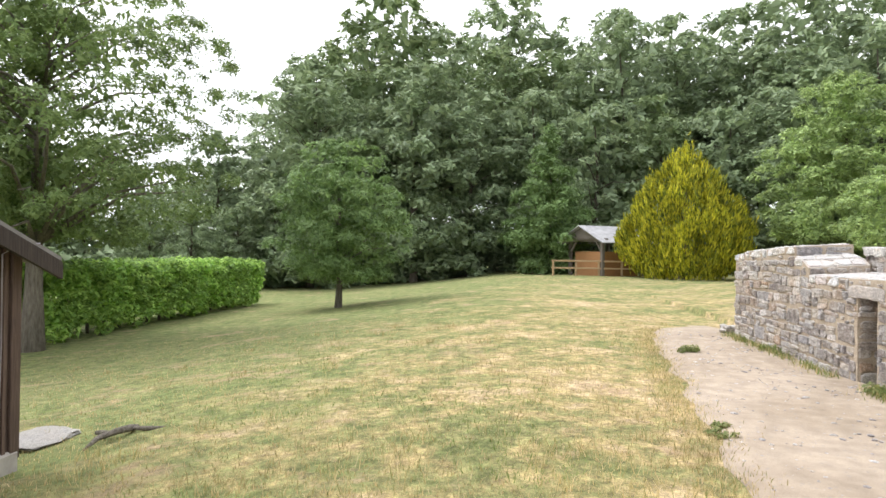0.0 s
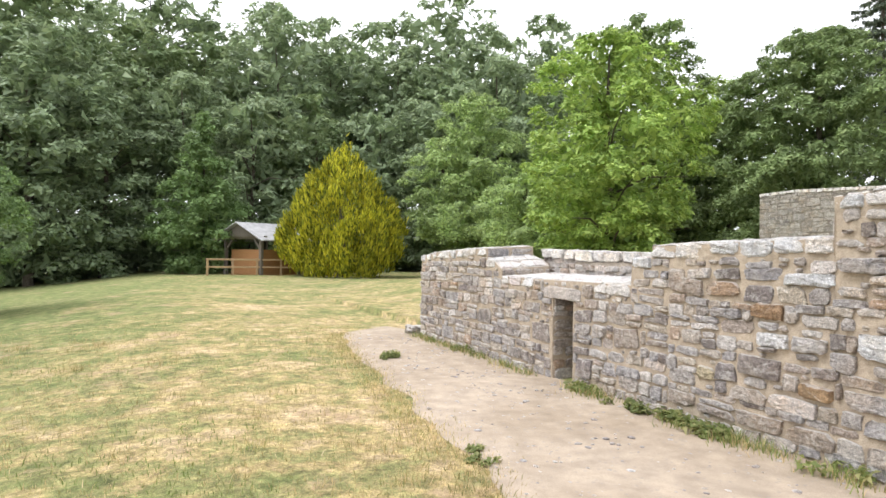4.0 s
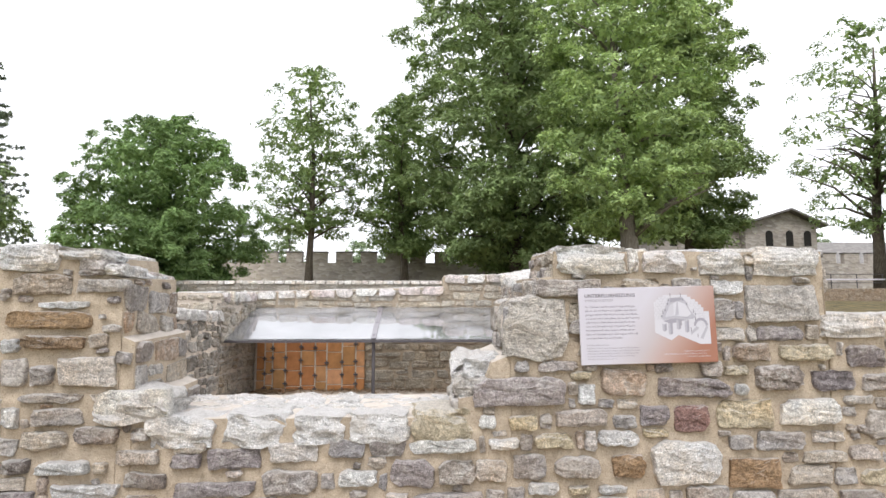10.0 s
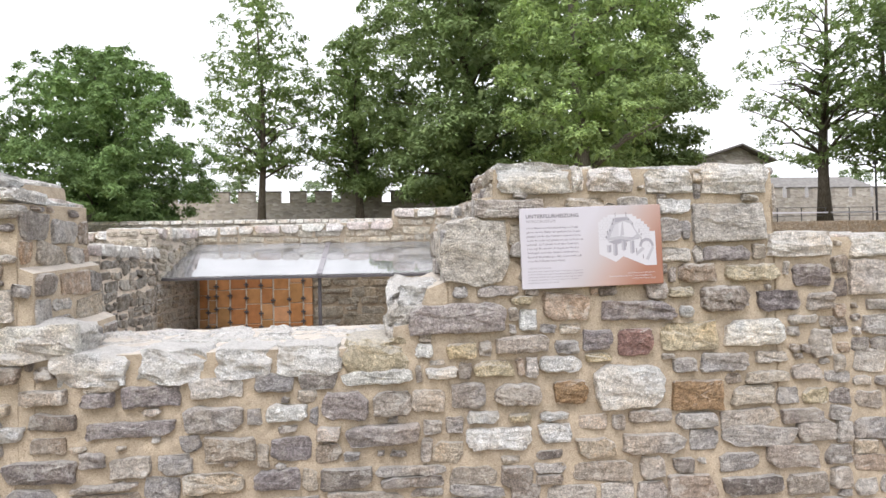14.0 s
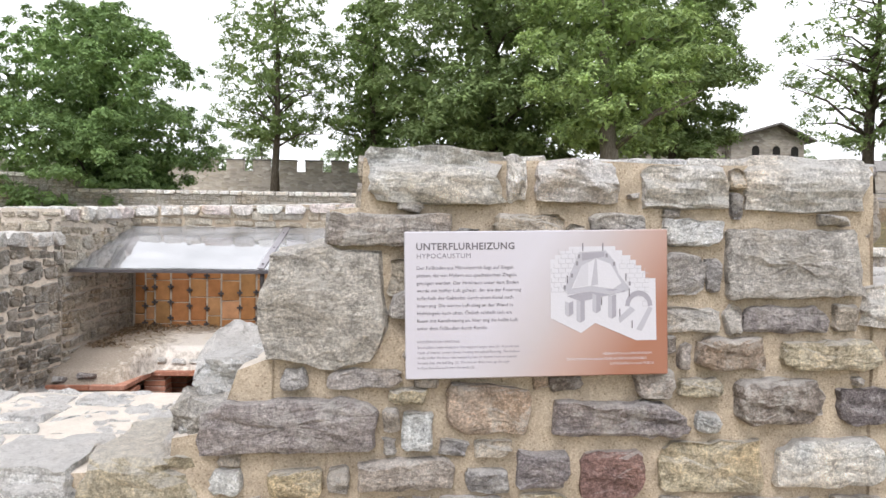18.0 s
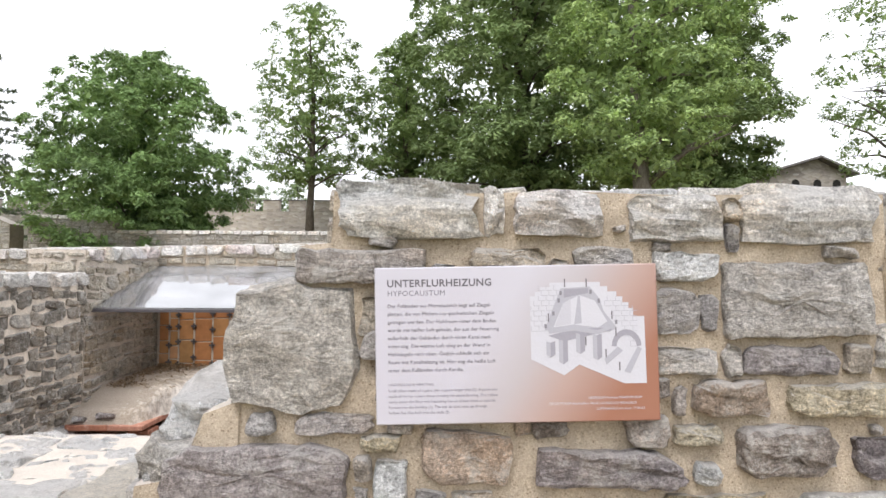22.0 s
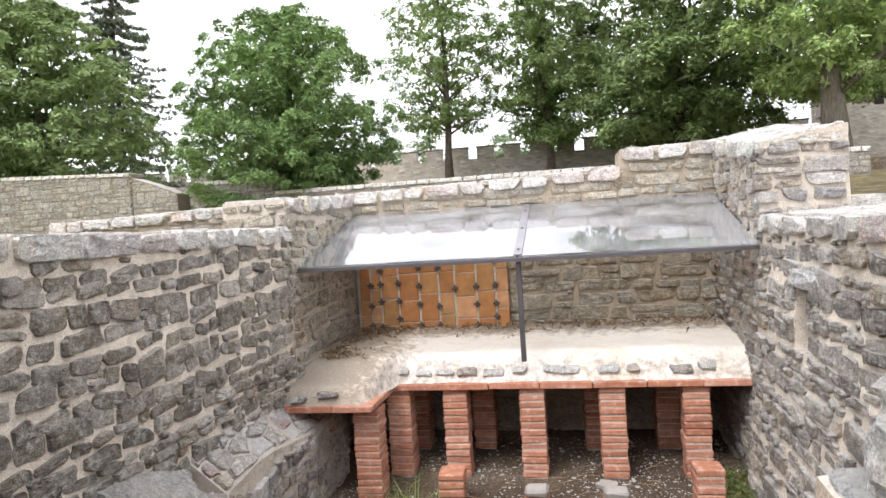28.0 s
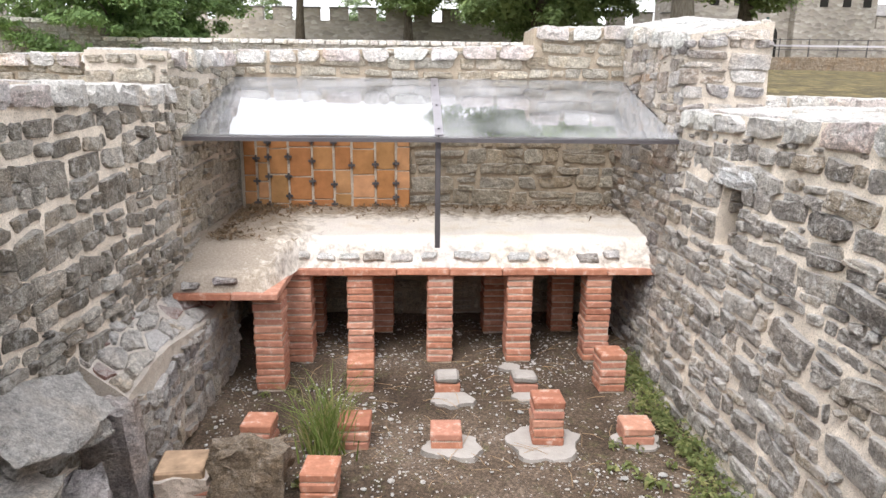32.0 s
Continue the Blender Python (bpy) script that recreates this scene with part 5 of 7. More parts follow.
for x, y in ((-1.58, 8.64), (-0.95, 8.63)):
    t = brick_pillar(x, y, FLOOR_Z, 0.08, "stub of a brick pillar under a block of grey mortar", w=0.2)
    bm = boxed(-0.1, 0.1, -0.09, 0.09, 0.08, 0.14, bevel=0.02, jitter=0.012)
    part("mortar_cap", bm, OLD_MORTAR, t, "grey mortar cap")


def mortar_pad(x, y, r):
    bm = bmesh.new()
    top, bot = [], []
    n, turn = 34, rng.uniform(0, 90)
    for i in range(n):
        a = math.tau * i / n
        q = r * (0.95 + 0.4 * noise.noise((math.cos(a) * 1.3 + turn, math.sin(a) * 1.3, 0.0)) + 0.14 * noise.noise((math.cos(a) * 5 + turn, math.sin(a) * 5, 3.0)))
        top.append(bm.verts.new((q * math.cos(a) * 0.95, q * math.sin(a) * 0.88, 0.004)))
        bot.append(bm.verts.new((q * math.cos(a), q * math.sin(a), -0.03)))
    bm.faces.new(top)
    for i in range(n):
        bm.faces.new((bot[i], bot[(i + 1) % n], top[(i + 1) % n], top[i]))
    ob = part("mortar_pad", bm, OLD_MORTAR)
    ob.matrix_world = pose(x, y, FLOOR_Z + 0.01)
    return tagged(ob, "grey patch of old mortar on the pit floor", "mortar", "mortar patches")


for x, y, r in ((-1.6, 7.76, 0.22), (-0.96, 7.76, 0.27), (-1.55, 8.45, 0.17), (-0.95, 8.47, 0.12), (-0.3, 7.8, 0.18), (-2.9, 7.75, 0.16), (-1.0, 9.05, 0.1)):
    mortar_pad(x, y, r)

# raised floor: tile plates, cream screed, stones bedded in its front
slab = thing("raised_floor", "cream mortar floor on red tile plates, raised on brick pillars", "floor slab")
plates = [(-2.9 + 0.455 * i, -2.9 + 0.455 * (i + 1) - 0.004, 9.14, 9.6) for i in range(7)] + [(-3.62, -3.2, 8.44, 9.15), (-3.196, -2.86, 8.44, 9.14)]
for a, b, c, d in plates:
    part("tile_plate", boxed(a, b, c, d, 0.15, 0.205, bevel=0.006, jitter=0.003), BRICK, slab)
part("plate_bed", boxed(-3.64, 0.26, 9.2, 10.57, 0.155, 0.2), BRICK, slab)
sv, sf = [], []
NXS, NYS = 52, 30
for j in range(NYS + 1):
    for i in range(NXS + 1):
        x = -3.66 + 3.98 * i / NXS
        edge = 9.17 if x > -2.84 else 8.47 if x < -2.94 else 8.47 + 0.7 * (x + 2.94) / 0.1
        edge += 0.025 * noise.noise((x * 5.0, 0.0, 0.0))
        y = edge + (10.6 - edge) * (j / NYS) ** 1.35
        run = y - edge
        z = 0.2 + (0.25 * smooth01(run / 0.22) if x > -2.9 else 0.14 * smooth01(run / 0.12) + 0.1 * smooth01((run - 0.25) / 0.5)) + 0.07 * smooth01(run / 1.4)
        if j == 0:
            z = 0.2
        z += 0.022 * noise.noise((x * 2.3, y * 2.3, 4.0)) * (1 if j else 0)
        sv.append((x, y, z))
for j in range(NYS):
    for i in range(NXS):
        a = j * (NXS + 1) + i
        sf.append((a, a + 1, a + NXS + 2, a + NXS + 1))
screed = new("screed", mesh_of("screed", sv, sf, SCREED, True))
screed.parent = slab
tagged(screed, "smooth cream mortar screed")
bed = Masonry(slab, STONE_PALE, near=(0, 9, 0), limit=60, name="edge_stone")
for x in (-2.78, -2.6, -2.42, -2.2, -1.95, -1.72, -1.45, -1.26, -0.95, -0.7, -0.35, -0.1):
    bed.add(place((x + rng.uniform(-0.03, 0.03), 9.235, 0.3 + rng.uniform(-0.02, 0.02)), (1, 0, 0), (0, 0.5, 0.85), rng.uniform(0.1, 0.24), rng.uniform(0.06, 0.1), 0.01), rng.choice((STONE_GREY, STONE_PALE, STONE_CAP, STONE_PALE)))
bed.add(place((-3.25, 8.5, 0.29), (1, 0, 0), (0, 0.4, 0.9), 0.2, 0.06, 0.02), STONE_DARK)
bed.add(place((-3.5, 8.47, 0.26), (1, 0, 0), (0, 0.4, 0.9), 0.13, 0.06, 0.02), STONE_GREY)
bed.build()

# hollow wall tiles
tiles = thing("hollow_tile_panel", "orange terracotta hollow tiles cramped to the back wall", "wall tiles")
part("tile_bed", boxed(-3.6, -1.9, 10.498, 10.575, 0.45, 1.72), MORTAR_ROOM, tiles)
cols = [-3.58, -3.44, -3.32, -3.12, -2.88, -2.66, -2.48, -2.24, -2.03, -1.88]
for a, b in zip(cols, cols[1:]):
    z = 0.47 - rng.uniform(0, 0.18)
    while z < 1.62:
        h = rng.choice((0.24, 0.26, 0.3)) if b - a > 0.17 else rng.uniform(0.16, 0.26)
        lo, hi = max(z, 0.46), min(z + h, 1.72)
        if hi - lo > 0.05:
            part("wall_tile", boxed(a + 0.012, b - 0.012, 10.49, 10.53, lo + 0.006, hi - 0.006, bevel=0.006, jitter=0.003), TILE, tiles)
        z += h
    for z in (0.58, 0.78, 0.98, 1.2):
        if rng.random() < 0.8 and a > -3.5:
            zz = z + rng.uniform(-0.05, 0.05)
            bm = boxed(a - 0.035, a + 0.035, 10.47, 10.495, zz - 0.012, zz + 0.012)
            add_box(bm, a - 0.008, a + 0.008, 10.465, 10.49, zz - 0.035, zz + 0.035)
            part("iron_cramp", bm, STEEL, tiles, "small dark iron cramp")

# glass cover
cover = thing("glass_cover", "two sloping dusty glass panes on a grey steel frame", "glass roof")
GY0, GY1, GZ0, GZ1 = 8.93, 10.55, 1.31, 1.775


def sloped(x0, x1, y0, y1, lift, thick):
    """A flat bar or pane lying in the roof's slope."""
    bm = bmesh.new()
    k = (GZ1 - GZ0) / (GY1 - GY0)
    vs = [bm.verts.new((x, y, GZ0 + (y - GY0) * k + lift + t)) for t in (0, thick) for y in (y0, y1) for x in (x0, x1)]
    for f in ((0, 2, 3, 1), (4, 5, 7, 6), (0, 1, 5, 4), (2, 6, 7, 3), (0, 4, 6, 2), (1, 3, 7, 5)):
        bm.faces.new([vs[i] for i in f])
    return bm


for a, b in ((-3.62, -1.655), (-1.645, 0.25)):
    p = part("pane", sloped(a, b, GY0, GY1, 0.02, 0.012), GLASS, cover, "dusty glass pane")
    p.visible_shadow = False
part("front_bar", sloped(-3.66, 0.3, GY0 - 0.02, GY0 + 0.015, -0.012, 0.03), STEEL, cover)
centre_bar = part("centre_bar", sloped(-1.68, -1.61, GY0, GY1 - 0.02, 0.036, 0.008), STEEL_LIGHT, cover)
part("rafter", sloped(-1.67, -1.63, GY0 + 0.02, GY1, -0.03, 0.045), STEEL, cover)
part("wall_bar", sloped(-3.62, 0.27, GY1 - 0.03, GY1 + 0.01, -0.02, 0.035), STEEL, cover)
part("wall_bar", sloped(-3.66, -3.625, GY0, GY1, -0.01, 0.03), STEEL, cover)
part("wall_bar", sloped(0.255, 0.29, GY0, GY1, -0.01, 0.03), STEEL, cover)
part("post", boxed(-1.672, -1.628, 9.02, 9.06, 0.42, 1.31, bevel=0.004), STEEL, cover)
for i in range(3):
    y = GY0 + 0.12 + i * 0.6
    bm = bmesh.new()
    bmesh.ops.create_cone(bm, segments=10, radius1=0.012, radius2=0.009, depth=0.012, cap_ends=True, matrix=Matrix.Translation((-1.645, y, GZ0 + (y - GY0) * 0.287 + 0.05)))
    part("bolt", bm, STEEL, centre_bar)


def broken_block(size, seed, rough=0.18, sub=6, flat=False):
    bm = bmesh.new()
    bmesh.ops.create_cube(bm, size=1.0)
    bmesh.ops.subdivide_edges(bm, edges=bm.edges, cuts=sub, use_grid_fill=True)
    o = Vector((seed * 3.7, seed * 1.3, 0))
    for v in bm.verts:
        c = v.co.copy()
        r = max(abs(c.x), abs(c.y), abs(c.z)) / max(c.length, 1e-6)
        v.co = c * (0.72 + 0.28 * r * 1.35)
        v.co += noise.noise_vector(c * 2.1 + o) * rough + noise.noise_vector(c * 5.3 + o) * rough * 0.4 + noise.noise_vector(c * 12.0 + o) * rough * 0.14
        if flat:
            v.co.z = min(v.co.z, 0.5 + 0.07 * noise.noise(c * 7.0 + o))
        v.co = Vector((v.co.x * size[0], v.co.y * size[1], v.co.z * size[2]))
    return bm


def boulder(name, label, at, size, material, seed, turn=(0, 0, 0), category="stone", group="", rough=0.18, sub=6):
    """A rough broken block."""
    ob = part(name, broken_block(size, seed, rough, sub), material)
    ob.matrix_world = pose(*at, *turn)
    return tagged(ob, label, category, group)


for i, (a, b, lo, hi, kind) in enumerate(CREST):
    deep = rng.uniform(0.26, 0.42)
    ob = part("crest_stone", broken_block(((b - a) * 0.98, deep, (hi - lo) * 1.08), 61 + i, 0.1, 8), S[kind], wall_front)
    ob.location = ((a + b) / 2, WALL_Y - 0.03 + deep / 2, (lo + hi) / 2)
for i, (a, b, lo, hi, kind, deep) in enumerate(RIM):
    ob = part("sill_stone", broken_block(((b - a) * 0.94, deep, (hi - lo) * 1.25), 31 + i, 0.12, 8, True), S[kind], wall_front)
    ob.location = ((a + b) / 2, 3.73 + deep / 2, hi - (hi - lo) * 0.6)
    for v in ob.data.vertices:
        v.co.y = max(v.co.y, -0.016 - deep / 2 + 0.012 * noise.noise(v.co * 9.0))
boulder("sill_block", "rough pale block at the broken end of the sill", (-0.62, 4.22, 1.2), (0.28, 0.4, 0.26), STONE_BLEACHED, 3, rough=0.26, sub=12)
boulder("sill_block", "cracked grey block at the broken end of the sill", (-0.68, 3.95, 1.13), (0.26, 0.34, 0.16), STONE_WORN, 5, rough=0.2, sub=9)
boulder("sill_block", "small pale block lying on the cracked sill stone", (-0.64, 3.95, 1.26), (0.2, 0.2, 0.12), STONE_PALE, 23, rough=0.16, sub=8)
boulder("sill_block", "rough grey block on the broken wall end", (-2.62, 3.92, 1.06), (0.4, 0.4, 0.18), STONE_CAP, 6)
boulder("slab_stone", "large tilted slate slab against the room wall", (-3.52, 6.5, 0.2), (0.36, 0.68, 0.15), STONE_WORN, 8, (-14, 32, -12), rough=0.16, sub=10)
boulder("upright_stone", "dark upright slab beside the ledge", (-3.47, 7.03, -0.34), (0.28, 0.16, 0.74), STONE_DARK, 9, (5, 0, -8), rough=0.1, sub=9)
boulder("dark_stone", "dark broken stone below the tilted slab", (-3.38, 6.5, -0.36), (0.2, 0.26, 0.5), STONE_DARK, 12, (10, 0, 30), rough=0.12)
stub = thing("masonry_stub", "stub of pale mortared masonry under the tilted slab", "masonry")
core("body", (-3.33, 5.3, 0), (0, 1, 0), (-1, 0, 0), [(0, 1.05, -0.8)], lambda u: -0.12, 0.33, MORTAR_ROOM, stub, step=0.05)
lm = Masonry(stub, STONE_GREY, near=(-3.3, 6.2, 0), limit=60)
face_outlines(lm, (-3.33, 5.3, 0), (0, 1, 0), (1, 0, 0), courses(0, 1.08, -0.6, lambda u: -0.1, 0.22, 0.12))
lm.build()
boulder("rubble_block", "rough grey rubble block on the masonry stub", (-3.5, 5.85, -0.02), (0.34, 0.95, 0.26), STONE_WORN, 19, (0, 18, 4), rough=0.16, sub=9)
boulder("brown_stone", "rust-stained dark rock beside the brick stump", (-2.79, 7.1, -0.48), (0.38, 0.24, 0.44), STONE_RUST, 14, (0, 8, 10), rough=0.2, sub=9)
stump = thing("brick_stump", "broken tan brick bedded on a block of mortar rubble", "pillar stump", "hypocaust pillars", (-3.15, 7.16, FLOOR_Z), 6)
part("mortar", broken_block((0.31, 0.3, 0.3), 44, 0.09, 7), LIME, stump, "pale mortar rubble").location = (0, 0, 0.08)
part("brick", boxed(-0.15, 0.12, -0.13, 0.13, 0.2, 0.262, bevel=0.012, jitter=0.012), TILE_WORN, stump, "worn tan brick")
part("brick", boxed(-0.14, 0.15, -0.14, 0.12, 0.12, 0.18, bevel=0.012, jitter=0.012), BRICK, stump)
ledge = thing("wall_ledge", "rough masonry ledge along the foot of the room wall", "ledge")
core("body", (-3.4, 7.1, 0), (0, 1, 0), (-1, 0, 0), [(0, 2.2, -0.8)], lambda u: 0.02 + 0.05 * math.sin(u * 3.0), 0.3, MORTAR_ROOM, ledge, rise=0.24, step=0.045)
lm = Masonry(ledge, STONE_GREY, near=(-3.4, 7.5, -0.3), limit=140)
face_outlines(lm, (-3.4, 7.1, 0), (0, 1, 0), (1, 0, 0), courses(0, 2.2, -0.68, lambda u: -0.02, 0.17, 0.16, 0.035, (), 0.4), proud=(0.012, 0.03))
slant = Vector((-0.3, 0, 0.24)).normalized()
for poly in rubble(0.0, 1.75, 0.02, lambda q: 0.36, 0.24, 0.13, 0.02):
    mu = middle(poly)[0]
    lm.add_outline((-3.4, 7.1, 0.022 + 0.05 * math.sin(mu * 3.0)), Vector((0, 1, 0)), slant, Vector((0.24, 0, 0.3)).normalized(), poly, rng.uniform(0.004, 0.03), rng.choice((STONE_WORN, STONE_WORN, STONE_RED, STONE_GREY, STONE_CAP)))
lm.build()
boulder("lintel_stone", "pale stone lintel over the niche", (0.33, 7.9, 1.15), (0.2, 0.6, 0.12), STONE_PALE, 17, rough=0.1)

# ---- information panel ----
panel = thing("information_panel", "printed information panel, lilac fading to copper, fixed to the wall", "sign")
panel.matrix_world = pose(-0.098, 3.69, 1.285, 0, -1.3, 0)
PW, PH = 0.787, 0.435
bm = boxed(0, PW, 0, 0.012, 0, PH, bevel=0.003)
board = part("board", bm, SIGN_FACE, panel)
part("rail", boxed(0.12, PW - 0.12, 0.012, 0.05, 0.08, 0.12), SIGN_EDGE, panel)
part("rail", boxed(0.12, PW - 0.12, 0.012, 0.05, PH - 0.12, PH - 0.08), SIGN_EDGE, panel)


def lettering(name, text, x, z, size, material, spacing=1.0, depth=-0.0008, bold=0.0):
    cu = bpy.data.curves.new(name, "FONT")
    cu.body, cu.size, cu.space_character, cu.resolution_u = text, size, spacing, 2
    cu.offset = bold
    tmp = bpy.data.objects.new(name, cu)
    scene.collection.objects.link(tmp)
    bpy.context.view_layer.update()
    me = bpy.data.meshes.new_from_object(tmp)
    bpy.data.objects.remove(tmp)
    me.transform(Matrix.Translation((x, depth, z)) @ Matrix.Rotation(radians(90), 4, "X"))
    me.materials.clear()
    me.materials.append(material)
    ob = new(name, me)
    ob.parent = board
    return ob


def bar(name, x0, x1, z0, z1, material, depth=-0.0008):
    me = mesh_of(name, [(x0, depth, z0), (x1, depth, z0), (x1, depth, z1), (x0, depth, z1)], [(0, 1, 2, 3)], material)
    ob = new(name, me)
    ob.parent = board
    return ob


lettering("title", "UNTERFLURHEIZUNG", 0.034, PH - 0.054, 0.0285, SIGN_INK, 1.06, bold=0.0006)
lettering("subtitle", "HYPOCAUSTUM", 0.035, PH - 0.079, 0.021, SIGN_INK_SOFT, 1.08)
LINES = ["Der Fußboden aus Mörtelestrich liegt auf Ziegel-", "platten, die von Pfeilern aus quadratischen Ziegeln", "getragen werden. Der Hohlraum unter dem Boden",
         "wurde mit heißer Luft geheizt, der aus der Feuerung", "außerhalb des Gebäudes durch einen Kanal nach", "innen zog. Die warme Luft stieg an der Wand in",
         "Hohlziegeln nach oben. Östlich schließt sich ein", "Raum mit Kanalheizung an. Hier zog die heiße Luft", "unter dem Fußboden durch Kanäle."]
for i, text in enumerate(LINES):
    lettering("text_line", text, 0.035, PH - 0.112 - i * 0.0222, 0.0146, SIGN_INK)
lettering("caption", "UNDERFLOOR HEATING", 0.035, 0.107, 0.0105, SIGN_INK_SOFT, 1.1)
SMALL = ["Small pillars made of square tiles support larger tiles (2). A pavement", "made of mortar covers these creating the actual flooring. The hollow", "cavity under the floor was heated by hot air drawn from an outside",
         "furnace into the building (1). The hot air then rose up through", "hollow flue tiles built into the walls (3)."]
for i, text in enumerate(SMALL):
    lettering("small_text_line", text, 0.035, 0.0905 - i * 0.0152, 0.0108, SIGN_INK_SOFT)
for i, (a, text) in enumerate(((0.588, "HEIZRAUM Furnace PRAEFURNIUM"), (0.478, "ZIEGELPFEILER Brick pillars PILAE LATERCULIS BESALIBUS"), (0.61, "LUFTKANÄLE Air ducts TUBULI"))):
    lettering("caption", text, a, 0.0625 - i * 0.015, 0.0098, SIGN_DRAW)


def drawing(name, pts, material, depth):
    me = mesh_of(name, [(x, depth, z) for x, z in pts], [tuple(range(len(pts)))], material)
    ob = new(name, me)
    ob.parent = board
    return ob


def sheet(pts):
    """Print coordinates of the drawing, to panel metres."""
    return [((x - 130) * 0.000826, (600 - y) * 0.00083) for x, y in pts]


steps_left = [(653, 180), (670, 180), (670, 165), (688, 165), (688, 150), (720, 150), (720, 135)]
steps_right = [(890, 135), (890, 150), (915, 150), (915, 168), (945, 168), (945, 185), (965, 185), (965, 205), (985, 205), (985, 225), (1000, 225), (1000, 252), (1037, 252)]
drawing("drawing", sheet([(653, 390)] + steps_left + steps_right + [(1040, 475), (965, 475), (815, 410), (763, 445)]), SIGN_DRAW, -0.0008)
drawing("drawing_plaster", sheet([(700, 295), (728, 225), (758, 155), (855, 150), (888, 190), (900, 232), (945, 290), (920, 302), (740, 292)]), SIGN_MID, -0.0011)
drawing("drawing_niche", sheet([(768, 158), (850, 155), (850, 172), (768, 186)]), SIGN_SHADE, -0.0014)
drawing("drawing_screed", sheet([(730, 285), (765, 205), (820, 178), (872, 198), (912, 268), (880, 288), (800, 276)]), SIGN_DRAW, -0.0014)
drawing("drawing_edge", sheet([(712, 292), (800, 284), (880, 296), (925, 280), (925, 292), (880, 310), (800, 297), (715, 306)]), SIGN_MID, -0.0017)
drawing("drawing_slab", sheet([(712, 312), (800, 292), (925, 288), (925, 298), (765, 332)]), SIGN_SHADE, -0.0016)
for x, top, foot in ((705, 330, 385), (747, 325, 408), (805, 304, 375), (862, 308, 396)):
    drawing("drawing_pillar", sheet([(x, top), (x + 14, top + 6), (x + 14, foot), (x, foot - 8)]), SIGN_MID, -0.0018)
    drawing("drawing_pillar_side", sheet([(x + 14, top + 6), (x + 30, top), (x + 30, foot - 10), (x + 14, foot)]), SIGN_SHADE, -0.0018)
arc = [math.pi * k / 10 for k in range(11)]
drawing("drawing_arch", sheet([(975 + 50 * math.cos(a), 350 - 55 * math.sin(a)) for a in arc] + [(975 - 34 * math.cos(a), 352 - 38 * math.sin(a)) for a in arc]), SIGN_SHADE, -0.0016)
drawing("drawing_channel", sheet([(900, 392), (945, 352), (962, 366), (905, 412)]), SIGN_MID, -0.0018)
drawing("drawing_channel", sheet([(965, 435), (1012, 352), (1026, 360), (985, 442)]), SIGN_MID, -0.0018)
for y in range(152, 300, 17):
    for x in range(656, 745, 26):
        if (x - 640) * 1.9 > 330 - y - 100 and x < 760 - (y - 135) * 0.32:
            a, b = sheet([(x + (y // 17 % 2) * 10, y + 8), (x + 22 + (y // 17 % 2) * 10, y + 9.5)])
            bar("drawing_course", a[0], b[0], b[1], a[1], SIGN_MID, -0.0013)
for y in range(190, 345, 17):
    for x in range(905, 1020, 28):
        if x > 880 + (y - 170) * 0.55 and x < 900 + (y - 140) * 1.1 and x < 1010:
            a, b = sheet([(x, y + 8), (x + 24, y + 9.5)])
            bar("drawing_course", a[0], b[0], b[1], a[1], SIGN_MID, -0.0013)
for y in range(152, 300, 17):
    for x in range(656, 745, 26):
        if (x - 640) * 1.9 > 330 - y - 100 and x < 760 - (y - 135) * 0.32:
            a, b = sheet([(x + (y // 17 % 2) * 10 - 1, y - 8), (x + (y // 17 % 2) * 10 + 0.6, y + 8)])
            bar("drawing_joint", a[0], b[0], b[1], a[1], SIGN_MID, -0.0013)
for y in range(190, 345, 17):
    for x in range(905, 1020, 28):
        if x > 880 + (y - 170) * 0.55 and x < 900 + (y - 140) * 1.1 and x < 1010:
            a, b = sheet([(x - 1 + (y // 17 % 2) * 9, y - 8), (x + 0.6 + (y // 17 % 2) * 9, y + 8)])
            bar("drawing_joint", a[0], b[0], b[1], a[1], SIGN_MID, -0.0013)
drawing("drawing_fold", sheet([(815, 180), (822, 180), (826, 272), (800, 276)]), SIGN_MID, -0.0016)
drawing("drawing_hatch", sheet([(765, 205), (790, 190), (790, 274), (735, 283)]), SIGN_HATCH, -0.0015)
for x, y in ((771, 135), (844, 135), (714, 250), (928, 245), (838, 330), (940, 300), (905, 372), (950, 415)):
    a, b = sheet([(x - 2, y - 12), (x + 2, y + 16)])
    bar("drawing_arrow", a[0], b[0], b[1], a[1], SIGN_INK, -0.002)
for x, y in ((757, 170), (750, 195), (731, 238), (704, 280), (858, 168), (885, 198), (942, 270)):
    a, b = sheet([(x - 4, y - 7), (x + 4, y + 7)])
    bar("drawing_flue", a[0], b[0], b[1], a[1], SIGN_INK_SOFT, -0.002)


# ---- trees ----
def leaf_cloud(clumps, per, size, r, flat=0.55, up=0.35, long=1.5):
    """Pointed leaves scattered round clump centres (x, y, z, radius). Returns verts and faces as arrays."""
    g = np.random.RandomState(r)
    c = np.repeat(np.array(clumps, float), per, axis=0)
    n = len(c)
    off = g.normal(size=(n, 3))
    off /= np.linalg.norm(off, axis=1)[:, None]
    rad = g.uniform(0.35, 1.0, n) ** 0.6
    p = c[:, :3] + off * (c[:, 3] * rad)[:, None] * np.array([1, 1, flat])
    nrm = off * 0.6 + g.normal(size=(n, 3)) * 0.38 + np.array([0, 0, up * 1.2])
    return leaves_at(p, nrm, size, g, long)


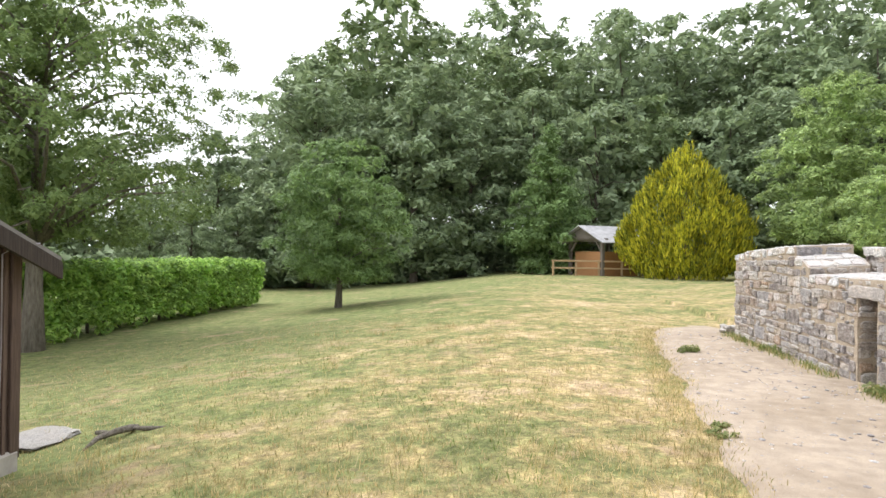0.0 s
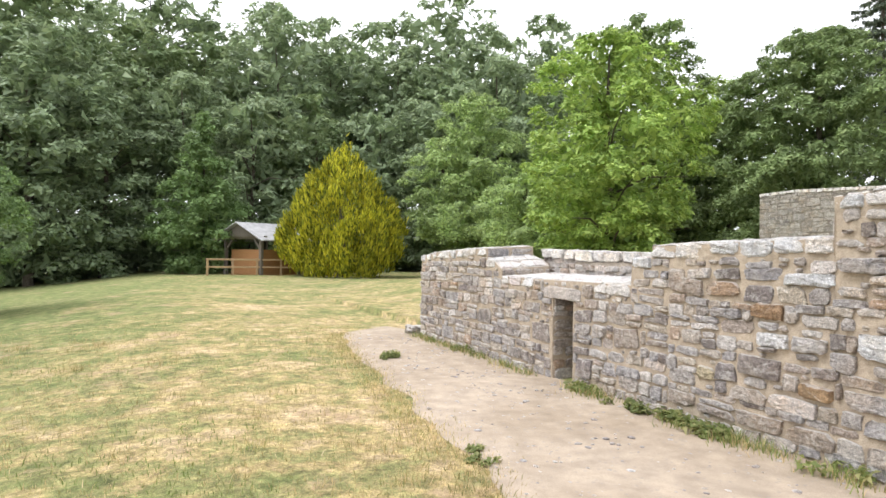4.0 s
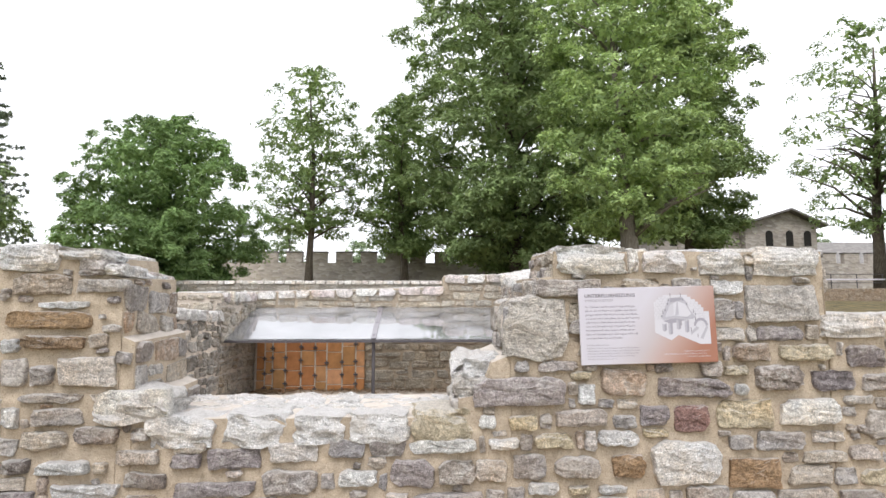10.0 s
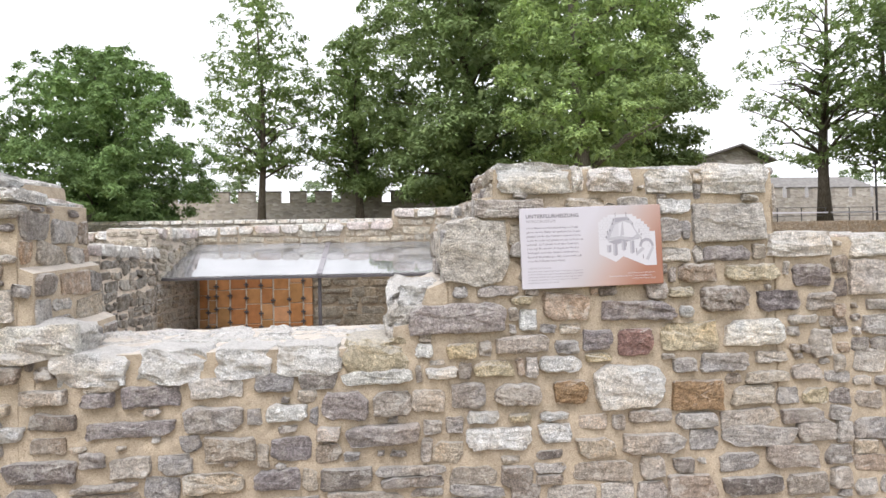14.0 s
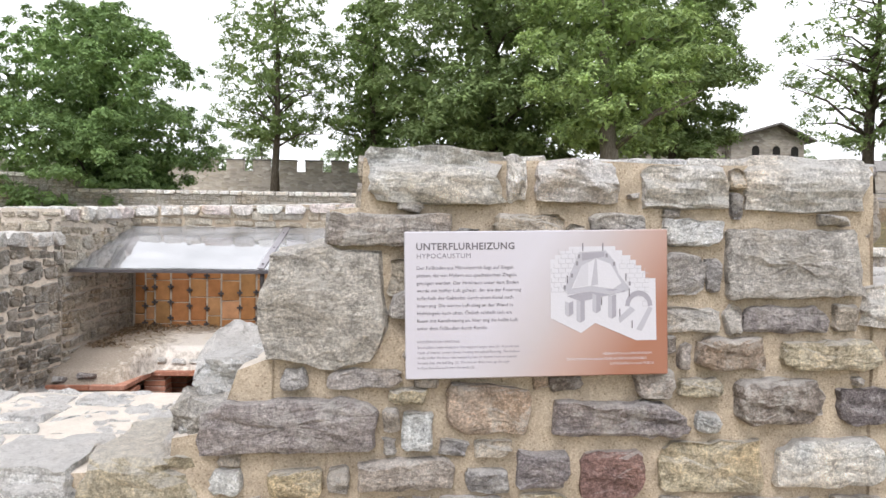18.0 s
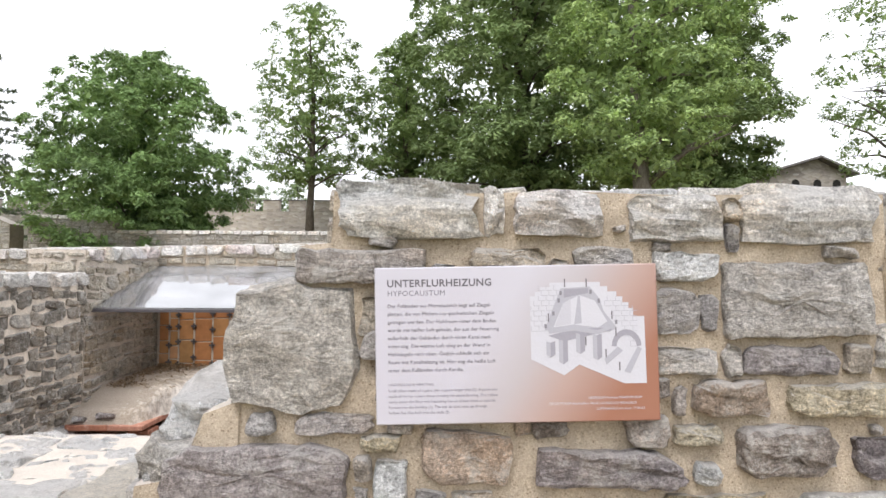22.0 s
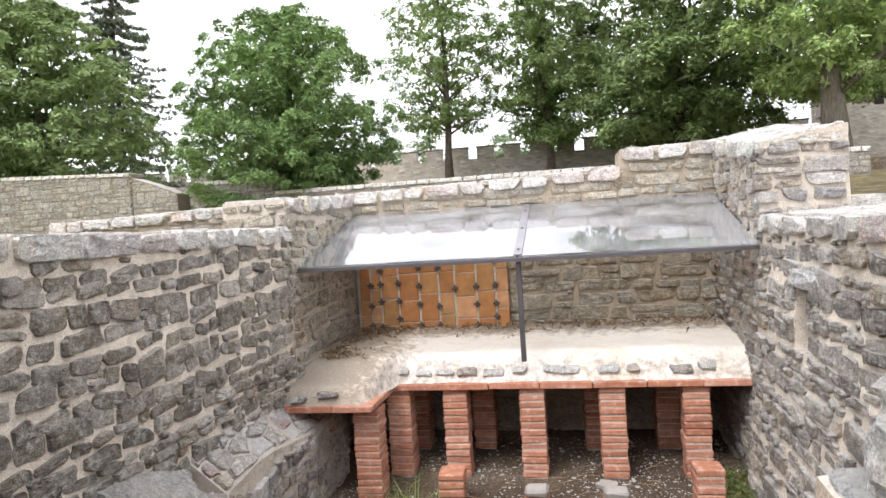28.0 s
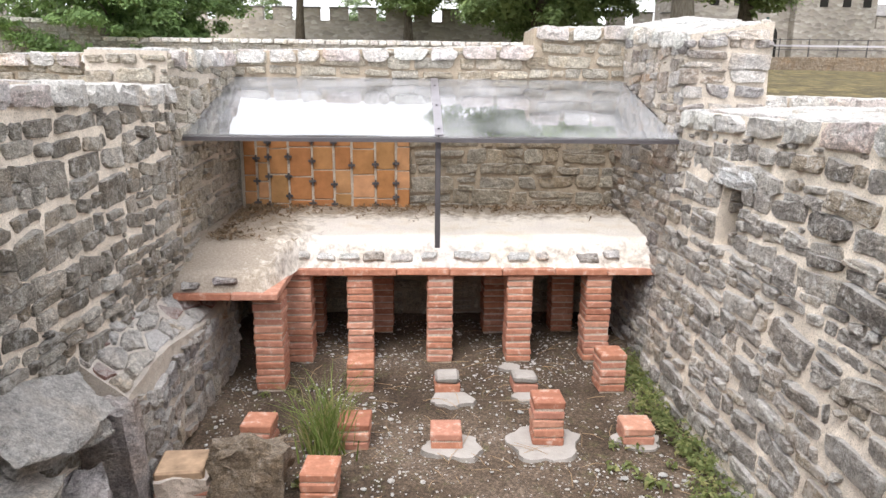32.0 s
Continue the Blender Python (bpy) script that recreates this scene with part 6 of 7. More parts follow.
def leaves_at(p, nrm, size, g, long=1.5):
    n = len(p)
    nrm = nrm / np.linalg.norm(nrm, axis=1)[:, None]
    a = np.cross(nrm, g.normal(size=(n, 3)))
    a /= np.linalg.norm(a, axis=1)[:, None] + 1e-9
    b = np.cross(nrm, a)
    s = size * g.uniform(0.55, 1.25, n)[:, None]
    droop = np.array([0, 0, -0.25]) * s
    v = np.stack([p - a * s * long * 0.4 - b * s * 0.4, p - a * s * long * 0.4 + b * s * 0.4, p + a * s * long * 0.6 + droop], axis=1).reshape(-1, 3)
    return v, np.arange(n * 3).reshape(-1, 3)


def fast_mesh(name, v, f, material):
    me = bpy.data.meshes.new(name)
    me.vertices.add(len(v))
    me.vertices.foreach_set("co", np.asarray(v, np.float32).ravel())
    k = f.shape[1]
    me.loops.add(f.size)
    me.loops.foreach_set("vertex_index", f.ravel().astype(np.int32))
    me.polygons.add(len(f))
    me.polygons.foreach_set("loop_start", np.arange(0, f.size, k, dtype=np.int32))
    me.materials.append(material)
    me.update(calc_edges=True)
    return me


def crown_width(kind, t):
    """Half width of a crown at the height t, 0 at its foot and 1 at its top."""
    m = {"round": 0.48, "egg": 0.4, "tall": 0.45, "cone": 0.22}[kind]
    q = (m - t) / m if t < m else (t - m) / (1 - m)
    low = {"round": 0.45, "egg": 0.5, "tall": 0.6, "cone": 0.55}[kind]
    k = {"round": 2.3, "egg": 2.1, "tall": 2.0, "cone": 1.35}[kind]
    w = max(0.0, 1 - q ** k) ** (0.5 if kind != "cone" else 0.85)
    return low + (1 - low) * w if t < m else w


def crown_leaves(seed, height, base, rad, kind, lobes, size, dense=1.0, cover=1.3):
    """Leaves of a broad-leaved crown: domed sprays set over an uneven envelope, with a looser filling inside."""
    g = random.Random(seed)
    size *= 0.8
    dense *= 1.3
    span = height - base
    lr = math.sqrt(2 * rad * span * 0.7 * cover / lobes)
    lobes = int(lobes * 2.3)
    lr *= 0.74
    cents, outs = [], []
    while len(cents) < lobes:
        t = g.random()
        if g.random() > crown_width(kind, t) + 0.12:
            continue
        a = g.uniform(0, math.tau)
        wob = 1 + 0.24 * noise.noise((math.cos(a) * 1.4, math.sin(a) * 1.4, t * span * 0.28 + seed * 3.7)) + 0.16 * noise.noise((math.cos(a) * 3.5, math.sin(a) * 3.5, t * span * 0.7 + seed))
        w = rad * crown_width(kind, t) * wob
        q = w * (g.uniform(0.0, 0.65) if g.random() < 0.22 else g.uniform(0.72, 1.0)) - lr * 0.45
        q = max(q, 0.0)
        z = base + span * t + 0.12 * span * (wob - 1)
        r = lr * g.uniform(0.6, 1.25) * (1 - 0.3 * t)
        cents.append((q * math.cos(a), q * math.sin(a), min(z, height - r * 0.45), r))
        outs.append((math.cos(a) * 0.75 * min(1, q / (rad * 0.5)), math.sin(a) * 0.75 * min(1, q / (rad * 0.5)), 0.35 + 0.8 * t))
    gr = np.random.RandomState(seed)
    per = np.maximum(6, (9.6 * dense * (np.array(cents)[:, 3] / size) ** 2).astype(int))
    c, o = np.repeat(np.array(cents), per, axis=0), np.repeat(np.array(outs), per, axis=0)
    n = len(c)
    off = gr.normal(size=(n, 3)) + o * 1.1
    off /= np.linalg.norm(off, axis=1)[:, None]
    ragged = 1 + 0.35 * np.sin(off[:, 0] * 5 + c[:, 0] * 9) * np.sin(off[:, 1] * 5 + c[:, 1] * 9)
    dist = c[:, 3] * gr.uniform(0.25, 1.0, n) ** 0.5 * ragged * np.where(gr.uniform(size=n) < 0.16, gr.uniform(1.0, 1.7, n), 1.0)
    p = c[:, :3] + off * dist[:, None] * np.array([1.15, 1.15, 0.62])
    p[:, 2] -= (np.hypot(off[:, 0], off[:, 1]) * dist) * 0.25
    nrm = off * 0.7 + gr.normal(size=(n, 3)) * 0.35 + np.array([0, 0, 0.75])
    v, f = leaves_at(p, nrm, size, gr)
    k = max(40, int(n * 0.13))
    pick = gr.randint(0, n, k)
    inner = p[pick] * np.array([1, 1, 0]) * gr.uniform(0.2, 0.88, k)[:, None] + p[pick] * np.array([0, 0, 0.99])
    v2, f2 = leaves_at(inner, gr.normal(size=(k, 3)) + np.array([0, 0, 0.5]), size * 2.1, gr)
    return np.concatenate([v, v2]), np.concatenate([f, f2 + len(v)])


def limbs(bm, r, height, base, rad, trunk_r, n, lean=0.0):
    g = random.Random(r + 5)
    pts = [(0, 0, -0.3)]
    rr = [trunk_r * 1.35]
    x = y = 0.0
    for i in range(1, 7):
        x += g.uniform(-0.12, 0.12) * height / 9 + lean
        y += g.uniform(-0.12, 0.12) * height / 9
        pts.append((x, y, height * 0.9 * i / 6))
        rr.append(trunk_r * (1 - 0.86 * i / 6))
    add_tube(bm, pts, rr, 9)
    for i in range(n):
        t = g.uniform(0.0, 0.8)
        z = base * 0.85 + (height * 0.88 - base * 0.85) * t
        k = min(5, int(z / (height * 0.9) * 6))
        q = Vector(pts[k]).lerp(Vector(pts[k + 1]), z / (height * 0.15) - k)
        a = g.uniform(0, math.tau)
        ln = rad * g.uniform(0.6, 0.95) * (1 - 0.45 * t)
        e = q + Vector((math.cos(a) * ln, math.sin(a) * ln, ln * g.uniform(0.1, 0.7)))
        mid = q.lerp(e, 0.5) + Vector((g.uniform(-0.1, 0.1), g.uniform(-0.1, 0.1), ln * 0.12))
        b = trunk_r * 0.3 * (1 - 0.6 * t)
        add_tube(bm, [q, mid, e], [b, b * 0.6, b * 0.15], 6)
    return bm


def tree(name, label, x, y, z, height, base, rad, leaf, kind="round", clumps=150, per=70, size=0.2, trunk_r=0.18, bark=None, seed=1, branches=14, group="", lean=0.0, dense=1.0, cover=1.3):
    t = thing(name, label, "tree", group, (x, y, z))
    part("trunk", limbs(bmesh.new(), seed, height, base, rad, trunk_r, branches, lean), bark or BARK, t, smooth=True)
    v, f = crown_leaves(seed, height, base, rad, kind, clumps, size, dense, cover)
    ob = new("crown", fast_mesh("crown", v, f, leaf))
    ob.parent = t
    return t


def at_az(az, d, ox=-1.0, oy=0.0):
    return ox + d * math.sin(radians(az)), oy + d * math.cos(radians(az))


def plant(az, d, ox=-1.0, oy=0.0, **k):
    x, y = at_az(az, d, ox, oy)
    z = k.pop("z", None)
    return tree(x=x, y=y, z=ground_z(x, y) - 0.05 if z is None else z, **k)


# meadow side
plant(-128.8, 20, 0, -0.2, name="oak_tree", label="old spreading oak with open crooked branches", height=10.8, base=3.0, rad=5.4, leaf=LEAF_OAK, clumps=230, size=0.088, trunk_r=0.25, bark=BARK_PALE, seed=11, branches=52, dense=0.68, cover=0.98)
plant(-139, 25, 0, -0.2, name="oak_tree", label="old oak standing behind the shed", height=15.0, base=2.0, rad=6.0, leaf=LEAF_OAK, clumps=110, size=0.227, trunk_r=0.4, seed=12, branches=20)
plant(-106.0, 26, 0, -0.2, name="maple_tree", label="young maple with a thin trunk in the meadow", height=6.7, base=1.2, rad=2.75, leaf=LEAF_MAPLE, kind="egg", clumps=120, size=0.105, trunk_r=0.13, bark=BARK_PALE, seed=13, dense=0.8)
plant(-88.0, 45, 0, -0.2, name="young_tree", label="slender light green tree at the forest edge", height=10.0, base=0.2, rad=3.1, leaf=LEAF_MAPLE, kind="cone", clumps=80, size=0.166, trunk_r=0.14, seed=14, dense=0.9)
plant(-66.3, 42, 0, -0.2, name="walnut_tree", label="grey-green tree at the forest edge", height=11.3, base=1.6, rad=3.9, leaf=LEAF_LIME, kind="egg", clumps=100, size=0.175, trunk_r=0.2, seed=15)
plant(-59.9, 33, -1.4, -0.8, name="apple_tree", label="low rounded fruit tree", height=5.0, base=1.0, rad=3.1, leaf=LEAF_LIME, clumps=80, size=0.131, trunk_r=0.14, seed=16)
plant(-53.5, 26.5, -1.4, -0.5, name="chestnut_tree", label="bright green horse chestnut with a dense rounded crown", height=9.1, base=0.3, rad=3.7, leaf=LEAF_BRIGHT, kind="round", clumps=130, size=0.166, trunk_r=0.22, seed=17)
plant(-50.6, 46, -1.4, -0.8, name="oak_tree", label="tall dark oak behind the chestnut", height=17.6, base=2, rad=5, leaf=LEAF_OAK, clumps=120, size=0.245, trunk_r=0.3, seed=18)
# behind the ruin
plant(-38.5, 41, name="maple_tree", label="broad dark green maple behind the ruin", height=12.8, base=0.2, rad=5.7, leaf=LEAF_BEECH, kind="egg", clumps=200, size=0.2, trunk_r=0.3, seed=21, dense=1.2, cover=1.5)
plant(-45.0, 47, name="maple_tree", label="dark green tree behind the ruin", height=12.6, base=0.2, rad=5, leaf=LEAF_BEECH, kind="egg", clumps=90, size=0.245, trunk_r=0.3, seed=22)
plant(-21.2, 29, name="bush_tree", label="dense round field maple with low branches", height=7.5, base=-0.2, rad=4.0, leaf=LEAF_MAPLE, clumps=260, size=0.115, trunk_r=0.2, seed=23, dense=1.35, cover=1.7)
plant(-9.6, 49.5, name="ash_tree", label="tall sparse ash in front of the fort wall", height=17.5, base=4.6, rad=4.3, leaf=LEAF_OAK, kind="tall", clumps=130, size=0.192, trunk_r=0.3, seed=24, branches=34, dense=0.6, cover=0.85)
plant(-1.5, 52, name="oak_tree", label="tall tree in front of the fort wall", height=16, base=3.6, rad=4.9, leaf=LEAF_OAK, kind="egg", clumps=110, size=0.227, trunk_r=0.35, seed=25, branches=20, dense=0.9)
plant(8.5, 45, name="beech_tree", label="huge dark green beech with hanging branches", height=26, base=2.0, rad=8.2, leaf=LEAF_BEECH, kind="round", clumps=260, size=0.245, trunk_r=0.5, seed=26, branches=26)
plant(18.0, 36, name="lime_tree", label="tall lime tree with a thick pale trunk", height=23, base=3.8, rad=5.1, leaf=LEAF_LIME, kind="round", clumps=220, size=0.192, trunk_r=0.52, bark=BARK_PALE, seed=27, branches=24, dense=0.85, cover=1.1)
plant(22.5, 43, name="beech_tree", label="dense dark beech beside the lime tree", height=20, base=2.8, rad=4.3, leaf=LEAF_BEECH, kind="round", clumps=130, size=0.236, trunk_r=0.4, seed=28)
plant(35.4, 52, name="oak_tree", label="tall open oak with bare crooked branches", height=18.5, base=4.5, rad=5.6, leaf=LEAF_OAK, kind="tall", clumps=70, size=0.21, trunk_r=0.42, seed=29, branches=46, dense=0.5, cover=0.5)
for az, d, h, r, s in ((39.7, 51, 18.5, 3.6, 30), (42.6, 47, 20, 4.5, 31), (43.6, 53, 18, 4, 32), (46.5, 46, 16, 4.6, 33), (50.5, 48, 18, 5, 34), (55, 45, 17, 5, 35)):
    plant(az, d, name="oak_tree", label="tall open oak on the lawn before the fort", group="oaks before the fort", height=h, base=3.6, rad=r, leaf=LEAF_OAK, kind="tall", clumps=80, size=0.236, trunk_r=0.27, seed=s, branches=30, dense=0.55, cover=0.72)


def spruce(x, y, z, height, rad):
    t = thing("spruce_tree", "tall dark spruce with drooping tiers", "tree", at=(x, y, z))
    part("trunk", add_tube(bmesh.new(), [(0, 0, -0.3), (0, 0, height * 0.5), (0, 0, height)], [0.3, 0.18, 0.02], 8), BARK, t)
    g = random.Random(4)
    cl = []
    k = 0
    zz = 1.5
    while zz < height - 0.3:
        w = rad * (1 - zz / height) ** 0.62
        n = max(3, int(w * 3.2))
        for i in range(n):
            a = math.tau * (i + g.random()) / n
            ln = w * g.uniform(0.65, 1.1)
            for s in range(1, 9):
                q = ln * s / 8
                cl.append((q * math.cos(a), q * math.sin(a), zz - q * 0.5 + 0.22 * (q / ln) ** 3 * ln, 0.14 + 0.16 * (1 - s / 9)))
        zz += g.uniform(0.7, 1.1)
    v, f = leaf_cloud(cl, 15, 0.17, 3, 0.45, 0.1, 2.8)
    ob = new("crown", fast_mesh("crown", v, f, LEAF_SPRUCE))
    ob.parent = t


sx, sy = at_az(-34.4, 58)
spruce(sx, sy, ground_z(sx, sy), 25.0, 5.6)

# golden conifer
cx, cy = -38.8, 8.7
con = thing("golden_conifer", "broad golden-yellow conifer with upright sprays", "tree", at=(cx, cy, ground_z(cx, cy) - 0.1))
part("trunk", add_tube(bmesh.new(), [(0, 0, -0.2), (0, 0, 3.5), (0, 0, 7.0)], [0.3, 0.18, 0.03], 8), BARK, con)
g = random.Random(40)
cl = []
GOLD_W = profile([(0, 1.75), (0.08, 2.7), (0.2, 3.4), (0.37, 3.5), (0.58, 2.6), (0.78, 1.55), (0.9, 0.85), (1.0, 0.15)])
for i in range(200):
    t = 1 - ((i + g.random()) / 200) ** 0.62
    zz = 0.35 + 6.85 * t
    w = GOLD_W(t)
    a = i * 2.4 + g.uniform(-0.4, 0.4)
    lr = g.uniform(0.35, 0.62) * (1 - 0.4 * t)
    q = w * g.uniform(0.86, 1.04) - lr * 0.6
    for k in range(7):
        b, h = g.uniform(-1, 1), g.uniform(-0.6, 1.4)
        m = max(0.1, 1 - 0.7 * b * b - 0.35 * h * h)
        qq = q + lr * m
        ang = a + b * lr * 0.8 / max(w, 0.5)
        cl.append((qq * math.cos(ang), qq * math.sin(ang), zz + h * lr, g.uniform(0.12, 0.24)))
    cl.append((q * 0.8 * math.cos(a), q * 0.8 * math.sin(a), zz, 0.5))
gr = np.random.RandomState(9)
ca = np.repeat(np.array(cl), 24, axis=0)
n = len(ca)
off = gr.normal(size=(n, 3)) * 0.55
p = ca[:, :3] + off * ca[:, 3:4] * np.array([1, 1, 1.7])
ax = gr.normal(size=(n, 3)) * 0.25 + np.array([0, 0, 1.0]) + ca[:, :3] / 3.7 * np.array([0.45, 0.45, 0])
ax /= np.linalg.norm(ax, axis=1)[:, None]
bx = np.cross(ax, gr.normal(size=(n, 3)))
bx /= np.linalg.norm(bx, axis=1)[:, None]
sz = gr.uniform(0.08, 0.18, n)[:, None]
v = np.stack([p - ax * sz, p + bx * sz * 0.3, p + ax * sz * 1.2, p - bx * sz * 0.3], axis=1).reshape(-1, 3)
crown = new("crown", fast_mesh("crown", v, np.arange(n * 4).reshape(-1, 4), LEAF_GOLD))
crown.parent = con

# forest: a few trees drawn once, set out in rows along the meadow's far edge
FOREST = []
for i, (h, r, b, kind, lobes, size, leaf) in enumerate(((17, 5.2, 0.6, "egg", 85, 0.34, LEAF_FOREST), (15, 4.4, 0.3, "tall", 80, 0.33, LEAF_EDGE), (12, 4.6, 0.2, "round", 70, 0.34, LEAF_FOREST),
                                                        (24, 6.4, 8.0, "round", 85, 0.5, LEAF_FOREST), (26, 6.0, 9.0, "egg", 85, 0.5, LEAF_FOREST), (23, 5.6, 7.5, "tall", 80, 0.5, LEAF_EDGE))):
    v, f = crown_leaves(60 + i, h, b, r, kind, lobes, size, 0.75, 1.15)
    bm = limbs(bmesh.new(), 60 + i, h, max(b, 3), r, 0.26, 16)
    me = bpy.data.meshes.new("trunk")
    bm.to_mesh(me)
    bm.free()
    me.materials.append(BARK)
    FOREST.append((fast_mesh("crown", v, f, leaf), me))


def forest_tree(kind, x, y, scale, turn):
    t = thing("forest_tree", "tall leafy tree of the dense forest edge", "tree", "forest edge", (x, y, ground_z(x, y) - 0.2), turn)
    t.scale = (scale, scale, scale * rng.uniform(0.9, 1.08))
    for nm, me in (("crown", FOREST[kind][0]), ("trunk", FOREST[kind][1])):
        ob = new(nm, me)
        ob.parent = t


for row, (d0, sc, gap) in enumerate(((53, 1.0, 5.2), (62, 1.0, 4.8), (73, 1.08, 4.6))):
    az = -108.5 + row * 1.7
    while az < (-47, -56, -57)[row]:
        x, y = at_az(az, d0 + rng.uniform(-3, 3), 0, 0)
        kind = rng.choice((0, 1, 2, 0)) if row == 0 else rng.choice((3, 4, 5))
        low = 0.75 if az > -58 and row == 0 else 0.84 if az > -68 and row else 0.96 if az > -82 and row else 1.0
        forest_tree(kind, x, y, sc * low * rng.uniform(0.9, 1.08), rng.uniform(0, 360))
        az += gap * rng.uniform(0.8, 1.2)
for az, d, s in ((-107.8, 58, 1.15), (-109.6, 64, 1.1), (-111.5, 52, 0.62), (-114.5, 50, 0.55), (-118, 49, 0.52), (-121, 52, 0.55), (-112.5, 60, 0.8), (-116, 56, 0.72), (-119, 62, 0.62), (-122, 58, 0.6), (-125.5, 60, 0.65), (-129, 62, 0.8), (-134, 60, 0.8), (-140, 58, 0.9), (-146, 55, 0.9)):
    x, y = at_az(az, d, 0, 0)
    forest_tree(rng.choice((0, 1, 2)), x, y, s, rng.uniform(0, 360))
for az, d, s in ((-34, 75, 0.75), (-30, 72, 0.6), (-28, 68, 0.6), (-26, 76, 0.6), (-23.5, 82, 0.7), (-19, 85, 0.6), (-15, 80, 0.65), (-12, 82, 0.6), (-6, 85, 0.6), (-3, 78, 0.6), (3, 80, 0.6), (31, 110, 0.6), (37, 105, 0.6), (42, 100, 0.7), (47, 100, 0.7), (27, 115, 0.6), (52, 95, 0.7)):
    x, y = at_az(az, d, 0, 0)
    forest_tree(rng.choice((0, 1, 2)), x, y, s, rng.uniform(0, 360))

under = []
for i in range(1500):
    az = rng.uniform(-150, -40)
    d = rng.choice((rng.uniform(53, 60), rng.uniform(66, 80)))
    x, y = at_az(az, d, 0, 0)
    under.append((x, y, ground_z(x, y) + (rng.uniform(0.2, 2.2) if d < 62 else rng.uniform(0.5, 9.5)), rng.uniform(0.8, 1.3) * (1.0 if d < 62 else 1.7)))
v, f = leaf_cloud(under, 28, 0.62, 90, 0.8, 0.6)
tagged(new("undergrowth", fast_mesh("undergrowth", v, f, LEAF_FOREST)), "dark undergrowth along the forest edge", "undergrowth", kind="stuff")
# hedge along the lower meadow edge
hedge = thing("hedge", "clipped green beech hedge along the meadow", "hedge")
h0, h1 = Vector((-16.5, -13.9, 0)), Vector((-32.0, -14.2, 0))
cl = []
for i in range(1300):
    t = rng.random()
    q = h0.lerp(h1, t)
    s = rng.random()
    y = rng.uniform(-0.75, 0.75)
    zt = 2.05 + rng.gauss(0, 0.06) if rng.random() < 0.4 else rng.uniform(0.3, 1.95)
    if zt < 2.0:
        y = rng.choice((-0.8, 0.8)) * rng.uniform(0.8, 1.1)
    cl.append((q.x, q.y + y, ground_z(q.x, q.y) + zt, rng.uniform(0.22, 0.34)))
v, f = leaf_cloud(cl, 62, 0.12, 77, 0.9, 0.6)
ob = new("leaves", fast_mesh("leaves", v, f, LEAF_HEDGE))
ob.parent = hedge
for i in range(18):
    q = h0.lerp(h1, (i + 0.5) / 18)
    zz = ground_z(q.x, q.y)
    part("stem", add_tube(bmesh.new(), [(q.x, q.y, zz - 0.1), (q.x + 0.05, q.y, zz + 1.2)], [0.06, 0.04], 6), BARK, hedge)

# ---- shed ----
shed = thing("shed", "small shed of weathered brown upright boards with a dark eave", "shed", at=(-4.75, -4.25, -0.33))
SZ = 1.66
part("base", boxed(-0.04, 4.4, -3.0, 0.06, -0.25, 0.06, bevel=0.02, jitter=0.01), CONCRETE, shed, "worn concrete footing")
x = 0.0
while x < 4.3:
    w = rng.uniform(0.1, 0.14)
    top_a, top_b = SZ + 0.4 * min(x, 4.3 - x), SZ + 0.4 * min(x + w, 4.3 - x - w)
    bm = boxed(x + 0.004, x + w - 0.004, -0.012, 0.012 + rng.uniform(0, 0.01), 0.05, max(SZ * 0.9, min(top_a, top_b)), bevel=0.003)
    part("board", bm, WOOD_SHED, shed)
    if rng.random() < 0.55:
        part("batten", boxed(x - 0.02, x + 0.02, 0.02, 0.042, 0.06, top_a - 0.02, bevel=0.003), WOOD_SHED, shed)
    x += w
for y0 in [-0.14 - 0.14 * i for i in range(20)]:
    part("board", boxed(-0.012, 0.012, y0, y0 + 0.134, 0.05, SZ, bevel=0.003), WOOD_SHED, shed)
part("corner_post", boxed(-0.05, 0.05, -0.05, 0.05, 0.0, SZ, bevel=0.005), WOOD_SHED, shed)
for s in (0, 1):
    bm = bmesh.new()
    xa, za, xb, zb = (-0.27, SZ - 0.12, 2.15, SZ + 0.4 * 2.15 + 0.03) if s == 0 else (4.57, SZ - 0.12, 2.15, SZ + 0.4 * 2.15 + 0.03)
    vs = [bm.verts.new((x, y, z + t)) for t in (0, 0.05) for y in (-3.1, 0.22) for x, z in ((xa, za), (xb, zb))]
    for f in ((0, 1, 3, 2), (4, 6, 7, 5), (0, 2, 6, 4), (1, 5, 7, 3), (2, 3, 7, 6), (0, 4, 5, 1)):
        bm.faces.new([vs[i] for i in f])
    part("roof", bm, SLATE_ROOF, shed)
    bm = bmesh.new()
    vs = [bm.verts.new((x, y, z + t)) for t in (-0.13, 0.01) for y in (0.2, 0.235) for x, z in ((xa, za), (xb, zb))]
    for f in ((0, 1, 3, 2), (4, 6, 7, 5), (0, 2, 6, 4), (1, 5, 7, 3), (2, 3, 7, 6), (0, 4, 5, 1)):
        bm.faces.new([vs[i] for i in f])
    part("bargeboard", bm, WOOD_DARK, shed)
part("cable", add_tube(bmesh.new(), [(0.16, 0.045, 0.1), (0.165, 0.05, 0.5), (0.15, 0.045, 0.9), (0.16, 0.05, SZ - 0.05), (0.1, 0.12, SZ + 0.02), (0.0, 0.24, SZ + 0.04)], [0.006] * 6, 5), STEEL_LIGHT, shed, "thin pale cable")
boulder("paving_slab", "flat grey slab set in the grass beside the shed", (-5.7, -4.75, -0.455), (0.62, 0.46, 0.05), STONE_FAR, 21, rough=0.16, sub=8)
bm = bmesh.new()
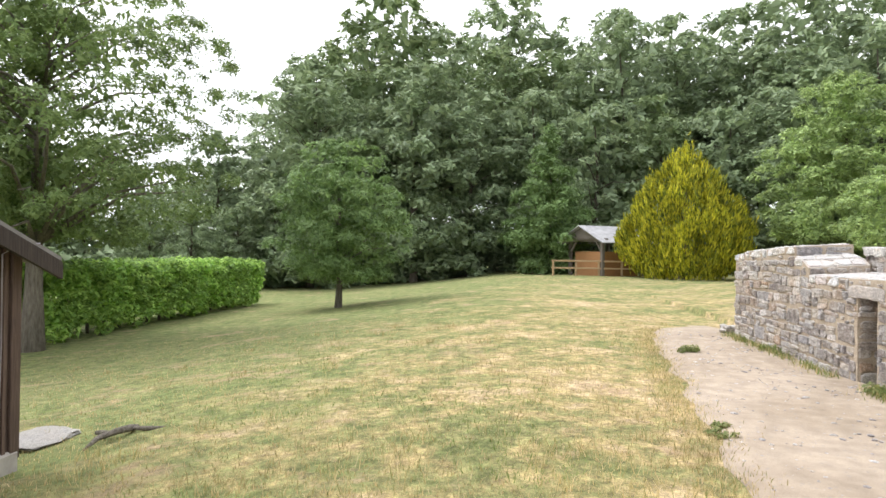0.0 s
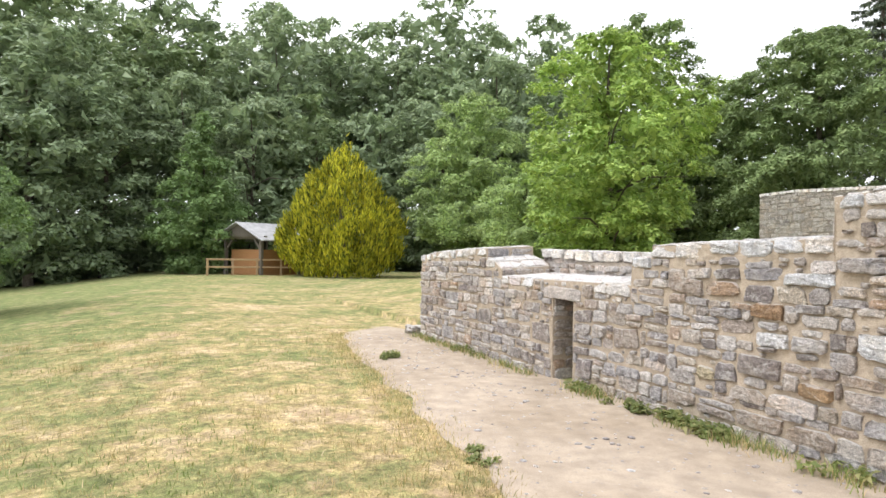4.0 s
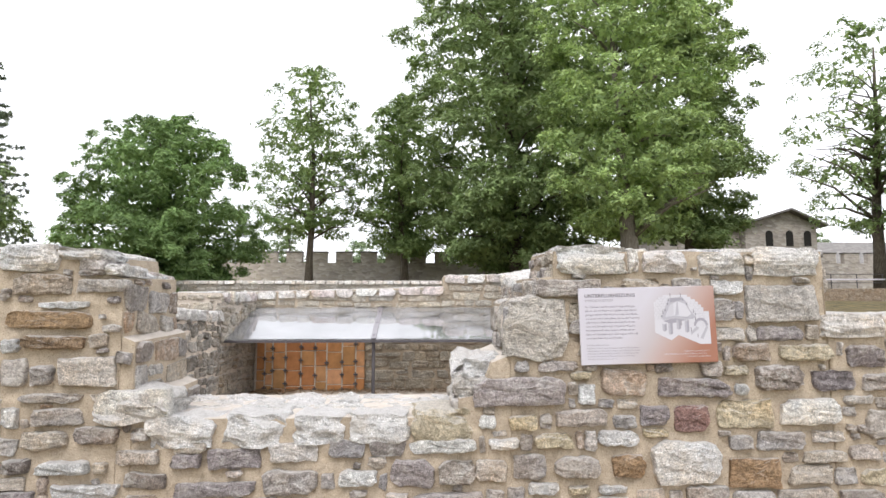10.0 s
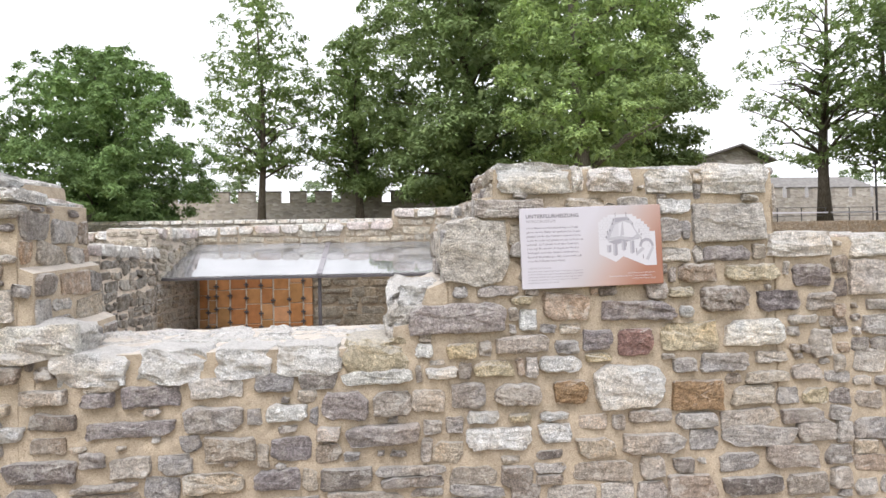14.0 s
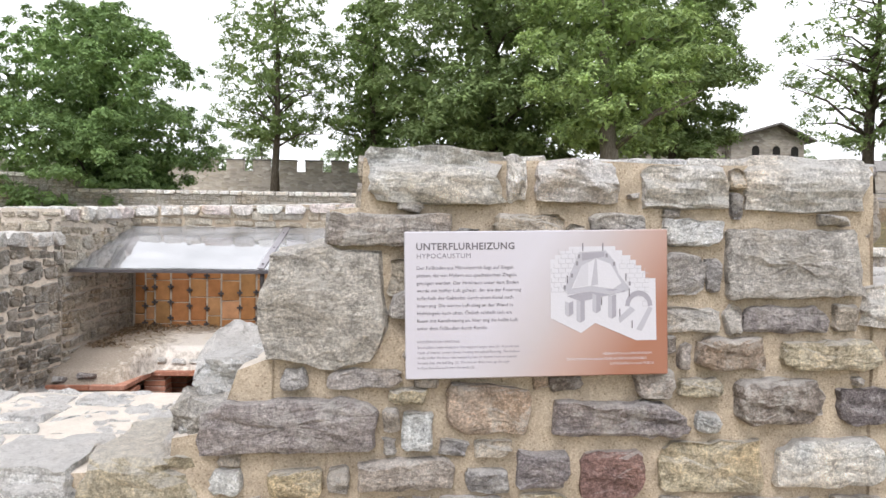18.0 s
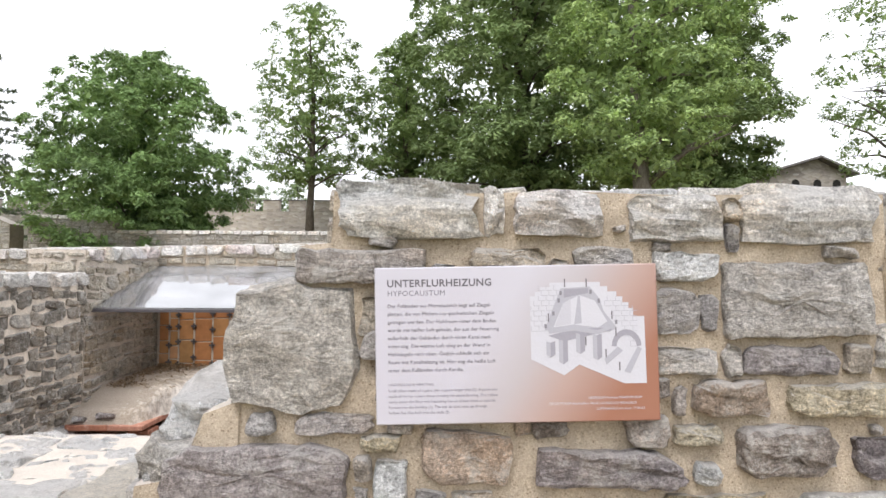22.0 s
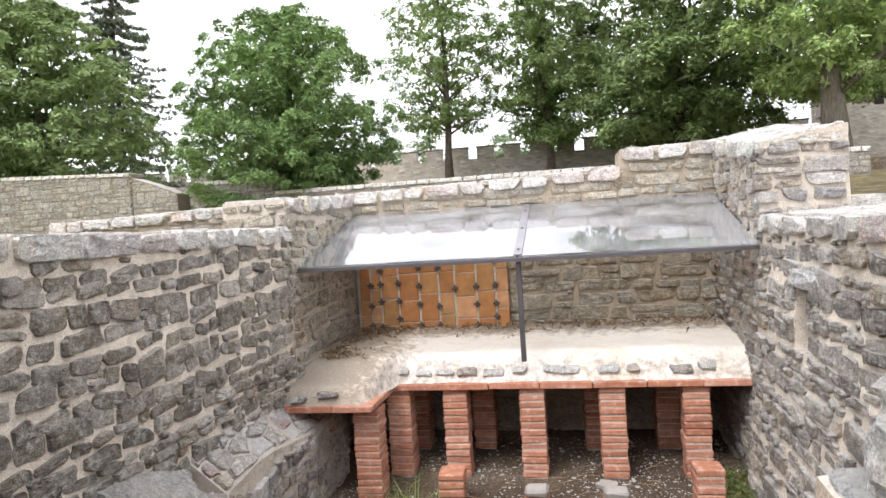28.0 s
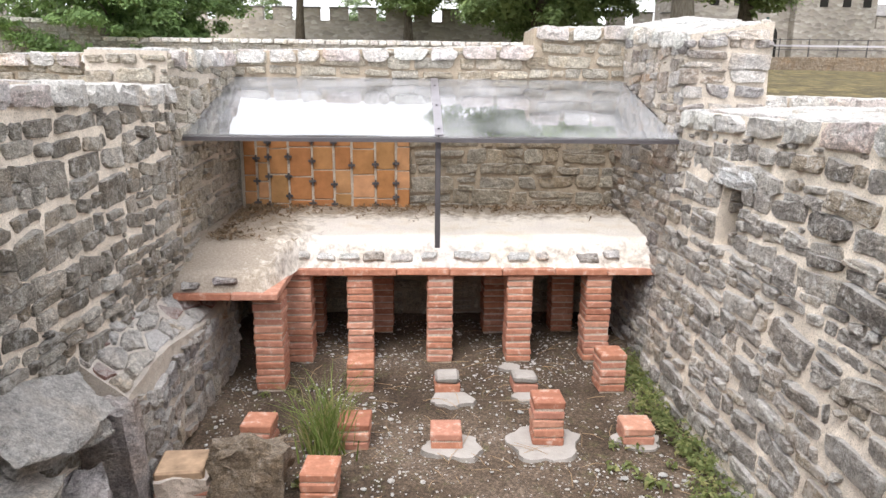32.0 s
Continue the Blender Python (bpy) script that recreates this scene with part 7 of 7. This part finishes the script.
for pts, r in (([(-0.42, -0.1, 0.0), (-0.2, 0.0, 0.05), (0.0, 0.02, 0.07), (0.2, 0.0, 0.06), (0.42, 0.06, 0.02)], 0.035), ([(-0.2, 0.0, 0.05), (-0.3, 0.12, 0.03), (-0.45, 0.2, 0.0)], 0.026), ([(0.05, 0.02, 0.07), (-0.02, -0.14, 0.04), (-0.12, -0.3, 0.0)], 0.024)):
    add_tube(bm, pts, [r * k for k in (0.7, 1.0, 0.9, 0.7, 0.35)[: len(pts)]], 7)
root = part("root", bm, BARK_PALE, smooth=True)
root.matrix_world = pose(-5.65, -3.95, ground_z(-5.65, -3.95) + 0.005, 0, 0, -8)
tagged(root, "weathered forked root lying in the dry grass", "root")

# ---- hut at the forest edge ----
hx, hy = -42.2, 3.4
hut = thing("hut", "open wooden hut with a grey pitched roof and board counter", "hut", at=(hx, hy, ground_z(hx, hy)), turn=-58)
for px_, py_ in ((0, -1.3), (0, 1.9), (-3.0, -1.3), (-3.0, 1.9)):
    part("post", boxed(px_ - 0.1, px_ + 0.1, py_ - 0.1, py_ + 0.1, -0.3, 2.15, bevel=0.01), WOOD_GREY, hut)
for py_, s in ((-1.3, 1), (1.9, -1)):
    part("brace", add_tube(bmesh.new(), [(0, py_, 1.4), (0, py_ + 0.6 * s, 2.1)], [0.07, 0.07], 4), WOOD_GREY, hut)
part("counter", boxed(-2.8, -0.12, -0.95, 1.8, 0.0, 1.5, bevel=0.01), WOOD_HUT, hut, "orange-brown board wall")
part("tie_beam", boxed(-0.09, 0.09, -1.7, 2.3, 2.1, 2.28), WOOD_GREY, hut)
for s in (-1, 1):
    bm = bmesh.new()
    vs = [bm.verts.new((x, 0.3 + y * s, z + t)) for t in (0, 0.06) for x in (-3.6, 0.6) for y, z in ((0, 3.05), (2.35, 1.98))]
    for f in ((0, 1, 3, 2), (4, 6, 7, 5), (0, 2, 6, 4), (1, 5, 7, 3), (2, 3, 7, 6), (0, 4, 5, 1)):
        bm.faces.new([vs[i] for i in f])
    bmesh.ops.recalc_face_normals(bm, faces=bm.faces)
    part("roof", bm, SHINGLE, hut, "grey sheet roof")
bm = bmesh.new()
bm.faces.new([bm.verts.new(c) for c in ((0.3, -1.6, 2.25), (0.3, 2.2, 2.25), (0.3, 0.3, 3.02))])
part("gable", bm, WOOD_GREY, hut)
rail = thing("rail_fence", "pale wooden rail fence before the hut", "fence")
for i in range(6):
    y = 1.5 + i * 1.35
    part("post", boxed(-40.66, -40.54, y - 0.06, y + 0.06, ground_z(-40.6, y) - 0.2, ground_z(-40.6, y) + 0.95, bevel=0.01), WOOD_RAIL, rail)
for z in (0.45, 0.88):
    part("rail", boxed(-40.58, -40.52, 1.4, 8.3, ground_z(-40.6, 4) + z - 0.05, ground_z(-40.6, 4) + z + 0.05, bevel=0.01), WOOD_RAIL, rail)

# ---- walls and stones farther off ----
low_wall("wall_far_block", "tall remains of a grey stone wall", (-24.6, 25.4), (-17.15, 25.4), 0.9, [(0, 4.5), (2.0, 4.55), (7.45, 4.32)], 2.0, stones=STONE_FAR, mat=MORTAR_FAR, ends=True, size=(0.42, 0.17))
low_wall("wall_far_slope", "sloping remains of a grey stone wall", (-17.15, 25.5), (-15.3, 25.5), 0.8, [(0, 4.15), (1.0, 3.8), (1.85, 3.45)], 1.5, stones=STONE_FAR, mat=MORTAR_FAR, caps=False, size=(0.42, 0.17))
low_wall("wall_far_low", "low grey stone wall across the lawn", (-14.6, 25.4), (7.0, 23.6), 0.7, [(0, 3.8), (3.2, 3.65), (3.25, 3.22), (21.7, 3.1)], 1.5, stones=STONE_FAR, mat=MORTAR_FAR, size=(0.50, 0.19))
low_wall("wall_far_meadow", "low stone wall behind the ruin", (-30.0, 21.0), (-19.0, 17.0), 0.7, [(0, 1.75), (11.8, 1.9)], -0.2, stones=STONE_FAR, mat=MORTAR_FAR, size=(0.50, 0.19))
low_wall("wall_far_lawn", "dark retaining wall below the fort lawn", (9.0, 35.3), (46.0, 35.3), 0.7, [(0, 3.45), (37, 3.6)], 2.2, stones=STONE_RUST, mat=STONE_RUST, size=(0.57, 0.21), caps=False)
boulder("rubble_heap", "rough stone lump at the wall's far end", (-14.3, 4.9, 0.05), (0.9, 0.9, 0.75), STONE_FAR, 31)
boulder("field_stone", "pale stone at the foot of the wall", (-13.45, 3.75, -0.1), (0.35, 0.3, 0.2), STONE_FAR, 32)

# ---- fort wall, gate and guard building ----
FZ, FY = 7.6, 55.0
fort = core("wall_fort", (0, FY, 0), (1, 0, 0), (0, 1, 0), [(-45.0, 75.0, 2.5)], lambda u: FZ - 0.85, 1.0, FAR_MASONRY)
tagged(fort, "long crenellated fort wall of pale grey stone", "wall", kind="structure")
merlon = boxed(0, 1.35, 0, 0.55, 0, 0.85, bevel=0.02)
me = bpy.data.meshes.new("merlon")
merlon.to_mesh(me)
merlon.free()
me.materials.append(FAR_MASONRY)
capbm = boxed(-0.06, 1.41, -0.06, 0.61, 0.85, 0.95, bevel=0.02)
cme = bpy.data.meshes.new("cap_slab")
capbm.to_mesh(cme)
capbm.free()
cme.materials.append(SLATE_ROOF)
i = 0
fx = -45.0
while fx < 73:
    for m_, nm in ((me, "merlon"), (cme, "cap_slab")):
        ob = new(nm, m_)
        ob.parent = fort
        ob.location = (fx, FY, FZ - 0.85)
    fx += 2.05
gate = thing("gatehouse", "grey stone gatehouse with slit windows and an arched gate", "gatehouse")


def arch_void(parent, x, z0, w, h, y, name="window", material=None):
    bm = bmesh.new()
    pts = [(x - w / 2, z0), (x + w / 2, z0), (x + w / 2, z0 + h - w / 2)]
    pts += [(x + w / 2 * math.cos(a), z0 + h - w / 2 + w / 2 * math.sin(a)) for a in [math.pi * k / 8 for k in range(1, 8)]]
    pts += [(x - w / 2, z0 + h - w / 2)]
    a = [bm.verts.new((p, y, q)) for p, q in pts]
    b = [bm.verts.new((p, y + 0.25, q)) for p, q in pts]
    bm.faces.new(a)
    for i in range(len(a)):
        bm.faces.new((a[i], b[i], b[(i + 1) % len(a)], a[(i + 1) % len(a)]))
    return part(name, bm, material or DARK_OPENING, parent)


for xa, xb, eave in ((25.6, 31.6, 9.75), (17.6, 22.6, 9.9)):
    part("tower", boxed(xa, xb, 53.2, 60.0, 3.0, eave, bevel=0.03), FAR_MASONRY, gate)
    mid = xa + (xb - xa) * 0.62
    bm = bmesh.new()
    f = [bm.verts.new((x, 53.25, z)) for x, z in ((xa, eave), (xb, eave), (mid, eave + 1.15))]
    bm.faces.new(f)
    part("gable", bm, FAR_MASONRY, gate)
    for a, b in ((xa - 0.7, mid), (xb + 0.7, mid)):
        bm = bmesh.new()
        za = eave - 0.15
        vs = [bm.verts.new((x, y, z + t)) for t in (0, 0.16) for y in (52.6, 60.5) for x, z in ((a, za), (b, eave + 1.2))]
        for q in ((0, 1, 3, 2), (4, 6, 7, 5), (0, 2, 6, 4), (1, 5, 7, 3), (2, 3, 7, 6), (0, 4, 5, 1)):
            bm.faces.new([vs[i] for i in q])
        bmesh.ops.recalc_face_normals(bm, faces=bm.faces)
        part("roof", bm, SLATE_ROOF, gate)
    for x in (xa + 2.0, xa + 3.7, xa + 5.2):
        if x < xb - 0.3:
            arch_void(gate, x, 8.0, 0.6, 1.3, 53.17)
part("gate_wall", boxed(22.6, 25.6, 54.0, 56.5, 3.0, 8.3), FAR_MASONRY, gate)
for x in (22.7, 23.75, 24.8):
    part("merlon", boxed(x, x + 0.7, 54.0, 54.5, 8.3, 9.0, bevel=0.02), FAR_MASONRY, gate)
arch_void(gate, 24.1, 3.8, 1.5, 3.0, 53.97, "gate_arch")
barn = thing("long_roofed_building", "low building with a grey slate roof behind the fort wall", "building")
bm = bmesh.new()
vs = [bm.verts.new(c) for c in ((40, 66, 7.4), (56, 66, 7.4), (52.5, 71, 10.6), (41, 71, 10.6), (56, 76, 7.4), (40, 76, 7.4))]
for f in ((0, 1, 2, 3), (3, 2, 4, 5), (1, 4, 2), (0, 3, 5)):
    bm.faces.new([vs[i] for i in f])
part("roof", bm, SLATE_ROOF, barn)
part("wall", boxed(40.3, 55.7, 66.4, 75.6, 3.5, 7.38), STONE_FAR, barn)
lamp = thing("lamp_post", "thin dark lamp post on the lawn", "lamp post", at=(33.0, 42.5, ground_z(33.0, 42.5)))
part("post", add_tube(bmesh.new(), [(0, 0, -0.2), (0, 0, 4.2)], [0.09, 0.06], 8), STEEL, lamp)
part("head", boxed(-0.14, 0.14, -0.14, 0.14, 4.1, 4.5, bevel=0.03), STEEL, lamp)
fence = thing("metal_fence", "thin dark metal fence with a barrier tape", "fence")
for i in range(22):
    x = 17.0 + i * 1.7
    zz = ground_z(x, 42.0)
    part("post", add_tube(bmesh.new(), [(x, 42.0, zz - 0.2), (x, 42.0, zz + 1.2)], [0.035, 0.035], 5), STEEL, fence)
for z in (0.6, 1.15):
    part("rail", boxed(17.0, 53.0, 41.98, 42.02, ground_z(35, 42) + z - 0.02, ground_z(35, 42) + z + 0.02), STEEL, fence)
part("tape", boxed(17.5, 44.0, 41.95, 41.96, ground_z(33, 42) + 0.78, ground_z(33, 42) + 0.88), SIGN_WHITE, fence, "red and white barrier tape")
bm = bmesh.new()
add_tube(bm, [(0, 0, 0), (0, 0, 0.9), (0, 0, 1.5), (0, 0, 1.9), (0, 0, 2.05), (0, 0, 2.35)], [0.3, 0.26, 0.32, 0.22, 0.1, 0.13], 10)
st = part("statue", bm, BRONZE)
st.matrix_world = pose(21.7, 49.5, ground_z(21.7, 49.5) + 1.3) @ Matrix.Scale(0.75, 4)
tagged(st, "green bronze statue on a stone plinth by the gate", "statue")
pl = part("plinth", boxed(-0.4, 0.4, -0.4, 0.4, -0.2, 1.3, bevel=0.03), STONE_FAR)
pl.matrix_world = pose(21.7, 49.5, ground_z(21.7, 49.5))
tagged(pl, "square stone plinth under the statue", "plinth")


# ---- grass and weeds ----
def blades(name, label, spots, height, width, material, seed, parent=None, kind="stuff", category="grass"):
    """Bent grass blades at (x, y, z) spots."""
    g = np.random.RandomState(seed)
    p = np.array(spots, float)
    n = len(p)
    a = g.uniform(0, math.tau, n)
    h = height * g.uniform(0.45, 1.3, n)
    side = np.stack([np.cos(a), np.sin(a), np.zeros(n)], 1) * width * g.uniform(0.6, 1.3, n)[:, None]
    b = g.uniform(0, math.tau, n)
    lean = np.stack([np.cos(b), np.sin(b), np.zeros(n)], 1) * (h * g.uniform(0.15, 0.9, n))[:, None]
    upv = np.stack([np.zeros(n), np.zeros(n), h], 1)
    v = np.stack([p - side, p + side, p + side * 0.6 + lean * 0.4 + upv * 0.65, p - side * 0.6 + lean * 0.4 + upv * 0.65, p + lean + upv * 0.95], 1).reshape(-1, 3)
    i = np.arange(n) * 5
    f = np.concatenate([np.stack([i, i + 1, i + 2], 1), np.stack([i, i + 2, i + 3], 1), np.stack([i + 3, i + 2, i + 4], 1)])
    ob = new(name, fast_mesh(name, v, f, material))
    if parent:
        ob.parent = parent
        return ob
    return tagged(ob, label, category, kind=kind)


spots, green = [], []
while len(spots) < 42000:
    d = 0.1 + 18 * rng.random() ** 1.3
    az = radians(rng.uniform(-165, -40))
    x, y = -0.8 + d * math.sin(az), -0.3 + d * math.cos(az)
    edge = PATH_EDGE(x)
    if y > edge - 0.04 + 0.12 * noise.noise((x * 1.3, 0.0, 5.0)):
        continue
    if -4.9 < x < -0.2 and -7.5 < y < -4.15:
        continue
    k = noise.noise((x * 0.5, y * 0.5, 8.0))
    (green if k > 0.18 and rng.random() < 0.7 else spots).append((x, y, ground_z(x, y) - 0.005))
clump = []
for _ in range(260):
    d, az = 1.2 + 13 * rng.random() ** 1.4, radians(rng.uniform(-150, -60))
    x, y = -0.8 + d * math.sin(az), -0.3 + d * math.cos(az)
    if y < PATH_EDGE(x) - 0.15 and not (-5.0 < x < -0.2 and y < -4.0):
        for _ in range(rng.randint(14, 40)):
            u, w = x + rng.gauss(0, 0.09), y + rng.gauss(0, 0.09)
            clump.append((u, w, ground_z(u, w) - 0.005))
blades("grass_clumps", "taller straw-coloured grass clumps in the meadow", clump, 0.11, 0.003, GRASS_DRY, 12)
blades("grass", "short dry meadow grass", spots, 0.045, 0.0035, GRASS_DRY, 1)
blades("grass", "short green meadow grass", green, 0.05, 0.0035, GRASS_GREEN, 2)
foot = []
for x0, n in ((-12.8, 300), (-12.2, 420), (-11.5, 320), (-10.9, 260), (-10.2, 260), (-9.5, 300), (-8.9, 160), (-7.6, 420), (-7.35, 300), (-6.0, 520), (-5.6, 600), (-5.2, 360), (-4.5, 240), (-4.0, 160), (-3.4, 240), (-2.9, 120)):
    for _ in range(int(n * 0.6)):
        x = x0 + rng.gauss(0, 0.16)
        y = 3.66 - abs(rng.gauss(0, 0.11))
        foot.append((x, y, ground_z(x, y)))
blades("wall_grass", "green grass tufts along the foot of the wall", foot[::2], 0.12, 0.0045, GRASS_GREEN, 3)
blades("wall_grass", "dry grass tufts along the foot of the wall", foot[1::2], 0.09, 0.0045, GRASS_DRY, 33)
rim = []
for _ in range(5200):
    x = rng.uniform(-14, -2.2)
    y = PATH_EDGE(x) + 0.12 * noise.noise((x * 1.3, 0.0, 5.0)) + rng.gauss(-0.1, 0.16)
    rim.append((x, y, ground_z(x, y)))
blades("path_edge_grass", "ragged dry grass along the gravel path", rim, 0.05, 0.0035, GRASS_DRY, 4)
tuft = [(-2.42 + rng.gauss(0, 0.07), 7.75 + rng.gauss(0, 0.12), -0.66) for _ in range(260)]
blades("grass_tuft", "tall green grass tuft growing in the pit", tuft, 0.42, 0.006, GRASS_GREEN, 5, kind=" ")


def weeds(name, label, spots, size, seed, per=26):
    v, f = leaf_cloud(spots, per, size, seed, 0.7, 0.7)
    ob = new(name, fast_mesh(name, v, f, WEED))
    return tagged(ob, label, "weeds", kind="stuff")


wsp = [(0.02 + rng.gauss(0, 0.07) - 0.04 * k / 10, 9.2 - 0.22 * k + rng.gauss(0, 0.08), -0.6, rng.uniform(0.06, 0.12)) for k in range(11) for _ in range(5)]
weeds("pit_weeds", "green nettles along the foot of the leaning wall", wsp, 0.026, 6, 70)
weeds("path_weed", "small dark weed growing in the path", [(-10.7 + rng.gauss(0, 0.13), 2.33 + rng.gauss(0, 0.08), -0.1, 0.08) for _ in range(10)], 0.045, 7)
weeds("path_weed", "flat green weed at the path's edge", [(-5.75 + rng.gauss(0, 0.2), 1.45 + rng.gauss(0, 0.08), -0.13, 0.045) for _ in range(8)], 0.04, 8)
for x, y, n in ((-6.6, 3.56, 12), (-6.1, 3.6, 14), (-5.7, 3.58, 12), (-7.65, 3.6, 7), (-4.5, 3.62, 6), (-3.9, 3.55, 6), (-10.9, 3.65, 5)):
    weeds("wall_weed", "leafy green weeds growing at the foot of the wall", [(x + rng.gauss(0, 0.16), y + rng.gauss(0, 0.06), -0.1 + rng.uniform(0, 0.04), rng.uniform(0.05, 0.1)) for _ in range(n)], 0.05, int(x * -100), 20)
weeds("pit_weeds", "low green weeds among the pebbles", [(rng.uniform(-0.6, 0.0), rng.uniform(6.8, 8.0), -0.63, rng.uniform(0.03, 0.06)) for _ in range(16)] + [(rng.uniform(-3.1, -2.3), rng.uniform(7.3, 9.0), -0.64, 0.04) for _ in range(14)], 0.035, 66, 14)
litter = []
for _ in range(1500):
    x, y = rng.uniform(-3.55, 0.2), 10.5 - abs(rng.gauss(0, 0.22))
    if rng.random() < 0.45:
        x, y = -3.55 + abs(rng.gauss(0, 0.2)), rng.uniform(9.1, 10.5)
    litter.append((x, y, 0.53 - 0.05 * smooth01((10.3 - y) / 1.2) + rng.uniform(-0.01, 0.02), 0.03))
v, f = leaf_cloud(litter, 2, 0.02, 31, 0.3, 0.9, 2.8)
tagged(new("leaf_litter", fast_mesh("leaf_litter", v, f, LITTER)), "dry brown leaf litter on the raised floor", "leaf litter", kind="stuff")
# pebbles in the pit
pf_ = []
ico = bmesh.new()
bmesh.ops.create_icosphere(ico, subdivisions=1, radius=1.0)
iv, if_ = np.array([v.co[:] for v in ico.verts]), [tuple(v.index for v in f.verts) for f in ico.faces]
ico.free()
off = 0
pebs = []
for _ in range(5200):
    x, y = rng.uniform(-3.3, 0.15), rng.uniform(6.6, 10.3)
    if noise.noise((x * 1.6, y * 1.6, 3.0)) < rng.uniform(-0.5, 0.25):
        continue
    s = rng.uniform(0.0035, 0.008) if rng.random() < 0.9 else rng.uniform(0.009, 0.018)
    pebs.append(iv * np.array([s * rng.uniform(0.6, 1.9), s * rng.uniform(0.6, 1.8), s * 0.5]) + np.array([x, y, -0.655]))
    pf_ += [tuple(q + off for q in f) for f in if_]
    off += len(iv)
tagged(new("pebbles", mesh_of("pebbles", np.concatenate(pebs).tolist(), pf_, STONE_PALE)), "pale pebbles and shells strewn over the pit floor", "pebbles", kind="stuff")
# grit and small stones on the path
grit, gfc, off = [], [], 0
for _ in range(1500):
    x = -13.5 + 13.5 * rng.random()
    y = rng.uniform(PATH_EDGE(x) + 0.1, 3.6)
    k = rng.uniform(0.004, 0.014) if rng.random() < 0.85 else rng.uniform(0.015, 0.03)
    grit.append(iv * np.array([k * rng.uniform(0.8, 1.7), k * rng.uniform(0.8, 1.5), k * 0.55]) + np.array([x, y, ground_z(x, y) + 0.012]))
    gfc += [tuple(q + off for q in f) for f in if_]
    off += len(iv)
tagged(new("grit", mesh_of("grit", np.concatenate(grit).tolist(), gfc, STONE_DARK)), "dark grit and small stones lying on the path", "pebbles", kind="stuff")
# dry twigs and stalks in the pit
bm = bmesh.new()
for _ in range(170):
    x, y, a, k = rng.uniform(-3.2, 0.1), rng.uniform(6.9, 10.2), rng.uniform(0, math.tau), rng.uniform(0.04, 0.16)
    q = Vector((math.cos(a) * k, math.sin(a) * k, 0))
    p = Vector((x, y, FLOOR_Z + 0.015))
    add_tube(bm, [p - q, p + Vector((0, 0, 0.012)) + q.yxz * 0.12, p + q], [0.002, 0.0022, 0.0012], 4)
ob = part("twigs", bm, WOOD_RAIL)
tagged(ob, "dry twigs and stalks strewn over the pit floor", "twigs", kind="stuff")
